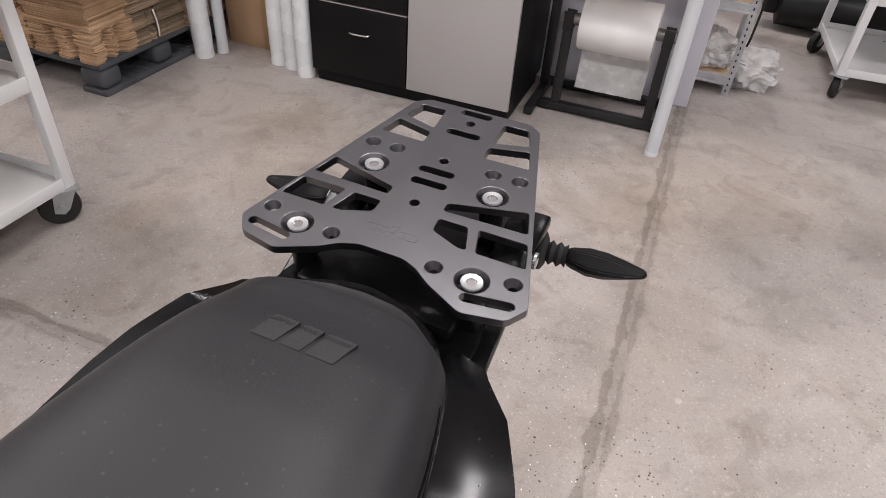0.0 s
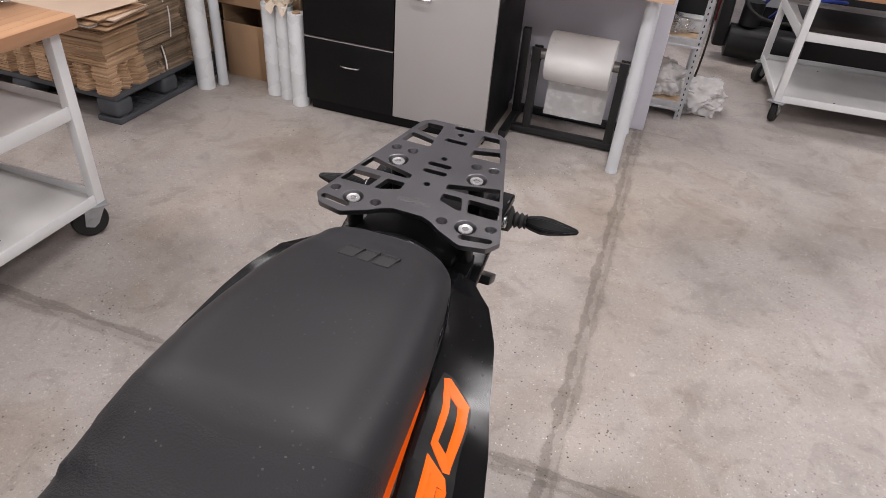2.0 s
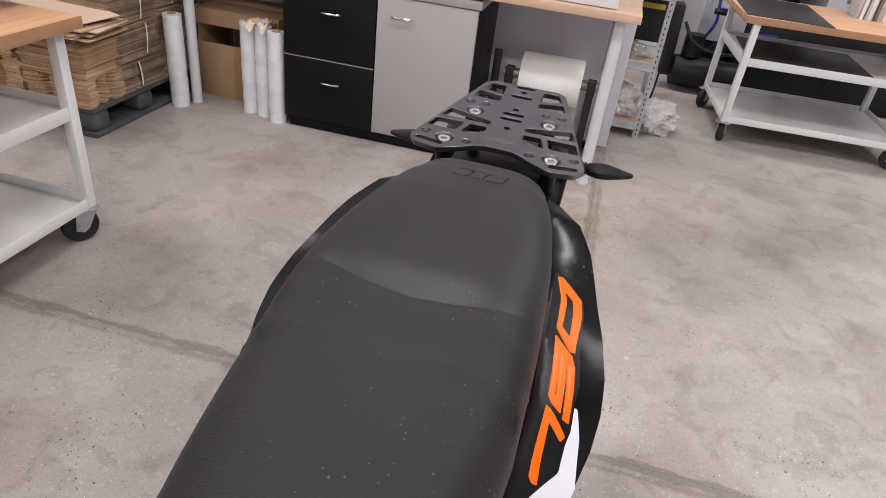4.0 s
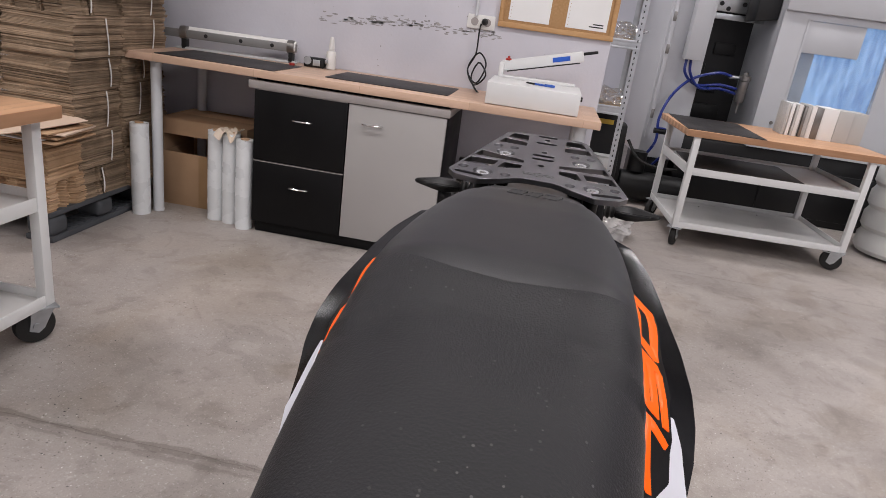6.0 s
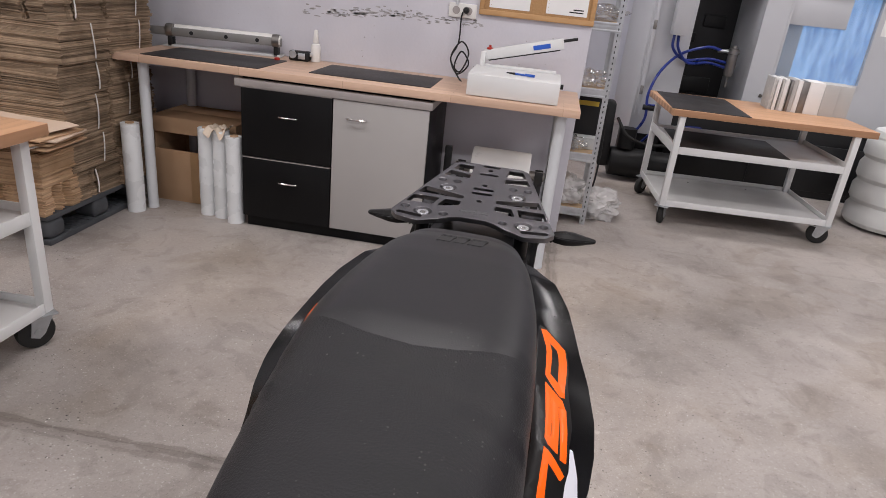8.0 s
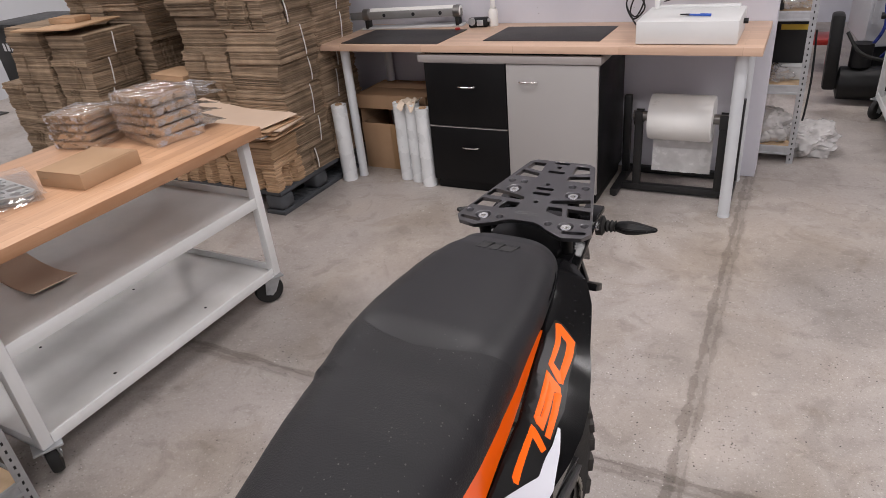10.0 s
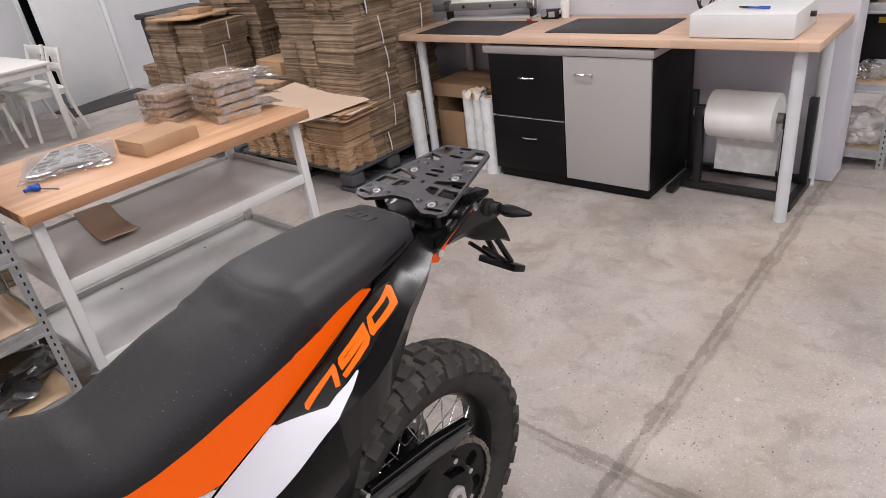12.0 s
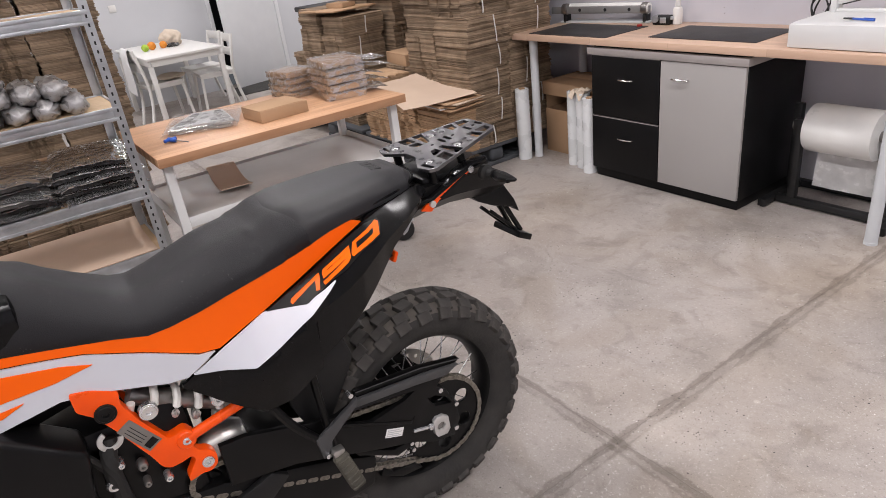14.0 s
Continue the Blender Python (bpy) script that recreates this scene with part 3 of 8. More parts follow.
for x in (-0.29, 0.325):
    bm = fresh()
    lathe(bm, [(0.006, -0.022), (0.036, -0.02), (0.038, 0.0), (0.036, 0.02), (0.006, 0.022)], (x, -0.01, 0.09), "x", 24)
    part("end_knob", bm, M["iron"], bar, "grey round end knob")
    part("foot", box(fresh(), (x - 0.012, -0.03, 0), (x + 0.012, 0.03, 0.075), 0.003), M["plastic_black"], bar)
part("end_disc", lathe(fresh(), [(0.004, 0.346), (0.010, 0.352), (0.030, 0.352), (0.033, 0.349), (0.033, 0.344), (0.004, 0.344)], (0, -0.01, 0.09), "x", 24), M["white_paint"], bar, "white end disc")

# tape dispenser, marker cap, bottle
td = thing("tape_dispenser", "small black and silver tape dispenser on the bench", "tape dispenser", (0.09, 0.50, BENCH_Z), 8)
part("body", box(fresh(), (-0.02, -0.03, 0), (0.10, 0.03, 0.055), 0.012, 3), M["plastic_black"], td)
bm = fresh()
lathe(bm, [(0.008, -0.032), (0.021, -0.032), (0.021, 0.0), (0.008, 0.0)], (0.005, -0.008, 0.036), "y", 24)
part("tape_roll", bm, M["steel"], td, "silver tape wheel")
part("blade", box(fresh(), (0.10, -0.025, 0.03), (0.115, 0.025, 0.05), 0.002), M["steel"], td)
part("side_plate", box(fresh(), (0.035, -0.0335, 0.012), (0.075, -0.030, 0.045), 0.001), M["steel"], td, "silver side plate")
bm = fresh()
lathe(bm, [(0.003, 0), (0.016, 0.001), (0.016, 0.014), (0.010, 0.017), (0.002, 0.017)], (0.035, 0.40, BENCH_Z), n=18)
single("red_token", bm, M["red"], "small round red plastic token on the bench", "token")
bottle = thing("spray_bottle", "white plastic bottle with a narrow white cap", "bottle", (0.215, 0.53, BENCH_Z))
bm = fresh()
lathe(bm, [(0.005, 0), (0.026, 0.001), (0.028, 0.006), (0.028, 0.085), (0.024, 0.098), (0.012, 0.104), (0.006, 0.105)], n=24)
part("bottle_body", bm, M["white_paint"], bottle)
bm = fresh()
lathe(bm, [(0.008, 0.104), (0.017, 0.105), (0.013, 0.16), (0.009, 0.176), (0.003, 0.178)], n=20)
part("cap", bm, M["socket"], bottle)

# impulse sealer
sealer = thing("bag_sealer", "white impulse bag sealer with a long raised arm", "bag sealer", (1.172, 0.035, BENCH_Z))
sealer.scale = (1.05, 1.2, 1.06)
prof = [(0.0, 0.004), (0.0, 0.100), (0.05, 0.104), (0.30, 0.106), (0.30, 0.004)]
part("case", prism(fresh(), prof, "yz", -0.005, 0.425, 0.0015), M["white_steel"], sealer, "white sheet-metal case")
part("top_plate", box(fresh(), (0.02, 0.27, 0.105), (0.40, 0.30, 0.118), 0.003), M["white_steel"], sealer)
arm = part("arm", box(fresh(), (0.0, -0.014, -0.018), (0.40, 0.014, 0.032), 0.004), M["white_steel"], sealer, "white pressing arm")
arm.matrix_local = pose(0.03, 0.29, 0.150, 0, -14, 0)
part("arm_label", box(fresh(), (0.25, -0.0155, -0.004), (0.335, -0.0142, 0.018), 0), M["blue"], arm, "blue label with white lettering bars")
part("seal_strip", box(fresh(), (0.02, -0.008, -0.024), (0.38, 0.008, -0.018), 0.001), M["black_paint"], arm)
part("grip", box(fresh(), (0.36, -0.010, 0.012), (0.47, 0.010, 0.026), 0.004), M["plastic_black"], arm, "black grip")
part("hinge", box(fresh(), (0.015, 0.262, 0.10), (0.04, 0.318, 0.175), 0.003), M["white_steel"], sealer)
part("knob", lathe(fresh(), [(0.004, 0), (0.016, 0.002), (0.016, 0.010), (0.006, 0.014), (0.006, 0.022)], (0.055, 0.29, 0.185), n=16), M["red"], sealer, "red adjusting knob")
part("side_knob", rod(fresh(), (0.425, 0.2, 0.06), (0.445, 0.2, 0.06), 0.012), M["plastic_black"], sealer)
pen = thing("ballpoint_pen", "blue and black pen lying on the sealer", "pen", (1.42, 0.13, BENCH_Z + 0.1135), -14)
part("barrel", rod(fresh(), (-0.03, 0, 0.005), (0.07, 0, 0.005), 0.005, 10), M["blue"], pen)
part("tip", rod(fresh(), (-0.075, 0, 0.005), (-0.03, 0, 0.005), 0.003, 10, 0.0055), M["plastic_black"], pen)
part("clip", box(fresh(), (0.02, -0.002, 0.009), (0.072, 0.002, 0.013), 0.001), M["blue"], pen)
cord = single("power_cord", pipe(fresh(), [(1.035, 0.602, 1.222), (1.032, 0.585, 1.18), (1.03, 0.59, 1.06), (1.0, 0.55, 0.97), (1.06, 0.52, 0.91), (1.10, 0.54, 1.01), (1.05, 0.56, 1.07), (1.0, 0.55, 0.98), (1.05, 0.51, 0.90), (1.11, 0.50, 0.96), (1.06, 0.53, 1.02), (1.03, 0.52, 0.93), (1.10, 0.47, 0.853), (1.17, 0.42, 0.87)], 0.0045, 8, 8), M["plastic_black"], "looped black power cord hanging from the socket", "cable")


def wall_socket(x, z, w, h, name_label):
    s = thing("wall_socket", name_label, "socket", (x, WALL_Y, z), group="wall sockets")
    part("plate", box(fresh(), (-w / 2, -0.012, -h / 2), (w / 2, 0, h / 2), 0.004), M["socket"], s)
    for k in range(max(1, round(w / 0.07))):
        cx = -w / 2 + 0.042 + k * 0.07
        part("insert", lathe(fresh(), [(0.012, -0.0145), (0.021, -0.0145), (0.021, -0.011)], (cx, 0, 0), "y", 20), M["grey_edge"], s)
    return s


s = wall_socket(1.032, 1.230, 0.155, 0.075, "white triple wall socket with a black plug")
part("plug", lathe(fresh(), [(0.016, -0.012), (0.018, -0.03), (0.012, -0.045), (0.005, -0.048)], (0.022, 0, 0.004), "y", 18), M["plastic_black"], s)
wall_socket(-0.340, 1.230, 0.14, 0.07, "white double wall socket high above the bench")
single("conduit", rod(fresh(), (1.0, WALL_Y - 0.012, 1.26), (1.0, WALL_Y - 0.012, CEILING), 0.010), M["tube"], "grey plastic conduit rising from the socket", "conduit")

board = thing("pin_board", "wooden framed cork board with pinned white sheets", "pin board", (1.440, WALL_Y, 1.222))
part("cork", box(fresh(), (-0.30, -0.012, 0.02), (0.30, 0, 0.68), 0.001), M["cork"], board)
for lo, hi in (((-0.315, -0.02, 0), (0.315, 0, 0.028)), ((-0.315, -0.02, 0.672), (0.315, 0, 0.70)), ((-0.315, -0.02, 0.028), (-0.289, 0, 0.672)), ((0.289, -0.02, 0.028), (0.315, 0, 0.672))):
    part("frame", box(fresh(), lo, hi, 0.003), M["pine"], board)
for x in (-0.151, 0.160):
    p = part("sheet", box(fresh(), (x - 0.111, -0.0145, 0.042), (x + 0.111, -0.0125, 0.345), 0), M["paper"], board, "white printed sheet")
    for k, wdt in enumerate((0.075, 0.055)):
        if x > 0:
            part("print_bar", box(fresh(), (x + 0.09 - wdt, -0.0153, 0.058 + 0.013 * k), (x + 0.09, -0.0146, 0.064 + 0.013 * k), 0), M["plastic_black"], p)
    for k in range(16):
        part("punch_hole", box(fresh(), (x - 0.1015, -0.0153, 0.055 + 0.018 * k), (x - 0.0985, -0.0146, 0.059 + 0.018 * k), 0), M["cork"], p)

# flaked plaster along the wall
rnd = random.Random(5)
bm = fresh()
for k in range(150):
    x = 0.10 + 1.05 * rnd.random() ** 0.9
    z = 1.120 + 0.050 * min(x / 0.6, 1.0) + rnd.gauss(0, 0.012) + (0.02 if k % 9 == 0 else 0)
    w, h = 0.006 + 0.022 * rnd.random(), 0.002 + 0.005 * rnd.random()
    pts = [(x + w * math.cos(a) * (0.6 + 0.4 * rnd.random()), z + h * math.sin(a) * (0.5 + 0.5 * rnd.random())) for a in (k2 * math.pi / 4 for k2 in range(8))]
    prism(bm, pts, "xz", WALL_Y - 0.0012, WALL_Y + 0.002)
for k in range(60):
    x, z = -0.7 + 2.3 * rnd.random(), 0.9 + 0.5 * rnd.random()
    r = 0.0015 + 0.003 * rnd.random() ** 3
    prism(bm, [(x + r * math.cos(a), z + r * math.sin(a)) for a in (k2 * math.pi / 3 for k2 in range(6))], "xz", WALL_Y - 0.001, WALL_Y + 0.002)
part("flaked_patch", bm, M["plaster_dark"], wall)
single("wall_scrape", box(fresh(), (0.98, WALL_Y - 0.003, 0.02), (1.68, WALL_Y - 0.0005, 0.30), 0.001), M["plaster"], "smooth lower plaster band under the bench", "plaster band", kind="structure")

# ---- under the bench ----
def film_roll(x, y, r, h, group):
    ob = thing("stretch_film_roll", "standing white roll of stretch film on the concrete", "film roll", (x, y, 0), group=group)
    part("film", lathe(fresh(), [(0.022, 0.002), (r, 0.0), (r + 0.001, h * 0.3), (r, h), (0.022, h)], n=28), M["film"], ob)
    part("core", lathe(fresh(), [(0.018, 0.0), (0.022, 0.0), (0.022, h + 0.006), (0.018, h + 0.006)], n=20), M["card"], ob, "cardboard core")
    return ob


film_roll(-0.632, -0.013, 0.048, 0.500, "film rolls")
for x, y, h in ((-0.254, 0.105, 0.500), (-0.160, 0.090, 0.502), (-0.060, 0.042, 0.490)):
    film_roll(x, y, 0.046, h, "film rolls beside the cabinet")


def crumple(bm, centre, size, amp, seed, sub=3, freq=5.0):
    made = bmesh.ops.create_icosphere(bm, subdivisions=sub, radius=1.0)
    o = Vector((seed * 3.1, seed * 1.7, seed))
    for v in made["verts"]:
        d = v.co.normalized()
        k = 1 + amp * (noise.noise(d * freq * 0.4 + o) + 0.6 * abs(noise.noise(d * freq + o)) - 0.25 * abs(noise.noise(d * freq * 2.1 + o)))
        v.co = Vector((centre[0] + size[0] * d.x * k, centre[1] + size[1] * d.y * k, max(centre[2] + size[2] * d.z * k, centre[2] - size[2] * 0.8)))
    return bm


def draped(bm, x0, x1, y0, y1, height, n=14, thick=0.002):
    rows = []
    for j in range(n + 1):
        rows.append([Vector((x0 + (x1 - x0) * i / n, y0 + (y1 - y0) * j / n, height(i / n, j / n))) for i in range(n + 1)])
    top = [[bm.verts.new(p) for p in r] for r in rows]
    low = [[bm.verts.new(p - Vector((0, 0, thick))) for p in r] for r in rows]
    faces = []
    for j in range(n):
        for i in range(n):
            faces.append(bm.faces.new((top[j][i], top[j][i + 1], top[j + 1][i + 1], top[j + 1][i])))
            faces.append(bm.faces.new((low[j][i], low[j + 1][i], low[j + 1][i + 1], low[j][i + 1])))
    for i in range(n):
        for a, b, c, d in ((top[0][i], low[0][i], low[0][i + 1], top[0][i + 1]), (top[n][i + 1], low[n][i + 1], low[n][i], top[n][i]), (top[i + 1][0], low[i + 1][0], low[i][0], top[i][0]), (top[i][n], low[i][n], low[i + 1][n], top[i + 1][n])):
            faces.append(bm.faces.new((a, b, c, d)))
    bmesh.ops.recalc_face_normals(bm, faces=faces)
    return bm


bm = fresh()
draped(bm, -0.235, -0.115, 0.03, 0.15, lambda u, v: 0.512 + 0.012 * noise.noise(Vector((u * 5, v * 5, 1))) - 0.09 * max(0, 0.25 - v) * (1 + math.sin(u * 9)) + 0.01 * math.sin(14 * u), 16)
single("crumpled_sheet", bm, M["kraft_pale"], "crumpled pale sheet lying on the film rolls", "sheet")

box2 = thing("moving_box", "open brown cardboard box with a taped seam under the bench", "cardboard box", (-0.39, 0.385, 0), group="boxes under the bench")
bm = fresh()
box(bm, (-0.25, -0.17, 0.0), (0.25, 0.17, 0.006), 0.001)
for lo, hi in (((-0.25, -0.17, 0.006), (0.25, -0.164, 0.312)), ((-0.25, 0.164, 0.006), (0.25, 0.17, 0.312)), ((-0.25, -0.164, 0.006), (-0.244, 0.164, 0.312)), ((0.244, -0.164, 0.006), (0.25, 0.164, 0.312))):
    box(bm, lo, hi, 0.001)
part("box_body", bm, M["card"], box2)
part("tape_strip", box(fresh(), (-0.03, -0.1715, 0.002), (0.03, -0.1702, 0.311), 0.0003), M["tape"], box2, "brown tape down the seam")
for lo, hi in (((-0.2495, -0.163, 0.3125), (-0.2445, 0.163, 0.418)), ((0.2445, -0.163, 0.3125), (0.2495, 0.163, 0.418)), ((-0.243, 0.165, 0.3125), (0.243, 0.1695, 0.418))):
    part("flap", box(fresh(), lo, hi, 0.001), M["card"], box2, "upright cardboard flap")
box3 = thing("moving_box", "closed flat brown cardboard box resting on the flaps of another", "cardboard box", (-0.38, 0.375, 0.4185), group="boxes under the bench")
part("box_body", box(fresh(), (-0.26, -0.185, 0.0), (0.26, 0.18, 0.086), 0.004), M["card"], box3)
part("flap", box(fresh(), (-0.26, -0.183, 0.0862), (0.26, -0.002, 0.090), 0.001), M["card"], box3)
part("flap", box(fresh(), (-0.26, 0.002, 0.0862), (0.26, 0.178, 0.090), 0.001), M["card"], box3)

# foil roll stand
M["web"] = clear_material("cloudy_web", (0.80, 0.80, 0.79), 0.82, 0.25)
stand = thing("roll_stand", "black steel floor stand with a big roll of clear foil", "roll stand", (1.362, 0.345, 0))
for x in (-0.305, 0.285):
    part("foot_bar", box(fresh(), (x - 0.02, -0.19, 0.006), (x + 0.02, 0.22, 0.044), 0.003), M["black_paint"], stand)
    for y in (-0.17, 0.20):
        part("foot_pad", rod(fresh(), (x, y, 0.0), (x, y, 0.006), 0.015, 12), M["rubber"], stand)
    part("rear_post", box(fresh(), (x - 0.02, 0.085, 0.044), (x + 0.02, 0.125, 0.50), 0.003), M["black_paint"], stand)
for y in (-0.09, 0.17):
    part("crossbar", box(fresh(), (-0.284, y, 0.010), (0.264, y + 0.04, 0.048), 0.003), M["black_paint"], stand)
for x in (-0.205, 0.225):
    part("upright", box(fresh(), (x - 0.02, -0.09, 0.0485), (x + 0.02, -0.05, 0.412), 0.003), M["black_paint"], stand)
    part("cradle", box(fresh(), (x - 0.022, -0.10, 0.395), (x + 0.022, -0.094, 0.470), 0.002), M["black_paint"], stand)
    part("cradle", box(fresh(), (x - 0.022, -0.046, 0.395), (x + 0.022, -0.040, 0.470), 0.002), M["black_paint"], stand)
part("axle", rod(fresh(), (-0.235, -0.07, 0.440), (0.255, -0.07, 0.440), 0.026, 20), M["iron"], stand, "grey axle tube")
foil = thing("foil_roll", "wide roll of cloudy clear foil hanging in the stand", "foil roll", (1.376, 0.275, 0.440))
part("roll", lathe(fresh(), [(0.03, -0.158), (0.117, -0.158), (0.120, -0.150), (0.120, 0.150), (0.117, 0.158), (0.03, 0.158)], axis="x", n=40), M["foil"], foil)
bm = fresh()
rows = []
for j in range(9):
    f = j / 8
    rows.append([Vector((-0.150 + 0.310 * i / 12, 0.085 - 0.03 * f + 0.012 * noise.noise(Vector((i * 0.4, f * 3, 0))) * f, -0.02 - 0.31 * f)) for i in range(13)])
loft(bm, rows, closed=False)
bmesh.ops.solidify(bm, geom=bm.faces[:], thickness=0.0015)
part("hanging_web", bm, M["web"], foil, "hanging length of cloudy foil")

# ---- steel shelf beyond the wall end ----
def bolt_shelf(name, label, lo, hi, levels, posts_h, board_mat, group, front="y"):
    """Slotted-angle shelving between two corners."""
    ob = thing(name, label, "shelf", (lo[0], lo[1], 0), group=group)
    w, d = hi[0] - lo[0], hi[1] - lo[1]
    for px, sx in ((0, 1), (w, -1)):
        for py, sy in ((0, 1), (d, -1)):
            bm = fresh()
            box(bm, (min(px, px + sx * 0.035), min(py, py + sy * 0.002), 0), (max(px, px + sx * 0.035), max(py, py + sy * 0.002), posts_h), 0)
            box(bm, (min(px, px + sx * 0.002), min(py + sy * 0.002, py + sy * 0.035), 0), (max(px, px + sx * 0.002), max(py + sy * 0.002, py + sy * 0.035), posts_h), 0)
            post = part("post", bm, M["steel"], ob, "galvanised slotted post")
            bm = fresh()
            for k in range(int(posts_h / 0.032)):
                z = 0.02 + 0.032 * k
                ya = py - sy * 0.0006
                xa = px - sx * 0.0006
                box(bm, (px + sx * 0.018 - 0.0032, min(ya, ya + sy * 0.001), z), (px + sx * 0.018 + 0.0032, max(ya, ya + sy * 0.001), z + 0.013), 0)
                box(bm, (min(xa, xa + sx * 0.001), py + sy * 0.018 - 0.0032, z), (max(xa, xa + sx * 0.001), py + sy * 0.018 + 0.0032, z + 0.013), 0)
            tagged(part("slot_row", bm, M["dark"], post), kind="stuff")
    for z in levels:
        sh = part("shelf_board", box(fresh(), (0.004, 0.004, z - 0.010), (w - 0.004, d - 0.004, z), 0.001), board_mat, ob, "chipboard shelf")
        for a, b in (((0.003, 0.0025, z - 0.045), (w - 0.003, 0.008, z + 0.004)), ((0.003, d - 0.008, z - 0.045), (w - 0.003, d - 0.0025, z + 0.004)), ((0.0025, 0.008, z - 0.045), (0.008, d - 0.008, z + 0.004)), ((w - 0.008, 0.008, z - 0.045), (w - 0.0025, d - 0.008, z + 0.004))):
            bm = box(fresh(), a, b, 0.0015)
            ex, ey = (0.003, 0.0) if b[0] - a[0] < 0.01 else (0.0, 0.003)
            box(bm, (a[0] - ex, a[1] - ey, a[2] - 0.003), (b[0] + ex, b[1] + ey, a[2] + 0.010), 0.0015)
            box(bm, (a[0] - ex, a[1] - ey, b[2] - 0.014), (b[0] + ex, b[1] + ey, b[2] + 0.001), 0.0015)
            part("beam", bm, M["steel"], sh, "galvanised shelf beam")
    return ob


M["chip"] = material("chipboard", (0.58, 0.43, 0.28), (0.50, 0.36, 0.22), rough=0.75, scale=30, fine=160, bump=0.12)
bolt_shelf("steel_shelf", "narrow galvanised steel shelf beside the wall end", (1.30, 0.875), (1.935, 1.20), (0.10, 0.46, 0.86, 1.24, 1.60), 1.95, M["chip"], "steel shelves")

# ---- plastic bags, parts on the narrow shelf ----
def bag_lump(name, label, centre, size, seed, mat_, amp=0.5, sub=4, category="bag", group=""):
    bm = fresh()
    crumple(bm, (0, 0, size[2] * 0.8), size, amp, seed, sub)
    ob = single(name, bm, mat_, label, category, group, angle=52)
    ob.location = centre
    return ob


bag_lump("plastic_bag", "milky plastic bag slumped on the floor by the shelf", (1.99, 1.10, 0.0), (0.16, 0.15, 0.11), 3, M["bag_white"], 0.42, 5)
bag_lump("plastic_bag", "milky plastic bag on the lowest shelf", (1.78, 1.02, 0.104), (0.14, 0.13, 0.10), 5, M["bag_white"], 0.36, 5)
case = thing("tool_case", "black plastic case with a yellow stripe on the shelf", "tool case", (1.815, 1.125, 0.464))
part("case_body", box(fresh(), (-0.115, -0.045, 0), (0.115, 0.045, 0.345), 0.012), M["plastic_black"], case)
part("stripe", box(fresh(), (-0.05, -0.047, 0.265), (0.09, -0.0445, 0.295), 0.001), M["yellow_print"], case, "yellow stripe")
bag_lump("small_parts_bag", "clear bag of small metal parts on the shelf", (1.78, 0.98, 0.464), (0.075, 0.07, 0.045), 7, M["bag"], 0.6)
tub = thing("parts_tub", "grey plastic parts tub on the shelf", "tub", (1.85, 1.08, 0.464))
part("tub_body", box(fresh(), (-0.07, -0.08, 0), (0.07, 0.08, 0.07), 0.008), M["grey_steel"], tub)
part("rim", box(fresh(), (-0.076, -0.086, 0.07), (0.076, 0.086, 0.078), 0.003), M["grey_steel"], tub)
bag_lump("small_parts_bag", "clear bag of white parts on the shelf", (1.82, 1.03, 0.864), (0.09, 0.11, 0.045), 9, M["bag"], 0.6)
b = thing("spray_can", "black spray can with a red cap on the shelf", "spray can", (1.74, 0.94, 0.864))
part("can", lathe(fresh(), [(0.005, 0), (0.028, 0.001), (0.028, 0.14), (0.020, 0.155), (0.005, 0.156)], n=20), M["plastic_black"], b)
part("cap", lathe(fresh(), [(0.019, 0.155), (0.019, 0.185), (0.016, 0.19), (0.004, 0.19)], n=18), M["red"], b)
bag_lump("small_parts_bag", "folded clear bag hanging over the shelf beam", (1.80, 1.03, 1.244), (0.12, 0.11, 0.05), 11, M["bag"], 0.6)
hook = single("cable_hank", pipe(fresh(), [(1.945, 0.96, 0.75), (1.955, 0.98, 0.6), (1.96, 0.96, 0.45), (1.955, 0.95, 0.3), (1.95, 0.96, 0.24)], 0.006), M["plastic_black"], "black cable hanging from the shelf post", "cable")

# ---- rolling tables ----
def castor(parent, x, y, brake=0.0, turn=0.0):
    c = part("castor", box(fresh(), (-0.045, -0.045, 0.127), (0.045, 0.045, 0.135), 0.002), M["steel"], parent, "zinc-plated swivel castor")
    c.matrix_local = pose(x, y, 0, 0, 0, turn)
    bm = fresh()
    for s in (-1, 1):
        prism(bm, [(-0.037, 0.127), (0.037, 0.127), (0.048, 0.052), (0.02, 0.040), (0.0, 0.055)], "yz", s * 0.022 - 0.002, s * 0.022 + 0.002)
    part("fork", bm, M["steel"], c)
    bm = fresh()
    lathe(bm, [(0.012, -0.017), (0.030, -0.019), (0.048, -0.020), (0.062, -0.017), (0.066, -0.008), (0.0665, 0.0), (0.066, 0.008), (0.062, 0.017), (0.048, 0.020), (0.030, 0.019), (0.012, 0.017)], (0, 0.025, 0.0665), "x", 28)
    part("wheel", bm, M["rubber"], c, "black rubber wheel")
    part("hub", rod(fresh(), (-0.028, 0.025, 0.0665), (0.028, 0.025, 0.0665), 0.012, 12), M["steel"], c)
    if brake:
        part("brake_pedal", box(fresh(), (-0.02, 0.03, 0.112), (0.02, 0.088, 0.120), 0.003), M["steel"], c)


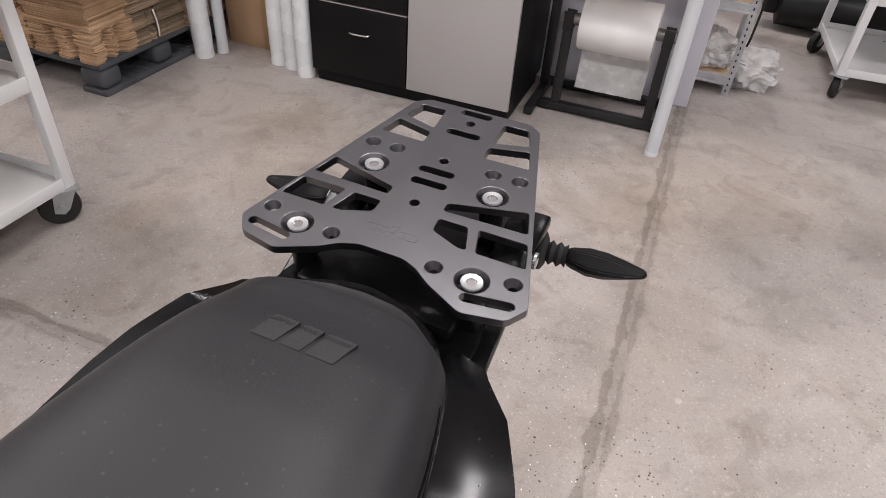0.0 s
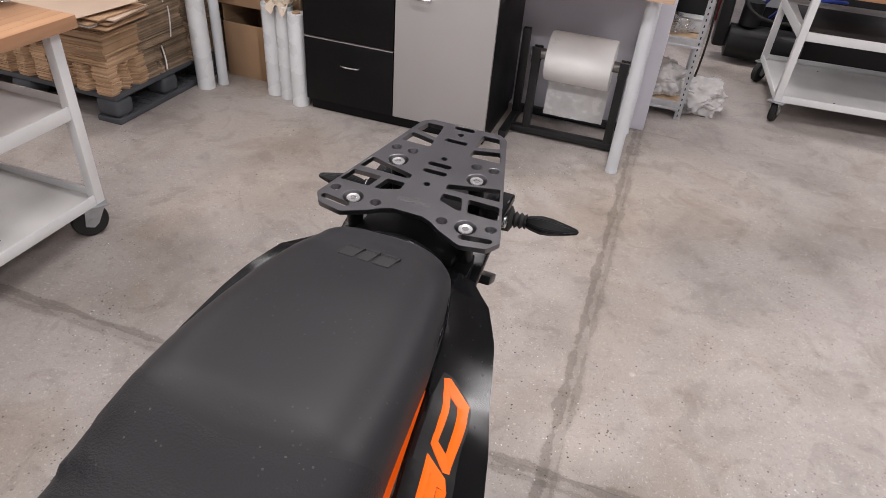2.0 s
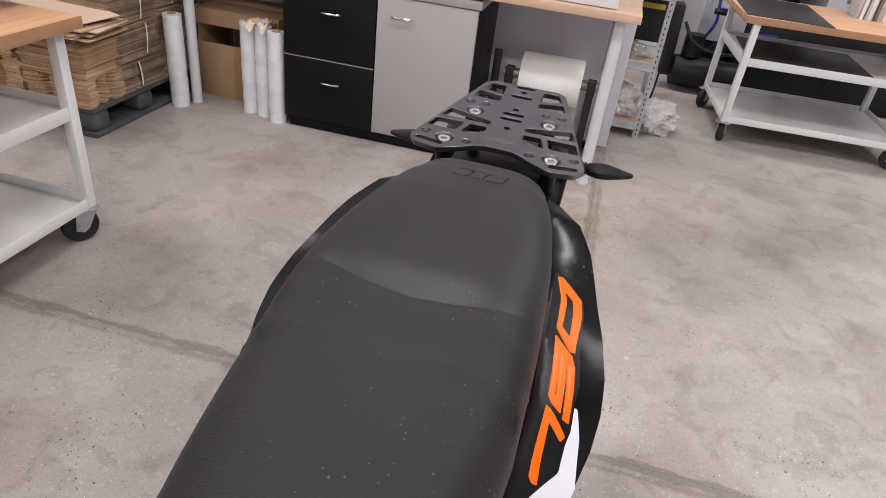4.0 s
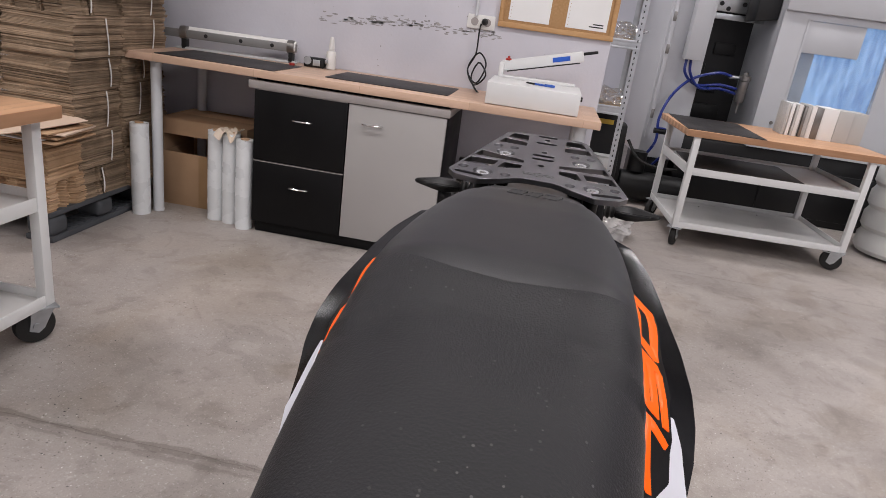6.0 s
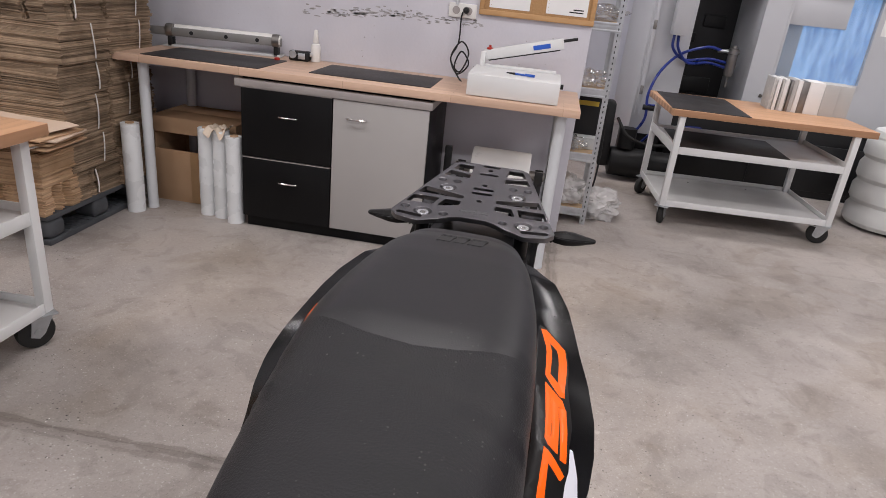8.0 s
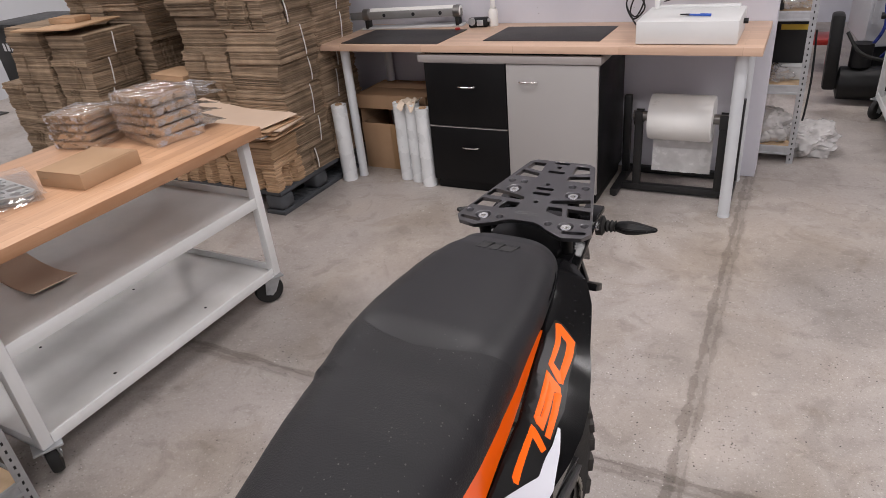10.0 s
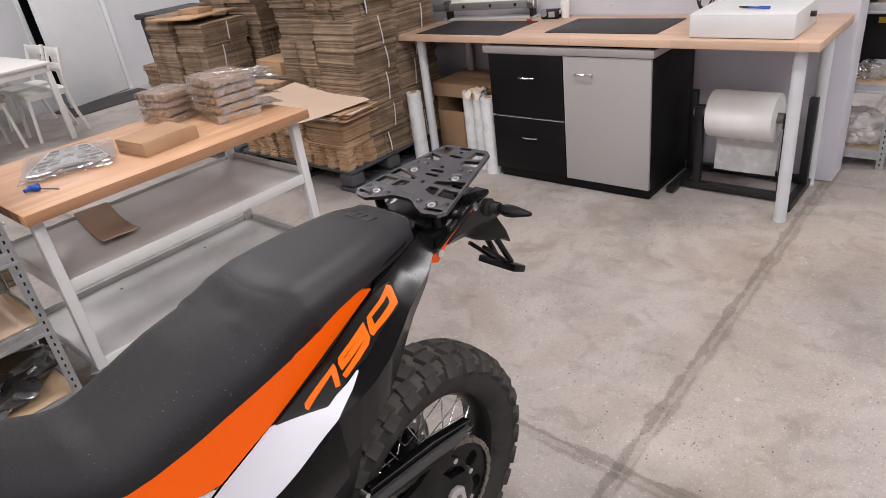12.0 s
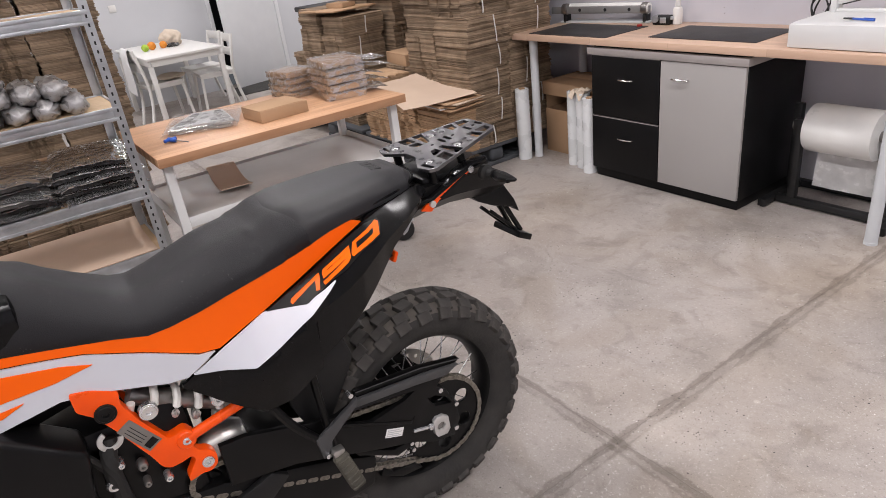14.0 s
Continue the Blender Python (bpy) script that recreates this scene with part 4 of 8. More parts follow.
def rolling_table(label, loc, rz, length, depth, top_z, mid_z, top_mat, leg_mat, x_legs, inset=0.0):
    """length along x; the front edge is at y = 0."""
    ob = thing("rolling_table", label, "rolling table", loc, rz, "rolling tables")
    part("tabletop", box(fresh(), (0, 0, top_z - 0.042), (length, depth, top_z), 0.004), top_mat, ob, "oiled wooden block top")
    a, b = x_legs
    f, g = inset, depth - inset
    for x in (a, b):
        for y in (f + 0.012, g - 0.050):
            part("leg", box(fresh(), (x - 0.020, y, 0.135), (x + 0.020, y + 0.038, top_z - 0.042), 0.004), leg_mat, ob)
    part("bottom_shelf", box(fresh(), (a - 0.018, f + 0.022, 0.140), (b + 0.018, g - 0.022, 0.145), 0), M["worn_sheet"], ob, "worn grey sheet-steel shelf")
    for y in (f + 0.014, g - 0.022):
        part("shelf_lip", box(fresh(), (a + 0.0205, y, 0.135), (b - 0.0205, y + 0.008, 0.176), 0.001), leg_mat, ob)
    for x in (a - 0.018, b + 0.010):
        part("shelf_lip", box(fresh(), (x, f + 0.0505, 0.135), (x + 0.008, g - 0.0505, 0.176), 0.001), leg_mat, ob)
    for x in (a + 0.3 * (b - a), a + 0.7 * (b - a)):
        for y in (f + 0.12, g - 0.12):
            part("rivet", lathe(fresh(), [(0.002, 0.147), (0.005, 0.1465), (0.006, 0.145)], (x, y, 0), n=10), M["dark"], ob)
    if mid_z:
        if mid_z[1]:
            part("middle_shelf", box(fresh(), (a - 0.010, f + 0.0225, mid_z[0] - 0.010), (b + 0.010, g - 0.0225, mid_z[0] - 0.006), 0.001), M["worn_sheet"], ob, "grey sheet-steel shelf")
        for y in (f + 0.016, g - 0.022):
            part("apron", box(fresh(), (a + 0.0205, y, mid_z[0] - 0.038), (b - 0.0205, y + 0.006, mid_z[0] + 0.010), 0.001), leg_mat, ob)
        for x in (a - 0.016, b + 0.010):
            part("apron", box(fresh(), (x, f + 0.0505, mid_z[0] - 0.038), (x + 0.006, g - 0.0505, mid_z[0] + 0.024), 0.001), leg_mat, ob)
    for k, (x, y) in enumerate(((a + 0.01, f + 0.045), (b - 0.01, f + 0.045), (a + 0.01, g - 0.045), (b - 0.01, g - 0.045))):
        castor(ob, x, y, k < 2, (-25, 60, 140, 15)[k])
    return ob


# table beside the motorcycle: its long front edge faces +x
TAB_X, TAB_Y0, TAB_Y1, TAB_Z = -0.038, -2.545, -1.312, 0.824
rolling_table("white steel rolling table with a thick wooden block top", (TAB_X, TAB_Y0, 0), 90, TAB_Y1 - TAB_Y0, 0.78, TAB_Z, (0.515, True), M["oak_x"], M["white_steel"], (0.045, 1.185), 0.045)
# table by the machine
T2X, T2Y, T2Z = 2.362, 1.085, 0.774
rolling_table("white steel rolling table by the machine with three levels", (T2X, T2Y, 0), 3, 1.26, 0.80, T2Z, (0.528, True), M["oak_x"], M["white_steel"], (0.075, 1.150))
single("cutting_mat", box(fresh(), (T2X + 0.0, T2Y + 0.02, T2Z), (T2X + 0.48, T2Y + 0.77, T2Z + 0.004), 0.001), M["mat"], "dark mat on the rolling table", "mat")
single("cutting_mat", box(fresh(), (T2X + 0.10, T2Y + 0.10, 0.523), (T2X + 0.82, T2Y + 0.7, 0.527), 0.001), M["mat"], "dark mat on the middle shelf", "mat")
bm = fresh()
rnd = random.Random(8)
x = 3.075
stack = thing("paper_stack", "row of upright printed stacks and grey plates on the rolling table", "paper stack", (0, 0, 0))
for k, (w, h, tone) in enumerate(((0.016, 0.212, "paper_edge"), (0.010, 0.205, "paper"), (0.022, 0.214, "paper"), (0.008, 0.200, "iron"), (0.016, 0.209, "paper_edge"), (0.024, 0.213, "paper"), (0.012, 0.203, "paper_edge"), (0.020, 0.207, "iron"), (0.028, 0.216, "paper_edge"), (0.030, 0.214, "paper"), (0.044, 0.208, "iron"), (0.098, 0.212, "paper"), (0.094, 0.209, "paper_edge"), (0.096, 0.207, "paper_edge"))):
    sheet = part("paper_block", box(fresh(), (0, 0, 0), (w - 0.002, 0.20, h), 0.001), M[tone], stack)
    sheet.matrix_local = pose(x, 1.60 + 0.02 * rnd.random() + 0.10 * max(0.0, 3.22 - x), T2Z, 0, 0, -3)
    x += w

# things on the table beside the motorcycle
Z = TAB_Z


def mailer(name, label, x, y, z, w, d, h, rz, group=""):
    ob = thing(name, label, "cardboard box", (x, y, z), rz, group)
    bm = box(fresh(), (-w / 2, -d / 2, 0), (w / 2, d / 2, h), 0.003)
    part("box_body", bm, M["card"], ob)
    part("lid_flap", box(fresh(), (-w / 2 + 0.004, -d / 2 - 0.002, h), (w / 2 - 0.004, d / 2 - 0.01, h + 0.003), 0.001), M["card"], ob)
    part("tuck_slot", box(fresh(), (-w / 2 + 0.01, -d / 2 - 0.003, h * 0.55), (-w / 2 + 0.05, -d / 2 + 0.001, h * 0.58), 0), M["tape"], ob)
    return ob


mailer("mailer_box", "small flat brown mailer box on the table", -0.300, -1.905, Z, 0.215, 0.25, 0.055, 4)


def crinkled_box(lo, hi, seed, amp=0.0042, cuts=9):
    bm = box(fresh(), lo, hi, 0)
    bmesh.ops.subdivide_edges(bm, edges=bm.edges[:], cuts=cuts, use_grid_fill=True)
    c = Vector([(a + b) / 2 for a, b in zip(lo, hi)])
    for v in bm.verts:
        n = noise.noise(v.co * 22 + Vector((seed, 0, 0))) + 0.5 * abs(noise.noise(v.co * 60 + Vector((0, seed, 0))))
        v.co += (v.co - c).normalized() * amp * n
    return bm


def bagged_stack(x, y, n, w, d, h, rz, seed):
    rnd = random.Random(seed)
    z = Z
    for k in range(n):
        ob = thing("bagged_box", "flat brown box packed in a shiny clear bag", "packed box", (x + rnd.uniform(-0.008, 0.008), y + rnd.uniform(-0.008, 0.008), z), rz + rnd.uniform(-9, 9), "bagged boxes on the table")
        part("box_body", box(fresh(), (-w / 2, -d / 2, 0.004), (w / 2, d / 2, h - 0.012), 0.003), M["card"], ob)
        part("clear_bag", crinkled_box((-w / 2 - 0.006, -d / 2 - 0.008, 0.0015), (w / 2 + 0.006, d / 2 + 0.004, h - 0.0025), seed + k), M["bag"], ob, "shiny clear plastic bag", 20)
        bm = fresh()
        rows_, length = [], 0.13 + 0.06 * rnd.random()
        for i in range(13):
            f = i / 12
            half = w / 2 * (1 - 0.35 * f)
            mid = h * 0.5 * (1 - f) + 0.006 + 0.010 * math.sin(2.2 * f + k)
            rows_.append([Vector((half * (2 * q / 14 - 1), d / 2 + length * f, mid + 0.007 * noise.noise(Vector((q * 0.6, f * 7, seed + k))))) for q in range(15)])
        grid = [[bm.verts.new(p) for p in r] for r in rows_]
        for a, b in zip(grid, grid[1:]):
            for q in range(14):
                bm.faces.new((a[q], a[q + 1], b[q + 1], b[q]))
        made = bmesh.ops.extrude_face_region(bm, geom=bm.faces[:])
        for v in (g for g in made["geom"] if isinstance(g, bmesh.types.BMVert)):
            v.co.z -= 0.0012
        part("bag_end", bm, M["bag_tail"], ob, "crinkled loose end of the bag", 20)
        z += h
    return z


bagged_stack(-0.385, -1.505, 5, 0.25, 0.20, 0.040, -6, 2)
bagged_stack(-0.66, -1.64, 4, 0.20, 0.17, 0.036, 10, 6)

sd = thing("screwdriver", "blue-handled hex screwdriver lying on the table", "screwdriver", (-0.30, -2.425, Z + 0.012), 20)
part("grip", lathe(fresh(), [(0.003, 0), (0.010, 0.002), (0.011, 0.03), (0.009, 0.05), (0.006, 0.056)], axis="x", n=14), M["blue"], sd)
part("cross_grip", rod(fresh(), (0.012, -0.03, 0), (0.012, 0.03, 0), 0.0075, 12), M["blue"], sd)
part("shaft", rod(fresh(), (0.05, 0, 0), (0.15, 0, 0), 0.0028, 8), M["iron"], sd)

# curled cardboard on the lower level of that table
bm = fresh()
draped(bm, -0.23, 0.23, -0.075, 0.075, lambda u, v: 0.004 + 0.030 * (2 * u - 1) ** 2, 14, 0.004)
single("cardboard_piece", bm, M["kraft"], "curled piece of brown cardboard on the table's middle shelf", "cardboard").matrix_world = pose(-0.49, -2.16, 0.513, 0, 0, -8)

# ---- pallets with flat-packed cardboard ----
def plastic_pallet(loc, w, d, rz=0):
    ob = thing("plastic_pallet", "dark grey plastic pallet on the concrete", "pallet", loc, rz, "pallets")
    bm = box(fresh(), (0, 0, 0.125), (w, d, 0.15), 0.004)
    part("deck", bm, M["pallet"], ob)
    for x in (0, w / 2 - 0.07, w - 0.14):
        for y in (0, d / 2 - 0.06, d - 0.12):
            part("block", box(fresh(), (x, y, 0.028), (x + 0.14, y + 0.12, 0.125), 0.028, 3), M["pallet"], ob)
        part("runner", box(fresh(), (x, 0, 0), (x + 0.14, d, 0.028), 0.004), M["pallet"], ob)
    n = int(d / 0.05)
    for k in range(n):
        part("grip_rib", box(fresh(), (w - 0.13, 0.02 + k * (d - 0.04) / n, 0.028), (w - 0.02, 0.035 + k * (d - 0.04) / n, 0.032), 0), M["pallet"], ob)
    return ob


PX1, PY0 = -0.695, -0.615
plastic_pallet((PX1 - 1.2, PY0, 0), 1.2, 0.80)
plastic_pallet((-3.15, -0.62, 0), 1.2, 0.80)


def bundle_mesh(w, d, h, seed, sheet=0.0058, notch=0.016, jit=0.0028):
    """A pile of die-cut blanks: every sheet is a thin notched slab, a little out of line with the next."""
    rnd = random.Random(seed)
    bm = fresh()
    z, tx, ty = 0.0, 0.0, 0.0
    lobed = notch > 0.03
    nx = [0.34, 0.66] if lobed else sorted(rnd.uniform(0.2, 0.8) for _ in range(3))
    ny = [0.36, 0.64] if lobed else sorted(rnd.uniform(0.2, 0.8) for _ in range(3))
    o = Vector((seed * 1.3, seed * 0.7, 0))
    while z < h - sheet * 0.5:
        t = min(sheet * rnd.uniform(0.6, 1.4), h - z)
        tx, ty = 0.8 * tx + rnd.gauss(0, jit), 0.8 * ty + rnd.gauss(0, jit)
        a, b = w / 2 - 0.003 + rnd.gauss(0, 0.0022), d / 2 - 0.003 + rnd.gauss(0, 0.0022)
        k = notch * rnd.uniform(0.85, 1.1)
        side_y = [(-b, 0.0)] + [(-b + 2 * b * f + dy, dx) for f in ny for dy, dx in ((-k * 0.9, 0), (-k * 0.3, k), (k * 0.3, k), (k * 0.9, 0))] + [(b, 0.0)]
        side_x = [(-a, 0.0)] + [(-a + 2 * a * f + dx, dy) for f in nx for dx, dy in ((-k * 0.9, 0), (-k * 0.3, k), (k * 0.3, k), (k * 0.9, 0))] + [(a, 0.0)]
        out = [(x, -b + q) for x, q in side_x[:-1]] + [(a - q, y) for y, q in side_y[:-1]] + [(a, b), (-a, b)]
        ring = []
        for x, y in out:
            wob = 0.0055 * noise.noise(Vector((x * 9, y * 9, z * 22)) + o)
            ring.append((x * (1 + wob / max(abs(a), 0.1)) + tx, y * (1 + wob / max(abs(b), 0.1)) + ty, 0.0038 * noise.noise(Vector((x * 8, y * 8, z * 9)) + o) + 0.0014 * noise.noise(Vector((x * 20, y * 20, z * 60)) + o)))
        low = [bm.verts.new((x, y, z + 0.0002 + dz)) for x, y, dz in ring]
        top = [bm.verts.new((x, y, z + t - 0.0007 + dz)) for x, y, dz in ring]
        n = len(ring)
        bm.faces.new(list(reversed(low)))
        bm.faces.new(top)
        for i in range(n):
            bm.faces.new((low[i], low[(i + 1) % n], top[(i + 1) % n], top[i]))
        z += t
    return bm


def bundle_kind(w, d, h, seed, mat_, label, group, strap=True):
    ob = thing("cardboard_bundle", label, "cardboard bundle", (0, 0, -50), 0, group)
    tagged(part("cardboard_block", bundle_mesh(w, d, h, seed, notch=0.036 if mat_ == M["card_fresh"] else 0.014), mat_, ob, angle=20), kind="stuff")
    if strap:
        y0 = -0.05 + 0.10 * noise.noise(Vector((seed * 2.3, 1, 0)))
        for sx in (1, -1):
            rows_ = []
            for k in range(9):
                f = k / 8
                x = sx * (w / 2 + 0.004 + 0.004 * math.sin(math.pi * f) ** 0.6)
                y = y0 + 0.007 * math.sin(math.pi * f * 0.9 + seed)
                rows_.append([Vector((x, y - 0.0045, 0.01 + (h - 0.02) * f)), Vector((x, y + 0.0045, 0.01 + (h - 0.02) * f)), Vector((x - sx * 0.0015, y + 0.0045, 0.01 + (h - 0.02) * f)), Vector((x - sx * 0.0015, y - 0.0045, 0.01 + (h - 0.02) * f))])
            part("strap", loft(fresh(), rows_), M["strap"], ob, "white tying strap")
    return ob


old = "strapped bundle of flat brown cardboard boxes in a stack"
kinds = [bundle_kind(0.37, 0.385, h, s, M["card_sheet"], old, "cardboard bundles on the pallets") for h, s in ((0.15, 1), (0.175, 2), (0.20, 3), (0.16, 4), (0.19, 5))]
kind_h = [0.15, 0.175, 0.20, 0.16, 0.19]
wide = [bundle_kind(0.37, 0.385, h, s, M["card_sheet"], "bundle of flat brown cardboard boxes in a tall stack", "cardboard bundles on the pallets", False) for h, s in ((0.16, 11), (0.19, 12), (0.21, 13))]
wide_h = [0.16, 0.19, 0.21]
freshk = [bundle_kind(0.36, 0.25, h, s, M["card_fresh"], "loose pile of flat fresh cardboard blanks on the pallet", "cardboard piles on the pallets", st) for h, s, st in ((0.14, 21, False), (0.19, 22, False), (0.15, 23, True))]
fresh_h = [0.14, 0.19, 0.15]


def pile(x, y, z, top, makers, heights, seed, rz=0.0):
    rnd = random.Random(seed)
    k = seed
    while z < top - 0.05:
        i = k % len(makers)
        copy_thing(makers[i], pose(x + rnd.gauss(0, 0.008), y + rnd.gauss(0, 0.008), z, 0, 0, rz + rnd.gauss(0, 1.3) + (180 if rnd.random() < 0.4 else 0)))
        z += heights[i]
        k += 1
    return z


P = 0.15
pile(-0.895, -0.195, P, 1.95, kinds, kind_h, 0)
pile(-1.275, -0.195, P, 1.85, wide, wide_h, 1)
pile(-0.885, 0.165, P, 1.80, kinds, kind_h, 2)
pile(-1.275, 0.20, P, 1.9, wide, wide_h, 0)
low_top = pile(-1.66, -0.17, P, 0.60, kinds, kind_h, 3)
pile(-1.66, 0.22, P, 1.75, wide, wide_h, 2)
short_top = pile(-0.880, -0.485, P, 0.50, freshk, fresh_h, 0)
pile(-1.26, -0.50, P, 0.50, freshk, fresh_h, 1)
pile(-1.64, -0.50, P, 0.50, freshk, fresh_h, 2)
# second pallet
pile(-2.30, -0.38, P, 1.02, kinds, kind_h, 1)
pile(-2.70, -0.38, P, 1.02, wide, wide_h, 2)
pile(-2.20, 0.05, P, 1.75, wide, wide_h, 1)
pile(-2.60, 0.05, P, 1.45, kinds, kind_h, 3)
pile(-3.0, -0.35, P, 0.62, kinds, kind_h, 2)
for ob in kinds + wide + freshk:
    for o in (*ob.children_recursive, ob):
        bpy.data.objects.remove(o)

# loose sheets on the short pile
for k, (z, rz, w, d, m, lab) in enumerate(((short_top, 4, 0.52, 0.30, "card", "flat brown cardboard sheet on the pile"), (short_top + 0.010, -3, 0.42, 0.30, "paper", "flat white board on the pile"), (short_top + 0.018, 6, 0.50, 0.28, "card", "flat brown cardboard sheet on the pile"), (short_top + 0.027, -8, 0.48, 0.30, "card", "flat brown cardboard sheet on the pile"), (short_top + 0.036, 9, 0.54, 0.27, "kraft", "pale flat cardboard sheet on the pile"), (short_top + 0.045, 0, 0.50, 0.30, "card", "flat brown cardboard sheet on the pile"))):
    ob = single("cardboard_sheet", box(fresh(), (-w / 2, -d / 2, 0.001), (w / 2, d / 2, 0.008), 0.001), M[m], lab, "cardboard", "loose sheets on the pile")
    ob.matrix_world = pose(-0.90, -0.50, z, 0, 0, rz)
bm = fresh()
draped(bm, -0.37, 0.37, -0.26, 0.26, lambda u, v: 0.012 + 0.03 * (1 - u) + 0.07 * max(0, v - 0.45) * (1 - u) + 0.010 * math.sin(4 * u + 3 * v) + 0.05 * max(0, 0.2 - u) ** 1.2, 20, 0.003)
ob = single("kraft_sheet", bm, M["kraft"], "large curled sheet of pale kraft paper on the pile", "paper sheet")
ob.matrix_world = pose(-1.06, -0.56, short_top + 0.062, 0, 0, -14)

ob = single("cardboard_sheet", box(fresh(), (-0.25, -0.22, 0), (0.25, 0.22, 0.012), 0.002), M["card"], "flat cardboard sheet lying on a stack", "cardboard")
ob.matrix_world = pose(-2.45, -0.40, 1.065, 0, 0, 8)
mailer("mailer_box", "small brown box lying on the cardboard stack", -2.45, -0.36, 1.078, 0.22, 0.14, 0.035, 10)
mailer("mailer_box", "brown cardboard box lying among the stacks", -1.70, -0.22, low_top, 0.34, 0.24, 0.085, -6)
binn = thing("plastic_bin", "black plastic bin with a flat lid behind the stacks", "bin", (-3.62, 0.15, 0))
part("bin_body", prism(fresh(), [(-0.24, 0), (0.24, 0), (0.29, 0.98), (-0.29, 0.98)], "xz", -0.27, 0.27, 0.02), M["plastic_black"], binn)
part("lid", box(fresh(), (-0.31, -0.30, 0.98), (0.31, 0.30, 1.03), 0.015), M["plastic_black"], binn)
for k in range(4):
    part("print_bar", box(fresh(), (0.05 + 0.05 * k - 0.2, -0.2712, 0.82), (0.08 + 0.05 * k - 0.2, -0.2702, 0.88), 0), M["grey_steel"], binn)

# ---- steel shelf beside the rolling table ----
SX, SY = -0.05, -2.605
bolt_shelf("steel_shelf", "galvanised steel shelf loaded with bagged parts", (SX - 0.42, SY - 1.0), (SX, SY), (0.13, 0.44, 0.725, 1.06, 1.42, 1.78), 2.0, M["chip"], "steel shelves")
rnd = random.Random(12)
for col in range(3):
    for k in range(5):
        ob = thing("bagged_plate", "dark flat part in a shiny clear bag on the shelf", "packed part", (SX - 0.20 + rnd.uniform(-0.025, 0.02), SY - 0.17 - 0.31 * col + rnd.uniform(-0.012, 0.012), 0.726 + 0.032 * k), rnd.uniform(-9, 9), "bagged parts on the shelf")
        part("bagged_body", draped(fresh(), -0.17, 0.19, -0.135, 0.135, lambda u, v: 0.026 + 0.007 * noise.noise(Vector((u * 4 + k, v * 4 + col, k))) + 0.004 * noise.noise(Vector((u * 16 + k, v * 9, col))) + 0.003 * noise.noise(Vector((u * 30, v * 22 + k, col))) - 0.014 * (abs(2 * u - 1) ** 4 + abs(2 * v - 1) ** 4) * 0.6, 26, 0.021), M["bag_dark"], ob, angle=30)
        part("clear_bag", draped(fresh(), -0.185, 0.205, -0.148, 0.148, lambda u, v: 0.0295 + 0.007 * noise.noise(Vector((u * 4 + k, v * 4 + col, k))) + 0.006 * abs(noise.noise(Vector((u * 7 + k, v * 13, col)))) + 0.003 * noise.noise(Vector((u * 26, v * 18 + k, col))) - 0.022 * (abs(2 * u - 1) ** 5 + abs(2 * v - 1) ** 5) * 0.6, 26, 0.0012), M["bag_sheen"], ob, "shiny clear plastic bag", 22)
        part("bag_end", draped(fresh(), -0.13, 0.17, 0.130, 0.175 + 0.02 * rnd.random(), lambda u, v: 0.016 - 0.008 * v + 0.005 * noise.noise(Vector((u * 9 + k, v * 5, col))), 12, 0.0012), M["bag_tail"], ob, "clear loose end of the bag", 20)


def rolled_part(seed):
    """A round part wrapped in film, lying on its side."""
    bm = fresh()
    rings = []
    for i in range(29):
        f = i / 28
        g = max(0.04, 1 - abs(2 * f - 1) ** 6) ** 0.45 * (1 + 0.10 * math.sin(9 * f + seed))
        ring = []
        for q in range(30):
            a = 2 * math.pi * q / 30
            k = g * (1 + 0.34 * noise.noise(Vector((math.cos(a) * 2.2 + seed, math.sin(a) * 2.2, f * 6))) + 0.12 * noise.noise(Vector((math.cos(a) * 6, math.sin(a) * 6 + seed, f * 16))) - 0.16 * abs(noise.noise(Vector((math.cos(a) * 4 + f * 5, math.sin(a) * 4 - seed, f * 9)))))
            ring.append(Vector((-0.17 + 0.34 * f, 0.046 * k * math.copysign(abs(math.cos(a)) ** 0.85, math.cos(a)), 0.036 + 0.037 * k * math.copysign(abs(math.sin(a)) ** 0.85, math.sin(a)))))
        rings.append(ring)
    return loft(bm, rings)


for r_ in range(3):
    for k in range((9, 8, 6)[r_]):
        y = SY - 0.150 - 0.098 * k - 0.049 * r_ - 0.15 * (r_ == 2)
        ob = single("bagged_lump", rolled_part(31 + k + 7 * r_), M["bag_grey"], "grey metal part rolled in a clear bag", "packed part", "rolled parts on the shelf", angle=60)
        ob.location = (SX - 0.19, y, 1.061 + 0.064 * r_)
single("cardboard_tray", box(fresh(), (SX - 0.40, SY - 0.52, 0.726), (SX - 0.30, SY - 0.03, 0.86), 0.004), M["card"], "low brown cardboard tray at the back of the shelf", "cardboard box")
single("kraft_sheet", draped(fresh(), SX - 0.40, SX - 0.02, SY - 0.96, SY - 0.04, lambda u, v: 0.446 + 0.008 * noise.noise(Vector((u * 2, v * 3, 4))) + 0.10 * max(0, 0.25 - u) * 2, 14, 0.003), M["kraft"], "brown kraft paper spread over the lower shelf", "paper sheet")
bag_lump("black_bag", "black plastic bag under the lowest shelf", (SX - 0.2, SY - 0.35, 0.134), (0.17, 0.30, 0.10), 17, M["bag_dark"], 0.5)

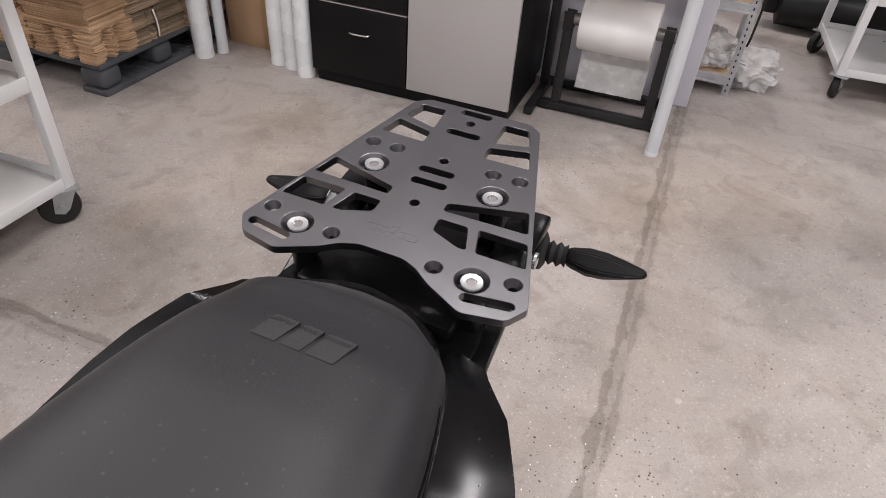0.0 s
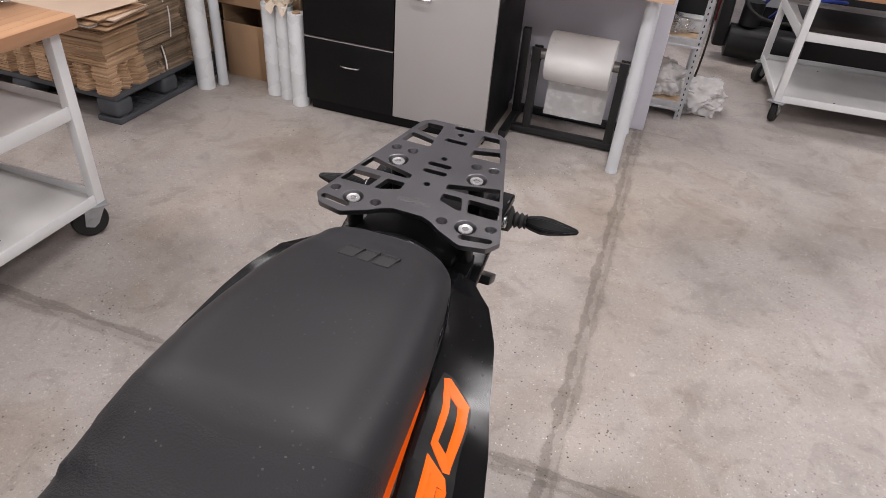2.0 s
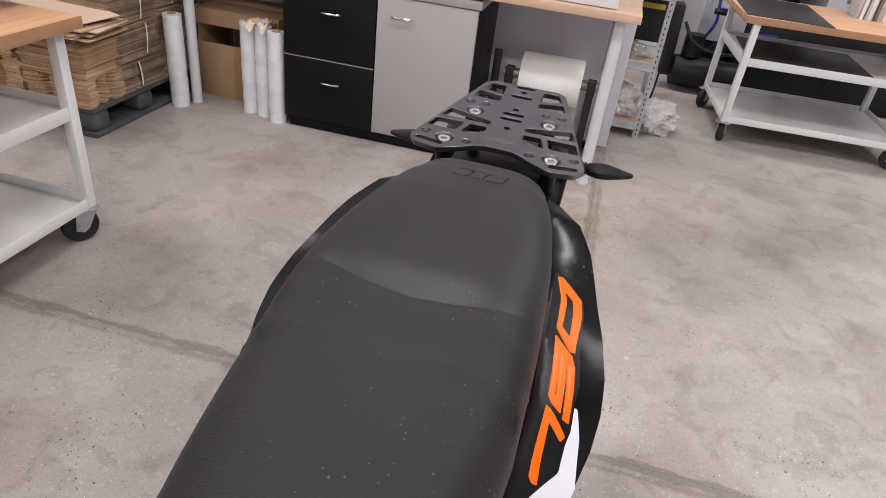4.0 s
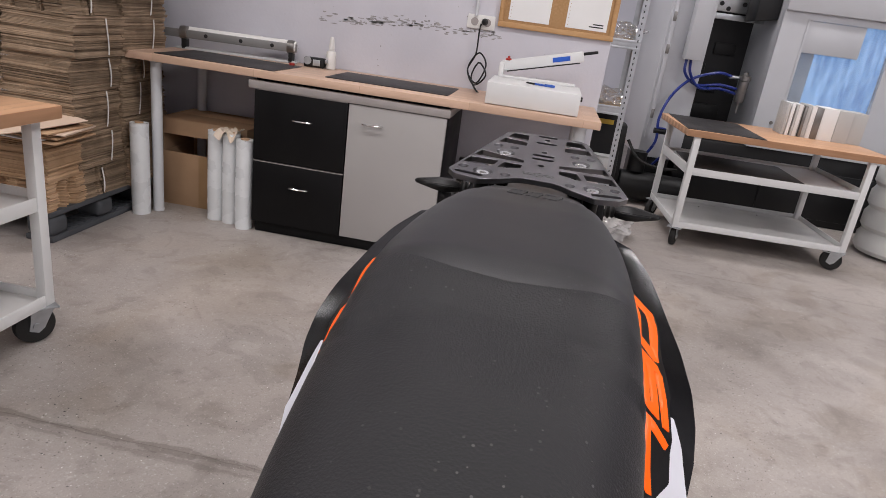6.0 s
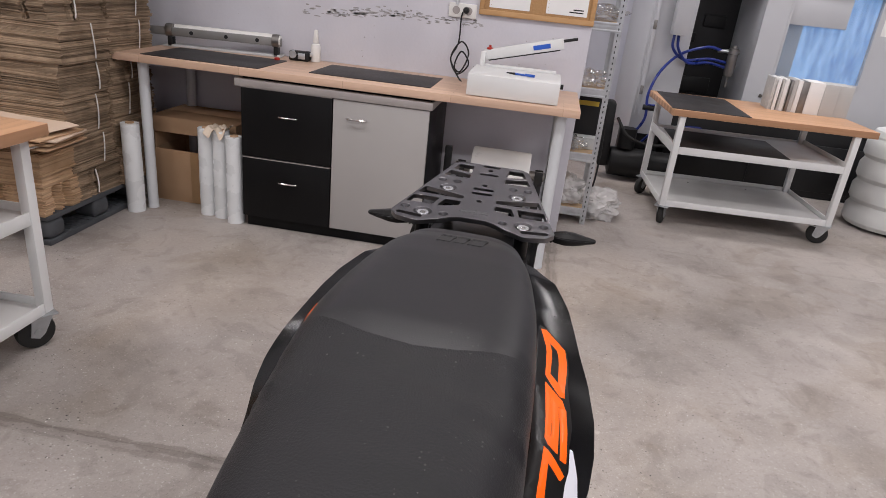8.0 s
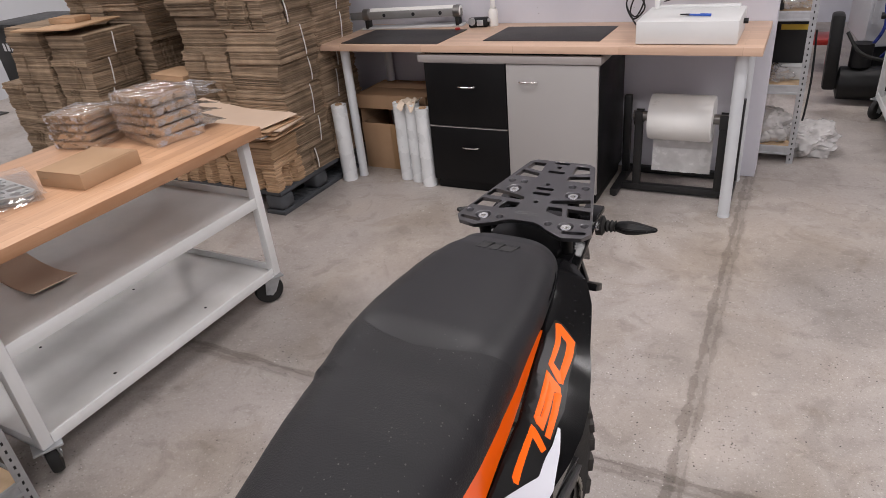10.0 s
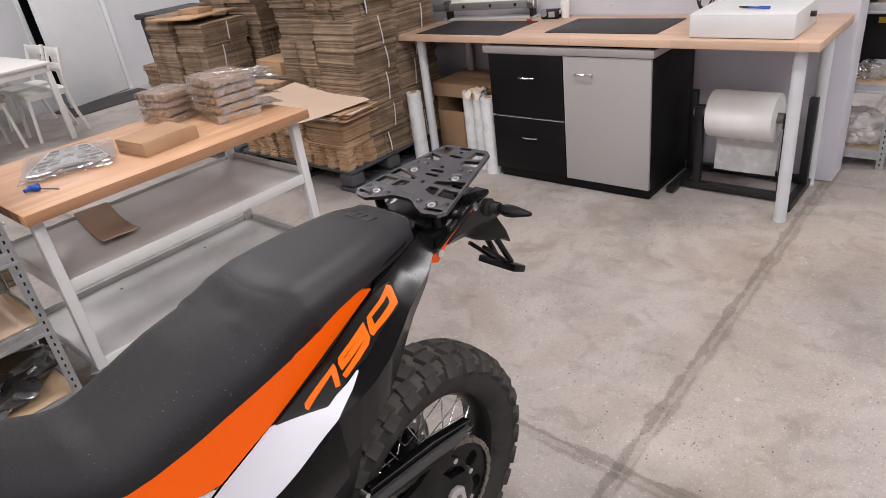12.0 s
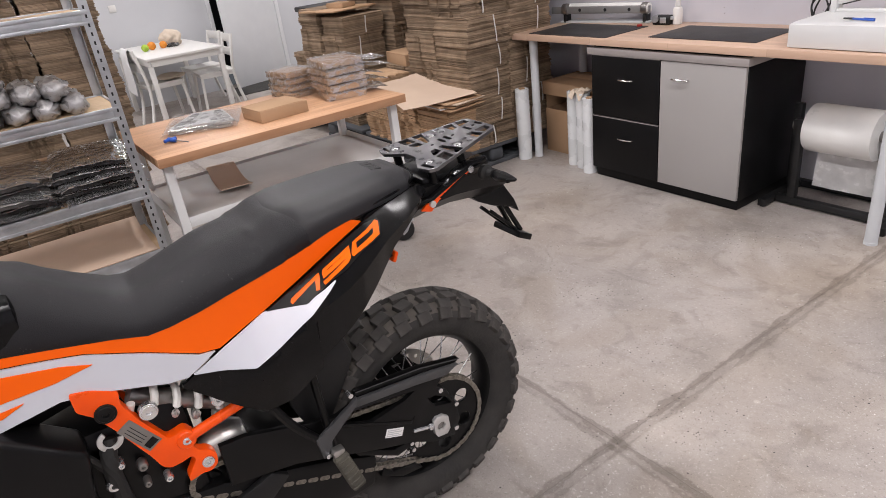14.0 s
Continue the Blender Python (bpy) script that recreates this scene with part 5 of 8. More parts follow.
# tall cardboard behind the shelf
pile2 = bundle_kind(0.37, 0.385, 0.19, 41, M["card_sheet"], "bundle of flat brown cardboard boxes behind the shelf", "cardboard bundles behind the shelf", False)
for k in range(10):
    for j in range(3):
        copy_thing(pile2, pose(-1.79 - 0.02 * (k % 2), -2.52 - 0.40 * j + 0.012 * math.sin(5 * k + j), 0.19 * k, 0, 0, 2 * ((k * 7 + j) % 3 - 1)))
for o in (*pile2.children_recursive, pile2):
    bpy.data.objects.remove(o)

# ---- dining corner ----
table = thing("dining_table", "white lacquered table against the grey wall", "table", (-5.30, -1.20, 0))
part("tabletop", box(fresh(), (-0.80, -0.40, 0.715), (0.80, 0.40, 0.74), 0.004), M["white_paint"], table)
for y in (-0.365, 0.365):
    part("apron", box(fresh(), (-0.75, y - 0.012, 0.65), (0.75, y + 0.012, 0.715), 0.002), M["white_paint"], table)
for x in (-0.76, 0.76):
    part("apron", box(fresh(), (x - 0.012, -0.35, 0.65), (x + 0.012, 0.35, 0.715), 0.002), M["white_paint"], table)
    for y in (-0.365, 0.365):
        part("leg", box(fresh(), (x - 0.025, y - 0.025, 0), (x + 0.025, y + 0.025, 0.65), 0.003), M["white_paint"], table)


def kitchen_chair(loc, rz):
    ob = thing("kitchen_chair", "white wooden chair with a slatted back at the table", "chair", loc, rz, "chairs round the table")
    seat_bm = draped(fresh(), -0.20, 0.20, -0.20, 0.20, lambda u, v: 0.452 - 0.012 * math.sin(math.pi * u) * math.sin(math.pi * v), 10, 0.022)
    part("seat", seat_bm, M["white_paint"], ob)
    for x in (-0.19, 0.19):
        part("back_post", pipe(fresh(), [(x, -0.255, 0.0), (x, -0.195, 0.24), (x, -0.18, 0.45), (x, -0.205, 0.63), (x, -0.245, 0.82)], 0.017, 8, 4), M["white_paint"], ob)
        part("front_leg", rod(fresh(), (x * 1.05, 0.215, 0), (x * 0.95, 0.175, 0.44), 0.016, 8), M["white_paint"], ob)
        part("side_rail", box(fresh(), (x * 0.95 - 0.010, -0.18, 0.395), (x * 0.95 + 0.010, 0.18, 0.43), 0.003), M["white_paint"], ob)
    for z, y in ((0.63, -0.205), (0.77, -0.235)):
        part("back_slat", box(fresh(), (-0.185, y - 0.009, z - 0.045), (0.185, y + 0.009, z + 0.045), 0.006), M["white_paint"], ob)
    for y in (-0.17, 0.165):
        part("cross_rail", box(fresh(), (-0.18, y - 0.010, 0.395), (0.18, y + 0.010, 0.43), 0.003), M["white_paint"], ob)
    return ob


c1 = kitchen_chair((-4.95, -1.43, 0), 3)
copy_thing(c1, pose(-4.93, -0.84, 0, 0, 0, 176))
copy_thing(c1, pose(-5.50, -0.80, 0, 0, 0, 183))
bm = fresh()
rows_ = []
for y, z in ((-1.615, 0.60), (-1.635, 0.72), (-1.650, 0.81), (-1.672, 0.833), (-1.694, 0.82), (-1.705, 0.74), (-1.712, 0.60), (-1.716, 0.50), (-1.720, 0.38)):
    rows_.append([Vector((-5.17 + 0.36 * q / 12 + 0.01 * noise.noise(Vector((q, z * 6, 1))), y + 0.012 * noise.noise(Vector((q * 0.5, z * 3, 4))), z - 0.02 * (q / 12) * (y < -1.7))) for q in range(13)])
grid = [[bm.verts.new(p) for p in r] for r in rows_]
for a, b in zip(grid, grid[1:]):
    for q in range(12):
        bm.faces.new((a[q], a[q + 1], b[q + 1], b[q]))
made = bmesh.ops.extrude_face_region(bm, geom=bm.faces[:])
for v in (g for g in made["geom"] if isinstance(g, bmesh.types.BMVert)):
    v.co.y -= 0.005
bmesh.ops.recalc_face_normals(bm, faces=bm.faces[:])
single("white_towel", bm, M["paper"], "white cloth hanging over a chair back", "cloth", angle=60)
bag_lump("seat_cushion", "flat pale cushion lying on a chair seat", (-4.98, -1.30, 0.452), (0.17, 0.15, 0.03), 33, M["kraft_pale"], 0.15, category="cushion")
for k, (x, y, r, m, lab) in enumerate(((-5.25, -1.42, 0.04, "green_fruit", "green apple on the white table"), (-5.33, -1.33, 0.045, "orange_fruit", "orange on the white table"), (-5.30, -1.21, 0.04, "orange_fruit", "orange on the white table"))):
    bm = fresh()
    lathe(bm, [(r * math.sin(a) + 0.0005, r - r * math.cos(a)) for a in (math.pi * q / 10 for q in range(11))], n=18)
    ob = single("apple" if k == 0 else "orange", bm, M[m], lab, "fruit", "fruit on the table")
    ob.location = (x, y, 0.74)
bag_lump("paper_bag", "crumpled brown paper bag on the white table", (-5.45, -1.08, 0.74), (0.10, 0.12, 0.10), 23, M["kraft_pale"], 0.22)
bag_lump("snack_bag", "small dark snack bag on the white table", (-5.30, -1.11, 0.74), (0.05, 0.06, 0.025), 25, M["bag_dark"], 0.5)
single("wall_switch", box(fresh(), (X0, -1.5, 1.15), (X0 + 0.012, -1.42, 1.23), 0.003), M["socket"], "white wall switch on the grey wall", "switch")

# ---- machine and its surroundings ----
mach = thing("milling_machine", "pale grey enclosed milling machine with a lit window", "machine", (0, 0, 0))
MY = 2.36
part("lower_body", box(fresh(), (2.60, MY + 0.03, 0.0), (5.6, MY + 1.5, 0.565), 0.01), M["machine_dark"], mach, "black machine base")
part("base_door", box(fresh(), (3.30, MY + 0.012, 0.06), (4.6, MY + 0.03, 0.44), 0.004), M["machine_dark"], mach)


def framed(bm, x0, x1, z0, z1, wx0, wx1, wz0, wz1, ya, yb):
    out = [(x0, z0), (x1, z0), (x1, z1), (x0, z1)]
    hole = [(wx0, wz0), (wx1, wz0), (wx1, wz1), (wx0, wz1)]
    v = {(p, y): [bm.verts.new((x, y, z)) for x, z in pts] for p, pts in (("o", out), ("h", hole)) for y in (ya, yb)}
    for i in range(4):
        k = (i + 1) % 4
        for a, b in ((("o", ya), ("h", ya)), (("h", yb), ("o", yb)), (("o", yb), ("o", ya)), (("h", ya), ("h", yb))):
            bm.faces.new((v[a][i], v[a][k], v[b][k], v[b][i]))
    bmesh.ops.recalc_face_normals(bm, faces=bm.faces[:])
    return bm


part("front_panel", framed(fresh(), 3.105, 5.4, 0.568, 2.0, 3.296, 3.915, 0.930, 1.555, MY, MY + 0.05), M["machine"], mach, "pale grey enamelled front panel")
part("side_panel", box(fresh(), (3.105, MY + 0.052, 0.568), (3.155, MY + 1.4, 2.0), 0.004), M["machine"], mach)
part("window_frame", framed(fresh(), 3.284, 3.927, 0.918, 1.567, 3.298, 3.913, 0.932, 1.553, MY - 0.006, MY - 0.0005), M["machine"], mach)
part("chamber_wall", box(fresh(), (3.24, MY + 0.50, 0.55), (5.3, MY + 0.54, 1.95), 0), M["chamber_glow"], mach, "blue-white work chamber wall with its light as a glow")
part("window_pane", box(fresh(), (3.297, MY + 0.02, 0.931), (3.914, MY + 0.026, 1.554), 0), clear_material("coolant_streaked_glass", (0.60, 0.70, 0.80), 0.25, 0.2), mach, "streaked machine window")
part("tool_post", box(fresh(), (3.36, MY + 0.28, 0.6), (3.50, MY + 0.48, 1.36), 0.01), M["grey_steel"], mach)
part("window_blind", box(fresh(), (3.298, MY + 0.004, 1.322), (3.708, MY + 0.014, 1.552), 0.003), M["machine"], mach, "pale sheet-metal blind over the window")
part("top_beam", box(fresh(), (3.105, MY - 0.03, 1.605), (5.4, MY - 0.0005, 1.98), 0.008), M["machine"], mach)
part("roof_shade", box(fresh(), (3.5, MY + 0.05, 2.0), (5.4, MY + 1.3, 2.3), 0.01), M["machine_dark"], mach)
part("notice", box(fresh(), (3.955, MY - 0.003, 1.305), (4.165, MY - 0.001, 1.592), 0), M["paper"], mach, "white notice")
part("panel_screw", rod(fresh(), (3.236, MY - 0.006, 0.775), (3.236, MY, 0.775), 0.014), M["iron"], mach)
# open flank with the dark recess
part("recess_back", box(fresh(), (2.55, MY + 0.75, 0.0), (3.104, MY + 0.80, 2.0), 0), M["machine_dark"], mach, "dark recess behind the door")
part("bracket_rail", box(fresh(), (2.60, MY + 0.45, 1.50), (3.10, MY + 0.48, 1.545), 0.003), M["steel"], mach, "drilled steel rail")
part("valve_plate", box(fresh(), (2.68, MY + 0.46, 1.56), (2.98, MY + 0.49, 1.80), 0.006), M["steel"], mach)
for x, z in ((2.74, 1.62), (2.84, 1.72), (2.92, 1.63), (2.80, 1.585)):
    part("port", rod(fresh(), (x, MY + 0.452, z), (x, MY + 0.459, z), 0.018, 12), M["dark"], mach)
part("motor_hood", prism(fresh(), [(2.93, 1.50), (3.10, 1.53), (3.10, 1.80), (2.93, 1.80)], "xz", MY + 0.1, MY + 0.4, 0.01), M["machine_dark"], mach)
for k, (x, z, w, h) in enumerate(((2.72, 1.12, 0.14, 0.08), (2.92, 1.27, 0.18, 0.10), (2.66, 1.30, 0.10, 0.06), (2.85, 0.72, 0.30, 0.14), (2.80, 0.92, 0.26, 0.05))):
    part("cover_plate", box(fresh(), (x - w / 2, MY + 0.72, z - h / 2), (x + w / 2, MY + 0.75, z + h / 2), 0.006), M["plastic_black"], mach)
filt = part("filter_bowl", lathe(fresh(), [(0.01, 0.88), (0.034, 0.885), (0.038, 0.90), (0.038, 1.05), (0.045, 1.055), (0.045, 1.09), (0.02, 1.10), (0.018, 1.12)], (2.98, MY + 0.10, 0), n=24), M["iron"], mach, "steel air filter bowl")
part("filter_drain", rod(fresh(), (2.98, MY + 0.10, 0.80), (2.98, MY + 0.10, 0.89), 0.01), M["iron"], filt)
part("fitting", rod(fresh(), (2.86, MY + 0.10, 1.07), (2.98, MY + 0.10, 1.075), 0.014), M["steel"], filt)
cabn = thing("control_cabinet", "tall pale grey electrical cabinet with an open door", "cabinet", (0, 0, 0))
part("cabinet_body", prism(fresh(), [(2.28, MY - 0.02), (2.62, MY + 0.02), (2.66, MY + 0.70), (2.20, MY + 0.70)], "xy", 0.36, 2.1, 0.006), M["machine"], cabn, "pale grey enamelled body")
part("cabinet_foot", box(fresh(), (2.28, MY + 0.08, 0), (2.56, MY + 0.6, 0.36), 0.006), M["machine_dark"], cabn)
part("door_edge", box(fresh(), (2.30, MY - 0.05, 0.52), (2.335, MY - 0.02, 2.0), 0.004), M["machine"], cabn)
for z in (0.68, 1.18, 1.42):
    part("hinge", box(fresh(), (2.305, MY - 0.056, z), (2.33, MY - 0.05, z + 0.07), 0.002), M["iron"], cabn)
part("cable_duct", box(fresh(), (2.44, MY - 0.16, 1.16), (2.56, MY - 0.03, 2.1), 0.006), M["machine"], cabn, "grey cable duct box")
for k in range(3):
    hose = [(2.47 + 0.03 * k, MY - 0.09, 1.17), (2.48 + 0.04 * k, MY - 0.10, 1.06), (2.60 + 0.03 * k, MY - 0.02, 0.98 - 0.02 * k), (2.80, MY + 0.08, 1.0 - 0.03 * k), (2.97, MY + 0.12, 0.98 - 0.04 * k)]
    if k == 2:
        hose = [(2.88, MY + 0.10, 1.075), (2.75, MY + 0.02, 1.09), (2.55, MY - 0.06, 1.02), (2.42, MY - 0.12, 0.88), (2.36, MY - 0.16, 0.70), (2.37, MY - 0.18, 0.52), (2.30, MY - 0.16, 0.36)]
    single("air_hose", pipe(fresh(), hose, 0.011, 10, 8), M["blue_hose"], "glossy blue air hose at the machine", "hose", "air hoses")
single("air_hose", pipe(fresh(), [(2.40, MY - 0.05, 0.30), (2.5, MY - 0.12, 0.42), (2.8, MY, 0.46), (2.95, MY + 0.1, 0.40), (3.0, MY + 0.1, 0.2)], 0.011, 10, 8), M["blue_hose"], "glossy blue air hose at the machine", "hose", "air hoses")
valve = thing("hose_coupling", "black hose coupling hanging at the cabinet", "valve", (2.37, MY - 0.17, 0.60))
part("coupling_body", rod(fresh(), (-0.03, 0, 0), (0.08, 0, 0.0), 0.022), M["plastic_black"], valve)
part("lever", box(fresh(), (0.0, -0.02, 0.02), (0.06, 0.02, 0.03), 0.004), M["blue_hose"], valve)

pump = thing("floor_pump", "black pump unit standing on the floor beside the cabinet", "pump", (2.30, 2.20, 0))
part("tank", lathe(fresh(), [(0.05, -0.26), (0.115, -0.24), (0.12, 0.0), (0.115, 0.24), (0.05, 0.26)], (0.10, 0.0, 0.14), "x", 24), M["plastic_black"], pump)
part("motor", rod(fresh(), (-0.03, 0.0, 0.26), (-0.03, 0, 0.42), 0.07), M["plastic_black"], pump)
part("column", prism(fresh(), [(-0.24, 0.1), (-0.15, 0.1), (-0.17, 0.62), (-0.25, 0.62)], "xz", -0.08, 0.08, 0.02), M["plastic_black"], pump)
part("pipe", pipe(fresh(), [(-0.14, -0.05, 0.5), (-0.05, -0.12, 0.38), (0.1, -0.12, 0.33), (0.28, -0.05, 0.32)], 0.012), M["rubber"], pump)

barrel = thing("plastic_barrel", "white ribbed plastic barrel on the concrete", "barrel", (4.17, 1.80, 0))
prof = [(0.05, 0.0)]
for k in range(4):
    z = 0.02 + 0.16 * k
    prof += [(0.265, z), (0.285, z + 0.03), (0.285, z + 0.115), (0.268, z + 0.145)]
prof += [(0.27, 0.66), (0.25, 0.70), (0.20, 0.715), (0.05, 0.715)]
part("drum", lathe(fresh(), prof, n=48), M["barrel"], barrel)
part("cap", lathe(fresh(), [(0.05, 0.712), (0.05, 0.745), (0.04, 0.75), (0.01, 0.75)], (0.1, -0.12, 0), n=24), M["machine_dark"], barrel)
gas = thing("lever_valve", "black lever valve on the barrel", "valve", (4.12, 1.64, 0.716))
part("valve_body", rod(fresh(), (0, 0, 0), (0, 0, 0.06), 0.03), M["plastic_black"], gas)
part("lever", box(fresh(), (-0.10, -0.012, 0.055), (0.03, 0.012, 0.072), 0.005), M["plastic_black"], gas)

stool = thing("red_chair", "low red plastic chair standing far back on the floor", "chair", (1.98, 3.10, 0), 4)
part("seat", box(fresh(), (-0.15, -0.15, 0.235), (0.17, 0.16, 0.285), 0.012), M["red"], stool)
back = part("backrest", box(fresh(), (-0.02, -0.15, 0.0), (0.02, 0.16, 0.34), 0.012), M["red"], stool)
back.matrix_local = pose(-0.14, 0, 0.26, 0, 14, 0)
for x in (-0.125, 0.145):
    for y in (-0.125, 0.135):
        part("leg", box(fresh(), (x - 0.024, y - 0.024, 0), (x + 0.024, y + 0.024, 0.235), 0.006), M["red"], stool)

# ---- motorcycle ----
def dusty(m, amount=0.6):
    """Adds pale dust specks and a faint dust haze to a dark surface."""
    t = m.node_tree
    b = t.nodes["Principled BSDF"]
    tc = [n for n in t.nodes if n.type == "TEX_COORD"][0]
    old = b.inputs["Base Color"].links[0].from_socket
    vor, rnd, clump = t.nodes.new("ShaderNodeTexVoronoi"), t.nodes.new("ShaderNodeMath"), t.nodes.new("ShaderNodeTexNoise")
    vor.inputs["Scale"].default_value = 160
    clump.inputs["Scale"].default_value, clump.inputs["Detail"].default_value = 14, 4
    near = t.nodes.new("ShaderNodeMath")
    near.operation, near.inputs[1].default_value = "LESS_THAN", 0.19
    sep = t.nodes.new("ShaderNodeSeparateColor")
    rnd.operation, rnd.inputs[1].default_value = "GREATER_THAN", 0.72
    ramp = t.nodes.new("ShaderNodeMapRange")
    ramp.inputs["From Min"].default_value, ramp.inputs["From Max"].default_value = 0.46, 0.66
    both, all3, amt = (t.nodes.new("ShaderNodeMath") for _ in range(3))
    for n in (both, all3, amt):
        n.operation = "MULTIPLY"
    amt.inputs[1].default_value = amount
    mix = t.nodes.new("ShaderNodeMix")
    mix.data_type = "RGBA"
    mix.inputs["B"].default_value = (0.30, 0.29, 0.28, 1)
    for n in (vor, clump):
        t.links.new(tc.outputs["Object"], n.inputs["Vector"])
    t.links.new(vor.outputs["Distance"], near.inputs[0])
    t.links.new(vor.outputs["Color"], sep.inputs[0])
    t.links.new(sep.outputs[0], rnd.inputs[0])
    t.links.new(clump.outputs["Fac"], ramp.inputs["Value"])
    t.links.new(near.outputs[0], both.inputs[0])
    t.links.new(rnd.outputs[0], both.inputs[1])
    t.links.new(both.outputs[0], all3.inputs[0])
    t.links.new(ramp.outputs["Result"], all3.inputs[1])
    t.links.new(all3.outputs[0], amt.inputs[0])
    t.links.new(amt.outputs[0], mix.inputs["Factor"])
    t.links.new(old, mix.inputs["A"])
    t.links.new(mix.outputs["Result"], b.inputs["Base Color"])
    return m


M["seat"] = dusty(material("seat_vinyl", (0.0108, 0.0104, 0.0122), (0.0086, 0.0082, 0.0098), rough=0.52, scale=5, fine=420, bump=0.26, spec=0.32), 0.30)
M["seat_smooth"] = dusty(material("smooth_seat_vinyl", (0.0118, 0.0114, 0.0132), (0.0096, 0.0092, 0.0108), rough=0.47, scale=5, fine=500, bump=0.05, spec=0.42), 0.10)
for key in ("seat", "seat_smooth"):
    vinyl = M[key].node_tree.nodes["Principled BSDF"]
    vinyl.inputs["Sheen Weight"].default_value, vinyl.inputs["Sheen Roughness"].default_value = 0.05, 0.35
M["gloss_black"] = dusty(material("gloss_black_plastic", (0.0045, 0.0045, 0.005), (0.0032, 0.0032, 0.0036), rough=0.17, scale=9, fine=120, bump=0.003, spec=0.20, rough_var=0.05), 0.18)
M["satin_black"] = material("satin_black_plastic", (0.0050, 0.0050, 0.0054), (0.0028, 0.0028, 0.0031), rough=0.33, scale=9, fine=260, bump=0.05, spec=0.22)
M["orange"] = material("orange_plastic", (1.0, 0.135, 0.001), (0.99, 0.128, 0.001), rough=0.34, scale=4, fine=200, bump=0.01, spec=0.22)
M["orange_frame"] = material("orange_frame_paint", (1.0, 0.095, 0.002), None, rough=0.30, coat=0.1, spec=0.3, bump=0.02)
M["white_plastic"] = material("white_plastic", (0.63, 0.645, 0.70), (0.60, 0.615, 0.67), rough=0.36, scale=4, fine=200, bump=0.01)
M["rack_coat"] = material("black_anodised_plate", (0.190, 0.187, 0.195), (0.172, 0.169, 0.177), rough=0.33, metal=1.0, scale=14, fine=900, bump=0.02, spec=0.5, rough_var=0.03)
M["tyre"] = material("dusty_tyre_rubber", (0.040, 0.037, 0.034), (0.019, 0.018, 0.017), rough=0.85, scale=14, fine=120, bump=0.3)
M["tread"] = material("dusty_tread_rubber", (0.064, 0.058, 0.053), (0.028, 0.025, 0.023), rough=0.80, scale=22, fine=160, bump=0.3)
M["tread_base"] = material("dusty_tread_base", (0.105, 0.092, 0.080), (0.055, 0.048, 0.042), rough=0.9, scale=18, fine=120, bump=0.3)
M["alu"] = material("cast_aluminium", (0.50, 0.49, 0.47), (0.40, 0.39, 0.37), rough=0.35, metal=0.9, scale=20, fine=150, bump=0.1)
M["bolt"] = material("zinc_bolt", (0.78, 0.79, 0.80), None, rough=0.25, metal=0.9, bump=0.02)
M["spring"] = material("white_spring", (0.80, 0.78, 0.74), None, rough=0.35, bump=0.02)
M["chain"] = material("oiled_chain", (0.34, 0.31, 0.27), (0.13, 0.12, 0.10), rough=0.34, metal=0.6, scale=40, bump=0.2)

BIKE = thing("motorcycle", "black, orange and white adventure motorcycle with a luggage plate", "motorcycle", (1.461, -2.179, 0), -2.2)


def lerp(table, v):
    return float(np.interp(v, [a for a, _ in table], [b for _, b in table]))


SEAT_W = [(-1.0, 0.110), (-0.9, 0.108), (-0.75, 0.115), (-0.62, 0.128), (-0.52, 0.135), (-0.4, 0.132), (-0.335, 0.1275), (-0.27, 0.122), (-0.198, 0.111), (-0.17, 0.105), (-0.139, 0.097), (-0.10, 0.086), (-0.05, 0.075)]
ORANGE_LOW = [(-0.71, 0.80), (-0.626, 0.808), (-0.556, 0.843), (-0.501, 0.867), (-0.444, 0.893), (-0.385, 0.920), (-0.325, 0.946), (-0.264, 0.971), (-0.19, 0.988), (-0.12, 0.998), (-0.05, 1.002)]
CREST_OUT = [(-0.72, 0.0), (-0.64, 0.006), (-0.57, 0.024), (-0.50, 0.052), (-0.44, 0.072), (-0.40, 0.083), (-0.36, 0.090), (-0.32, 0.090), (-0.28, 0.082), (-0.24, 0.0725), (-0.20, 0.067), (-0.16, 0.063), (-0.12, 0.051), (-0.09, 0.030), (-0.05, 0.014)]
CREST_Z = [(-0.72, 0.745), (-0.64, 0.785), (-0.57, 0.812), (-0.50, 0.828), (-0.44, 0.846), (-0.40, 0.860), (-0.36, 0.877), (-0.32, 0.897), (-0.28, 0.919), (-0.24, 0.939), (-0.20, 0.954), (-0.16, 0.969), (-0.12, 0.985), (-0.05, 0.992)]
SEAT_EDGE = [(-0.974, 0.952), (-0.891, 0.932), (-0.802, 0.912), (-0.743, 0.895), (-0.702, 0.898), (-0.644, 0.909), (-0.582, 0.925), (-0.519, 0.940), (-0.428, 0.958), (-0.345, 0.980), (-0.30, 0.987), (-0.19, 0.994), (-0.05, 0.997)]
SHELF = [(-0.5, 1.0), (-0.45, 0.95), (-0.40, 0.78), (-0.36, 0.9), (-0.31, 1.15), (-0.24, 1.2)]
# the seat and tail stand a little further out on the exhaust side
OFFSIDE = [(-1.0, 0.014), (-0.45, 0.015), (-0.35, 0.016), (-0.2, 0.010), (-0.1, 0.005), (-0.05, 0.002)]
SEAT_TOP = [(-1.02, 1.10), (-0.903, 1.057), (-0.868, 1.029), (-0.82, 0.997), (-0.77, 0.968), (-0.737, 0.960), (-0.696, 0.968), (-0.583, 1.002), (-0.48, 1.017), (-0.445, 1.031), (-0.396, 1.042), (-0.31, 1.045), (-0.225, 1.049), (-0.165, 1.048), (-0.10, 1.035), (-0.06, 1.018)]


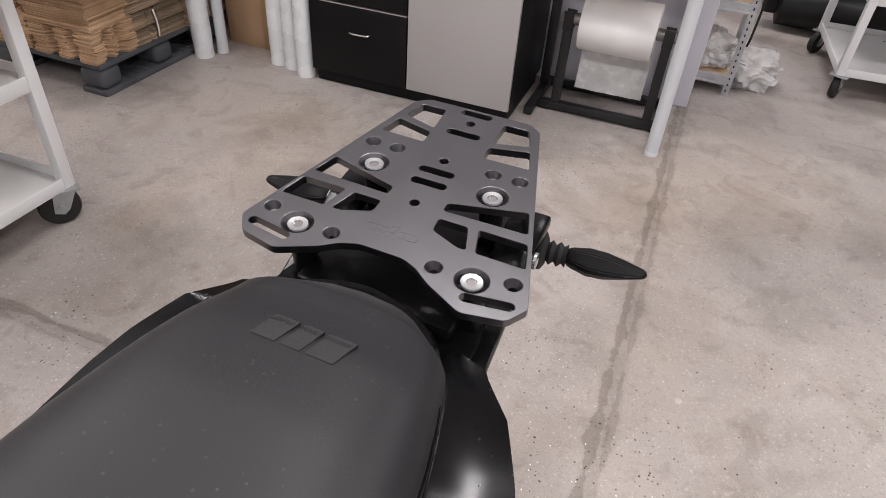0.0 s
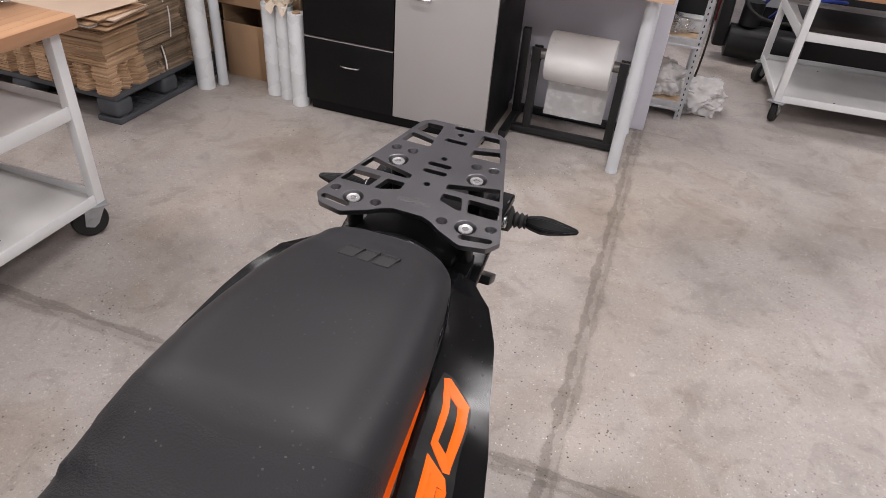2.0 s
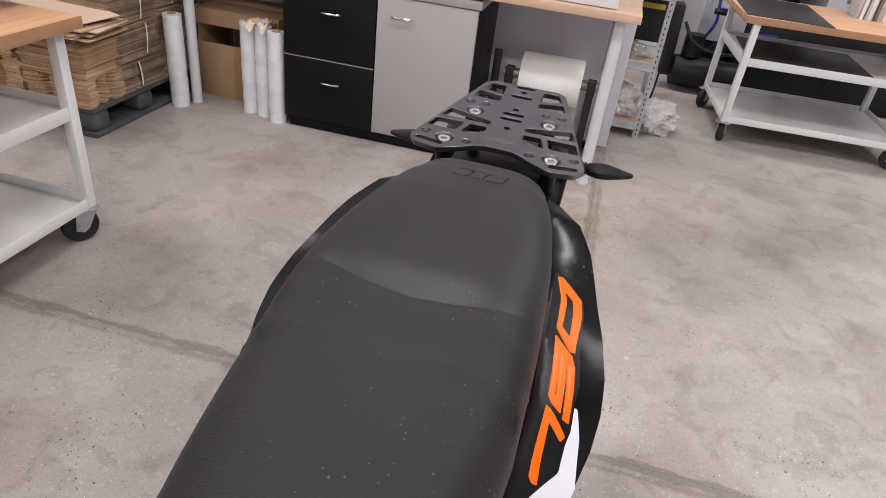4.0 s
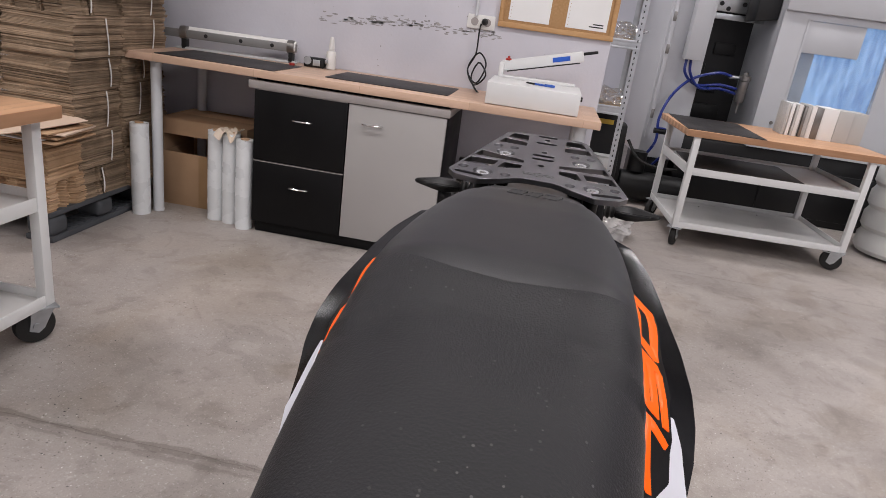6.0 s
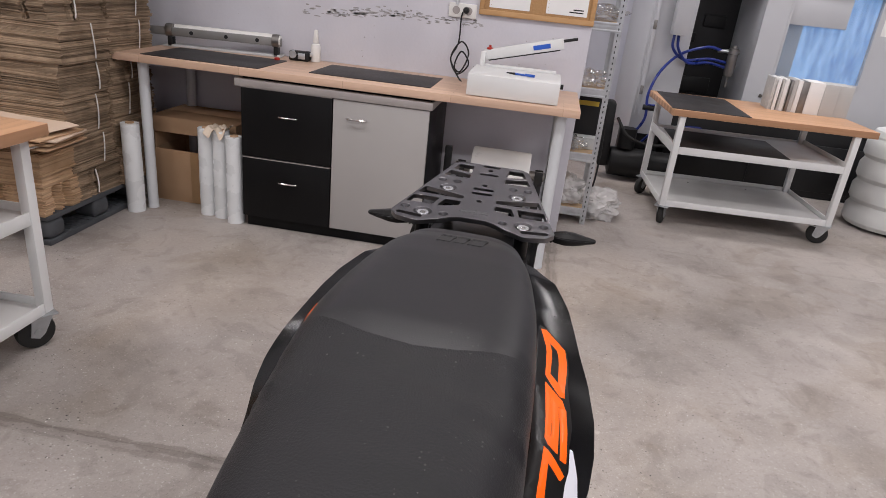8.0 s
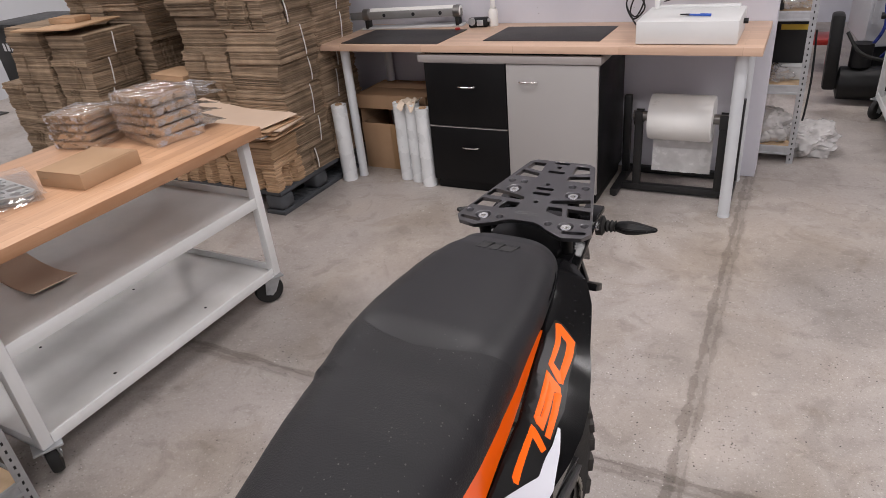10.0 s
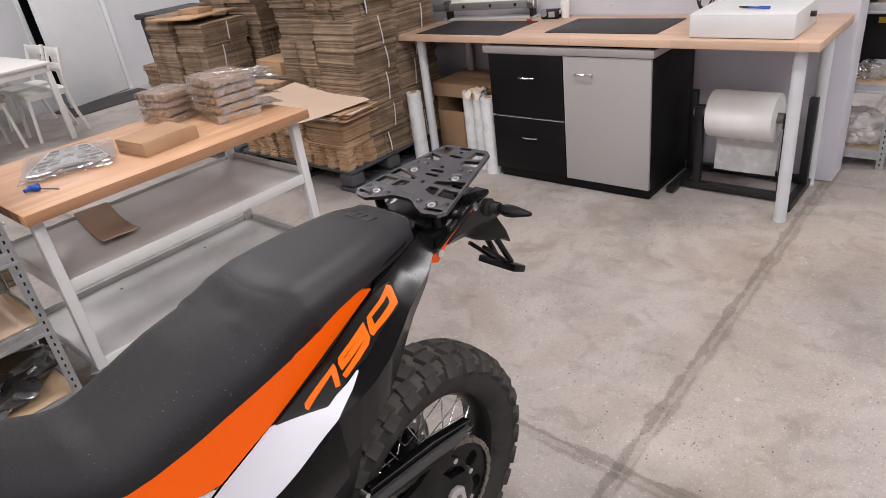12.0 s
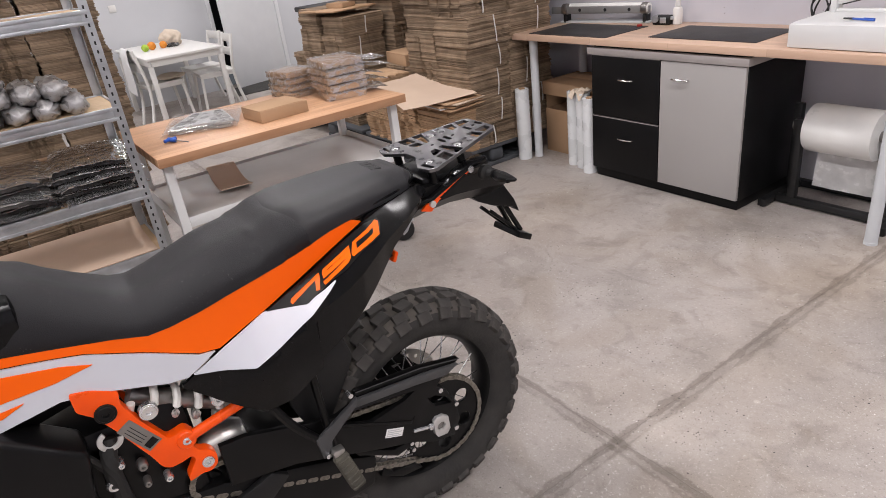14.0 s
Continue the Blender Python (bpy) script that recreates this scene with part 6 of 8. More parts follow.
PATCH_TOP = [(-0.689, 0.776), (-0.526, 0.857), (-0.443, 0.863), (-0.374, 0.893)]
PATCH_LOW = [(-0.689, 0.774), (-0.575, 0.756), (-0.374, 0.8915)]


def flank(ly, z, side=1):
    """How far the bodywork stands out; flat where the white panel lies."""
    if -0.689 < ly < -0.374:
        zt, zb = lerp(PATCH_TOP, ly), lerp(PATCH_LOW, ly)
        if zb < z < zt:
            f = (z - zb) / (zt - zb)
            return f * curved(ly, zt, side) + (1 - f) * curved(ly, zb, side)
    return curved(ly, z, side)


def curved(ly, z, side):
    """How far the bodywork stands out: upright under the seat, then a shelf out to a crest."""
    w, zo, cz, cw = lerp(SEAT_W, ly), lerp(ORANGE_LOW, ly), lerp(CREST_Z, ly), lerp(CREST_OUT, ly)
    if side < 0:
        w += lerp(OFFSIDE, ly)
        cw *= lerp([(-0.4, 0.72), (-0.3, 0.9), (-0.2, 1.0)], ly)
    else:
        cw *= 0.95
    if z >= zo:
        return w
    if z >= cz:
        return w + cw * ((zo - z) / (zo - cz)) ** lerp(SHELF, ly)
    belly = 0.016 * math.exp(-(((ly + 0.555) / 0.07) ** 2))
    d = (cz - z) / 0.09
    return w + cw + belly * (min(d, 1.0) * (2 - min(d, 1.0))) - min(0.28 * max(cz - 0.09 * (belly > 0.001) - z, 0.0), (cw + belly) * 0.7)


def seat_ring(ly, n=28):
    w, zt, zb = lerp(SEAT_W, ly), lerp(SEAT_TOP, ly), lerp(SEAT_EDGE, ly)
    zt = max(zt, zb + 0.02)
    crown = 0.006 if ly > -0.45 else 0.014
    out = []
    for k in range(n + 1):
        a = math.pi * k / n
        cx = math.cos(a)
        e = 0.42 if ly > -0.5 else 0.55
        x = w * math.copysign(abs(cx) ** e, cx)
        x *= 1 - 0.16 * max(0.0, math.sin(a)) ** 1.2
        x *= 1.025 if x > 0 else 1.02 + lerp(OFFSIDE, ly) / w
        z = zb + (zt - zb) * math.sin(a) ** (0.55 if ly > -0.5 else 0.75) + crown * (math.sin(a) ** 3 - 1) * 0.3
        out.append(Vector((x, ly, z)))
    inner = [Vector((-w * 0.93, ly, zb - 0.012)), Vector((w * 0.93, ly, zb - 0.012))]
    return out + inner


def seam(x):
    return -0.437 + 0.030 * (x / 0.11) ** 2


def seat_cut(u, front):
    """One ring of the rider's or the passenger's half; they meet along a curved seam."""
    out = []
    for k in range(31):
        b = seam(seat_ring(-0.437)[k].x)
        ly = -1.0 + u * (b + 1.0) if front else b + u * (-0.125 - b)
        p = seat_ring(ly)[k]
        dip = 0.0012 * max(0.0, 1 - abs(ly - b) / 0.006)
        out.append(Vector((p.x, p.y, p.z - dip)))
    return out


def seat_half(front):
    n = 64 if front else 36
    rings = [seat_cut(i / n, front) for i in range(n + 1)]
    if not front:
        base = seat_ring(-0.125)
        # a flat chamfer all round the tail, then a short upright edge
        for back, shrink, drop in ((0.014, 0.99, 0.0), (0.018, 0.985, 0.03), (0.034, 0.945, 0.24), (0.050, 0.90, 0.46), (0.0525, 0.885, 0.54), (0.054, 0.87, 0.75), (0.051, 0.82, 0.98)):
            rings.append([Vector((p.x * shrink * (1 - 0.25 * (back / 0.05) ** 2 * (p.x / 0.11) ** 2), -0.125 + back * (1 - 0.75 * (abs(p.x) / 0.11) ** 2.2), p.z + (0.985 - p.z) * drop)) for p in base])
    return loft(fresh(), rings)


seat = part("seat", seat_half(False), M["seat_smooth"], BIKE, "smooth dark grey passenger seat", 34)
part("rider_seat", seat_half(True), M["seat"], BIKE, "grained black rider seat", 60)


def on_flank(pts2, lift, side=1, deep=0.006, step=0.012, bevel=0.0):
    """A panel cut to an outline in the side view, laid on the bodywork."""
    bm = fresh()
    f = bm.faces.new([bm.verts.new((0, y, z)) for y, z in pts2])
    lo_y, hi_y = min(p[0] for p in pts2), max(p[0] for p in pts2)
    lo_z, hi_z = min(p[1] for p in pts2), max(p[1] for p in pts2)
    bmesh.ops.triangulate(bm, faces=[f])
    y = lo_y + step
    while y < hi_y:
        bmesh.ops.bisect_plane(bm, geom=bm.verts[:] + bm.edges[:] + bm.faces[:], plane_co=(0, y, 0), plane_no=(0, 1, 0))
        y += step
    z = lo_z + step
    while z < hi_z:
        bmesh.ops.bisect_plane(bm, geom=bm.verts[:] + bm.edges[:] + bm.faces[:], plane_co=(0, 0, z), plane_no=(0, 0, 1))
        z += step
    bmesh.ops.remove_doubles(bm, verts=bm.verts[:], dist=0.0003)
    for v in bm.verts:
        v.co.x = side * (flank(v.co.y, v.co.z, side) + lift)
    bmesh.ops.recalc_face_normals(bm, faces=bm.faces[:])
    made = bmesh.ops.extrude_face_region(bm, geom=bm.faces[:])
    for v in (g for g in made["geom"] if isinstance(g, bmesh.types.BMVert)):
        v.co.x -= side * deep
    bmesh.ops.recalc_face_normals(bm, faces=bm.faces[:])
    return bm


TAIL_TOP = [(-0.715, 0.758), (-0.637, 0.800), (-0.556, 0.839), (-0.501, 0.863), (-0.444, 0.889), (-0.385, 0.916), (-0.325, 0.942), (-0.264, 0.968), (-0.25, 0.982), (-0.19, 0.991), (-0.12, 0.999), (-0.085, 0.997)]
TAIL_LOW = [(-0.715, 0.750), (-0.62, 0.660), (-0.577, 0.628), (-0.517, 0.645), (-0.445, 0.702), (-0.342, 0.782), (-0.293, 0.826), (-0.235, 0.885), (-0.219, 0.908), (-0.132, 0.968), (-0.085, 0.985)]


def strip_panel(side, top, low, lift, deep, n):
    """A panel between two lines in the side view, with a sharp edge along the crest."""
    bm = fresh()
    rows = []
    y0, y1 = top[0][0], top[-1][0]
    for i in range(n + 1):
        ly = y0 + (y1 - y0) * i / n
        zt, zb = lerp(top, ly), lerp(low, ly)
        zo = min(max(lerp(ORANGE_LOW, ly), zb + 0.0006), zt - 0.0003)
        cz = min(max(lerp(CREST_Z, ly), zb + 0.0003), zo - 0.0003)
        zs = [zt, zo] + [zo + (cz - zo) * k / 4 for k in (1, 2, 3, 4)] + [cz + (zb - cz) * k / 6 for k in range(1, 7)]
        rows.append([bm.verts.new((side * (flank(ly, z, side) + lift), ly, z)) for z in zs])
    for a, c in zip(rows, rows[1:]):
        for k in range(len(a) - 1):
            bm.faces.new((a[k], c[k], c[k + 1], a[k + 1]))
    bmesh.ops.recalc_face_normals(bm, faces=bm.faces[:])
    made = bmesh.ops.extrude_face_region(bm, geom=bm.faces[:])
    for v in (g for g in made["geom"] if isinstance(g, bmesh.types.BMVert)):
        v.co.x -= side * deep
    bmesh.ops.recalc_face_normals(bm, faces=bm.faces[:])
    return bm


ORANGE = [(-0.98, 0.952), (-0.891, 0.934), (-0.802, 0.914), (-0.743, 0.897), (-0.702, 0.900), (-0.644, 0.911), (-0.582, 0.927), (-0.519, 0.942), (-0.428, 0.960), (-0.345, 0.982), (-0.318, 0.988), (-0.298, 0.989), (-0.264, 0.972), (-0.325, 0.947), (-0.385, 0.921), (-0.444, 0.894), (-0.501, 0.868), (-0.556, 0.844), (-0.626, 0.811), (-0.666, 0.815), (-0.767, 0.862), (-0.856, 0.899), (-0.942, 0.920), (-0.99, 0.930)]
WHITE = [(-0.637, 0.809), (-0.666, 0.812), (-0.767, 0.859), (-0.856, 0.896), (-0.942, 0.917), (-0.99, 0.927), (-1.10, 0.94), (-1.14, 0.80), (-1.03, 0.808), (-0.978, 0.815), (-0.920, 0.822), (-0.836, 0.805), (-0.739, 0.774), (-0.700, 0.772)]
ACCENT = [(-1.10, 0.930), (-0.987, 0.913), (-0.896, 0.891), (-0.849, 0.874), (-0.914, 0.864), (-1.005, 0.865), (-1.13, 0.878)]
ACCENT_LOW = [(-1.12, 0.850), (-1.005, 0.848), (-0.972, 0.849), (-1.01, 0.835), (-1.13, 0.830)]
for side in (1, -1):
    part("side_fairing", on_flank(WHITE, 0.004, side), M["white_plastic"], BIKE, "white side fairing")
    part("side_panel", on_flank(ORANGE, 0.001, side), M["orange"], BIKE, "orange side panel under the seat")
    part("tail_fairing", strip_panel(side, TAIL_TOP, TAIL_LOW, 0.004, 0.010, 90), M["gloss_black"], BIKE, "glossy black tail fairing", 20)
    part("fairing_patch", strip_panel(side, PATCH_TOP, PATCH_LOW, 0.0056, 0.004, 60), M["white_plastic"], BIKE, "white panel on the tail fairing")
    part("stripe", on_flank(ACCENT, 0.0065, side, 0.004), M["orange"], BIKE, "orange stripe on white")
    part("stripe", on_flank(ACCENT_LOW, 0.0065, side, 0.004), M["orange"], BIKE, "orange stripe on white")

# raised inlay that carries the numerals
INLAY = [(-0.229, 0.972), (-0.229, 0.9645), (-0.247, 0.947), (-0.289, 0.9312), (-0.348, 0.9036), (-0.379, 0.8937), (-0.412, 0.8786), (-0.443, 0.8616), (-0.520, 0.8575), (-0.505, 0.864), (-0.444, 0.8905), (-0.385, 0.9175), (-0.325, 0.9435), (-0.264, 0.9675)]
for side in (1, -1):
    part("number_inlay", on_flank(soften(INLAY, 0.003, 2), 0.0060, side, 0.005, 0.008), M["satin_black"], BIKE, "glossy black raised inlay")
# big numerals on the tail fairing: strokes in the side view
SEVEN = [[(-0.4663, 0.8719), (-0.3962, 0.9071), (-0.397, 0.9041), (-0.4085, 0.8971), (-0.4687, 0.8639), (-0.4701, 0.8667)], [(-0.397, 0.9041), (-0.4099, 0.8823), (-0.417, 0.881), (-0.4085, 0.8971)]]
NINE = [[(-0.3847, 0.9113), (-0.314, 0.9394), (-0.3276, 0.9302), (-0.3793, 0.9099)], [(-0.314, 0.9394), (-0.3232, 0.9223), (-0.3328, 0.9161), (-0.3346, 0.9216), (-0.3276, 0.9302)], [(-0.3795, 0.9082), (-0.3286, 0.9295), (-0.3346, 0.9216), (-0.3932, 0.8983)], [(-0.3847, 0.9113), (-0.3793, 0.9099), (-0.3795, 0.9082), (-0.3932, 0.8983), (-0.3906, 0.9059)], [(-0.3969, 0.8934), (-0.3351, 0.9202), (-0.3328, 0.9161), (-0.3967, 0.8892)]]
ZERO = [[(-0.2366, 0.97), (-0.2495, 0.9604), (-0.2976, 0.9424), (-0.3038, 0.9433)], [(-0.3038, 0.9433), (-0.2976, 0.9424), (-0.3036, 0.9328), (-0.3173, 0.9231), (-0.3193, 0.9254)], [(-0.2366, 0.97), (-0.232, 0.9674), (-0.2462, 0.9495), (-0.2555, 0.9522), (-0.2495, 0.9604)], [(-0.2462, 0.9495), (-0.2561, 0.9462), (-0.3173, 0.9231), (-0.3036, 0.9328), (-0.2555, 0.9522)]]
for side in (1, -1):
    for name, strokes in (("number_seven", SEVEN), ("number_nine", NINE), ("number_zero", ZERO)):
        for k, pts in enumerate(strokes):
            part(name, on_flank(pts, 0.0074 + 0.0002 * k, side, 0.003, 0.006), M["orange"], BIKE, "orange printed numeral")

# core under the seat and fairings
bm = fresh()
rings = []
for ly in [-1.2, -1.0, -0.9, -0.8, -0.7, -0.62, -0.52, -0.42, -0.3, -0.2, -0.1, -0.04]:
    w, zt = lerp(SEAT_W, ly) - 0.035, lerp(SEAT_EDGE, ly) - 0.008
    zb = lerp([(-1.2, 0.72), (-0.8, 0.80), (-0.62, 0.76), (-0.45, 0.78), (-0.2, 0.88), (-0.04, 0.94)], ly)
    rings.append([Vector((w, ly, zt)), Vector((w * 1.05, ly, (zt + zb) / 2)), Vector((w * 0.8, ly, zb)), Vector((-w * 0.8, ly, zb)), Vector((-w * 1.05, ly, (zt + zb) / 2)), Vector((-w, ly, zt))])
part("subframe_cover", loft(bm, rings), M["satin_black"], BIKE, "black inner bodywork")

# tank front end, only its rear is in view
bm = fresh()
rings = []
for ly, w, zt, zb in ((-0.905, 0.06, 1.02, 0.93), (-0.93, 0.105, 1.052, 0.93), (-1.0, 0.125, 1.072, 0.92), (-1.08, 0.14, 1.085, 0.88), (-1.16, 0.15, 1.09, 0.85), (-1.2, 0.13, 1.08, 0.86), (-1.21, 0.06, 1.04, 0.9)):
    rings.append([Vector((w * math.copysign(abs(math.cos(a)) ** 0.6, math.cos(a)), ly, (zt + zb) / 2 + (zt - zb) / 2 * math.copysign(abs(math.sin(a)) ** 0.7, math.sin(a)))) for a in (2 * math.pi * k / 24 for k in range(24))])
part("tank_cover", loft(bm, rings), M["gloss_black"], BIKE, "glossy black tank end")

# luggage plate
PLATE = part("luggage_plate", fresh(), M["rack_coat"], BIKE, "black anodised luggage plate with cut-outs")
PLATE.matrix_local = pose(0, 0.050, 1.0555, 8.5, 0, 0) @ Matrix.Diagonal((1.05, 0.957, 1, 1))


def slot(cx, cy, w, h):
    return rounded(w, h, h / 2 - 0.0002, 5, cx, cy)


HALF = [(0.020, -0.053), (0.034, -0.059), (0.048, -0.070), (0.080, -0.087), (0.114, -0.080), (0.1255, -0.062), (0.066, 0.166), (0.053, 0.176)]
outline = soften([(x, y) for x, y in HALF] + [(-x, y) for x, y in reversed(HALF)], 0.0035, 3)
cuts, cones = [], []
for s_ in (1, -1):
    for quad in ([(0.026, 0.027), (0.093, 0.045), (0.1005, 0.018), (0.026, 0.016)], [(0.027, 0.005), (0.053, 0.005), (0.061, -0.022), (0.054, -0.022), (0.028, -0.011)], [(0.062, 0.006), (0.104, 0.006), (0.111, -0.022), (0.069, -0.022)], [(0.031, 0.164), (0.056, 0.164), (0.064, 0.139), (0.030, 0.129)], [(0.030, 0.121), (0.067, 0.130), (0.0745, 0.104), (0.030, 0.103)]):
        cuts.append(soften([(s_ * x, y - 0.052) for x, y in quad], 0.0032, 3))
    a = s_ * radians(-9)
    cuts.append([(s_ * 0.0955 + x * math.cos(a * -1) - y * math.sin(a * -1), -0.068 - 0.052 + x * math.sin(a * -1) + y * math.cos(a * -1)) for x, y in slot(0, 0, 0.042, 0.009)])
    for x, y in ((0.0475, 0.0825), (0.0725, 0.0825), (0.0455, -0.051), (0.1075, -0.042)):
        cones.append((s_ * x, y - 0.052, 0.0074, 0.0040))
    for x, y in ((0.0575, 0.0525), (0.0775, -0.0515)):
        cones.append((s_ * x, y - 0.052, 0.0142, 0.0098))
for y, w in ((0.064, 0.034), (0.0455, 0.034), (0.131, 0.034), (0.1685, 0.032)):
    cuts.append(slot(0, y - 0.052, w, 0.009))
for y in (0.015, 0.082, 0.151):
    cones.append((0, y - 0.052, 0.0045, 0.0044))

outline = [(x, y - 0.052) for x, y in outline]


bm = pierced_plate(outline, cuts, cones, 0.008, 0.0017)
bm.to_mesh(PLATE.data)
bm.free()
PLATE.data.shade_smooth()
PLATE.data.set_sharp_from_angle(angle=radians(15))
for s_ in (1, -1):
    for x, y in ((0.0575, 0.0525), (0.0775, -0.0515)):
        c = (s_ * x, y - 0.052, 0)
        part("plate_bolt", lathe(fresh(), [(0.0045, -0.0045), (0.0045, -0.0020), (0.0088, -0.0016), (0.0093, -0.0030), (0.006, -0.010), (0.006, -0.05)], c, n=24), M["bolt"], PLATE, "zinc countersunk hex bolt")
        part("bolt_socket", rod(fresh(), (c[0], c[1], -0.006), (c[0], c[1], -0.0043), 0.0046, 6), M["iron"], PLATE)
        part("spacer", rod(fresh(), (c[0], c[1], -0.055), (c[0], c[1], -0.0085), 0.011, 18), M["satin_black"], PLATE)
# maker's mark on the plate as plain shapes
M["etched"] = material("etched_mark", (0.13, 0.13, 0.132), None, rough=0.5, bump=0.0)
for lo, hi in (((-0.0245, -0.0845), (-0.004, -0.0765)), ((0.004, -0.0845), (0.0225, -0.0765)), ((-0.005, -0.0885), (0.005, -0.0725))):
    o = rounded(hi[0] - lo[0], hi[1] - lo[1], 0.0038, 5, (lo[0] + hi[0]) / 2, (lo[1] + hi[1]) / 2)
    i = rounded(hi[0] - lo[0] - 0.0012, hi[1] - lo[1] - 0.0012, 0.0032, 5, (lo[0] + hi[0]) / 2, (lo[1] + hi[1]) / 2)
    part("maker_mark", pierced_plate([(x, y) for x, y in o], [i], [], 0.0003, 0), M["etched"], PLATE).matrix_local = pose(0, 0, 0.0003)
for k in range(9):
    x = -0.0225 + 0.0052 * k
    if abs(x) > 0.005:
        part("maker_mark", box(fresh(), (x, -0.0822, 0.0), (x + 0.0032, -0.0790, 0.0003), 0), M["etched"], PLATE)
part("maker_mark", prism(fresh(), [(-0.001, -0.087), (0.003, -0.0795), (0.0005, -0.0800), (0.003, -0.0735), (-0.0025, -0.0812), (0.0002, -0.0808)], "xy", 0, 0.0004), M["etched"], PLATE)

# embossed maker's mark on the seat as plain slanted blocks
M["emboss"] = material("embossed_vinyl", (0.017, 0.0165, 0.017), None, rough=0.6, bump=0.1, fine=500)
for k, (x, w) in enumerate(((-0.032, 0.020), (-0.008, 0.016), (0.012, 0.022))):
    y = -0.165
    z = lerp(SEAT_TOP, y) + 0.0005
    pts = [(x, y - 0.013), (x + w, y - 0.013), (x + w + 0.006, y + 0.010), (x + 0.006, y + 0.010)]
    part("seat_mark", prism(fresh(), pts, "xy", z - 0.004, z + 0.0006, 0.0004, 1), M["emboss"], seat, "embossed slanted block")
    part("seat_mark", prism(fresh(), [(x + 0.004, y + 0.004), (x + w + 0.002, y + 0.004), (x + w + 0.004, y + 0.0075), (x + 0.006, y + 0.0075)], "xy", z - 0.004, z + 0.0010, 0.0003, 1), M["seat"], seat)

# piping round the seat's tail
bm = fresh()
pipe(bm, [(0.118, -0.30, 0.993), (0.108, -0.20, 1.001), (0.088, -0.13, 1.006), (0.058, -0.088, 1.008), (0.0, -0.070, 1.010), (-0.058, -0.088, 1.008), (-0.093, -0.13, 1.006), (-0.119, -0.20, 1.001), (-0.134, -0.30, 0.993)], 0.006, 8, 8)
part("seat_rim", bm, M["gloss_black"], BIKE, "glossy black rim round the seat's tail")

# tail: carrier, rails, mudguard, number plate holder
bm = fresh()
loft(bm, [[Vector((x * w, ly, z)) for x, z in ((1, zt), (0.9, zt - (zt - zb) * 0.6), (0.5, zb), (-0.5, zb), (-0.9, zt - (zt - zb) * 0.6), (-1, zt))] for ly, w, zt, zb in ((-0.10, 0.098, 0.988, 0.90), (-0.05, 0.096, 0.985, 0.905), (0.02, 0.085, 0.980, 0.905), (0.09, 0.075, 0.972, 0.895), (0.15, 0.066, 0.958, 0.885), (0.195, 0.055, 0.935, 0.885), (0.212, 0.040, 0.915, 0.892))])
part("tail_cover", bm, M["satin_black"], BIKE, "black tail mudguard")
part("carrier", box(fresh(), (-0.075, -0.07, 0.982), (0.075, 0.13, 1.0), 0.006), M["satin_black"], BIKE)
for s_ in (1, -1):
    rail = part("tail_rail", prism(fresh(), [(-0.098, 0.934), (-0.068, 0.957), (0.047, 1.008), (0.058, 0.996), (-0.045, 0.947), (-0.070, 0.925)], "yz", s_ * 0.094, s_ * 0.103, 0.002), M["orange_frame"], BIKE, "orange painted tail rail")
    part("rail_inset", prism(fresh(), [(-0.045, 0.953), (0.035, 0.992), (0.040, 0.988), (-0.035, 0.951)], "yz", s_ * 0.1015, s_ * 0.1035), M["satin_black"], rail)
    part("rail_cover", prism(fresh(), [(-0.13, 0.962), (-0.068, 0.963), (0.045, 1.0125), (0.10, 1.020), (0.10, 1.008), (0.05, 1.0), (-0.066, 0.952), (-0.13, 0.95)], "yz", s_ * 0.070, s_ * 0.108, 0.003), M["gloss_black"], BIKE, "black tail cover strip")
    for q in ((s_ * 0.111, -0.068, 0.946), (s_ * 0.111, 0.050, 1.000)):
        part("rail_bolt", rod(fresh(), q, (q[0] - s_ * 0.010, q[1], q[2]), 0.0085, 14), M["bolt"], rail)
    # turn signal
    ind = part("turn_signal", lathe(fresh(), [(0.006, 0.0), (0.020, 0.004), (0.020, 0.016), (0.013, 0.020)], (0, 0, 0), "x", 18), M["rubber"], BIKE, "smoked black turn signal on a rubber stalk")
    ind.matrix_local = Matrix.Translation((s_ * 0.090, 0.098 if s_ > 0 else 0.082, 0.976)) @ pose(0, 0, 0, 0, -1, 5 if s_ > 0 else 184)
    part("stalk", lathe(fresh(), [(0.013, 0.018), (0.009, 0.020), (0.013, 0.024), (0.009, 0.028), (0.013, 0.032), (0.009, 0.036), (0.012, 0.040)], axis="x", n=16), M["rubber"], ind)
    bm = fresh()
    rings = []
    for d, ry_, rz_ in ((0.040, 0.0085, 0.0085), (0.046, 0.012, 0.0105), (0.062, 0.0185, 0.0125), (0.078, 0.0185, 0.0115), (0.098, 0.0135, 0.0075), (0.116, 0.0065, 0.0042), (0.119, 0.003, 0.002)):
        rings.append([Vector((d, ry_ * u, rz_ * v)) for u, v in ((1.0, 0.05), (0.92, 0.32), (0.30, 1.0), (-0.25, 1.0), (-0.92, 0.35), (-1.0, 0.0), (-0.70, -0.75), (0.0, -1.0), (0.72, -0.72))])
    bmesh.ops.bevel(loft(bm, rings), geom=[e for e in bm.edges if len(e.link_faces) == 2 and e.calc_face_angle() > 0.45], offset=0.0012, segments=2, affect="EDGES")
    part("lens", bm, M["satin_black"], ind, "smoked lens", 22)
holder = part("plate_holder", prism(fresh(), [(0.085, 0.90), (0.185, 0.925), (0.235, 0.845), (0.252, 0.80), (0.228, 0.822), (0.165, 0.845), (0.115, 0.872)], "yz", -0.036, 0.036, 0.006), M["satin_black"], BIKE, "black number plate holder")
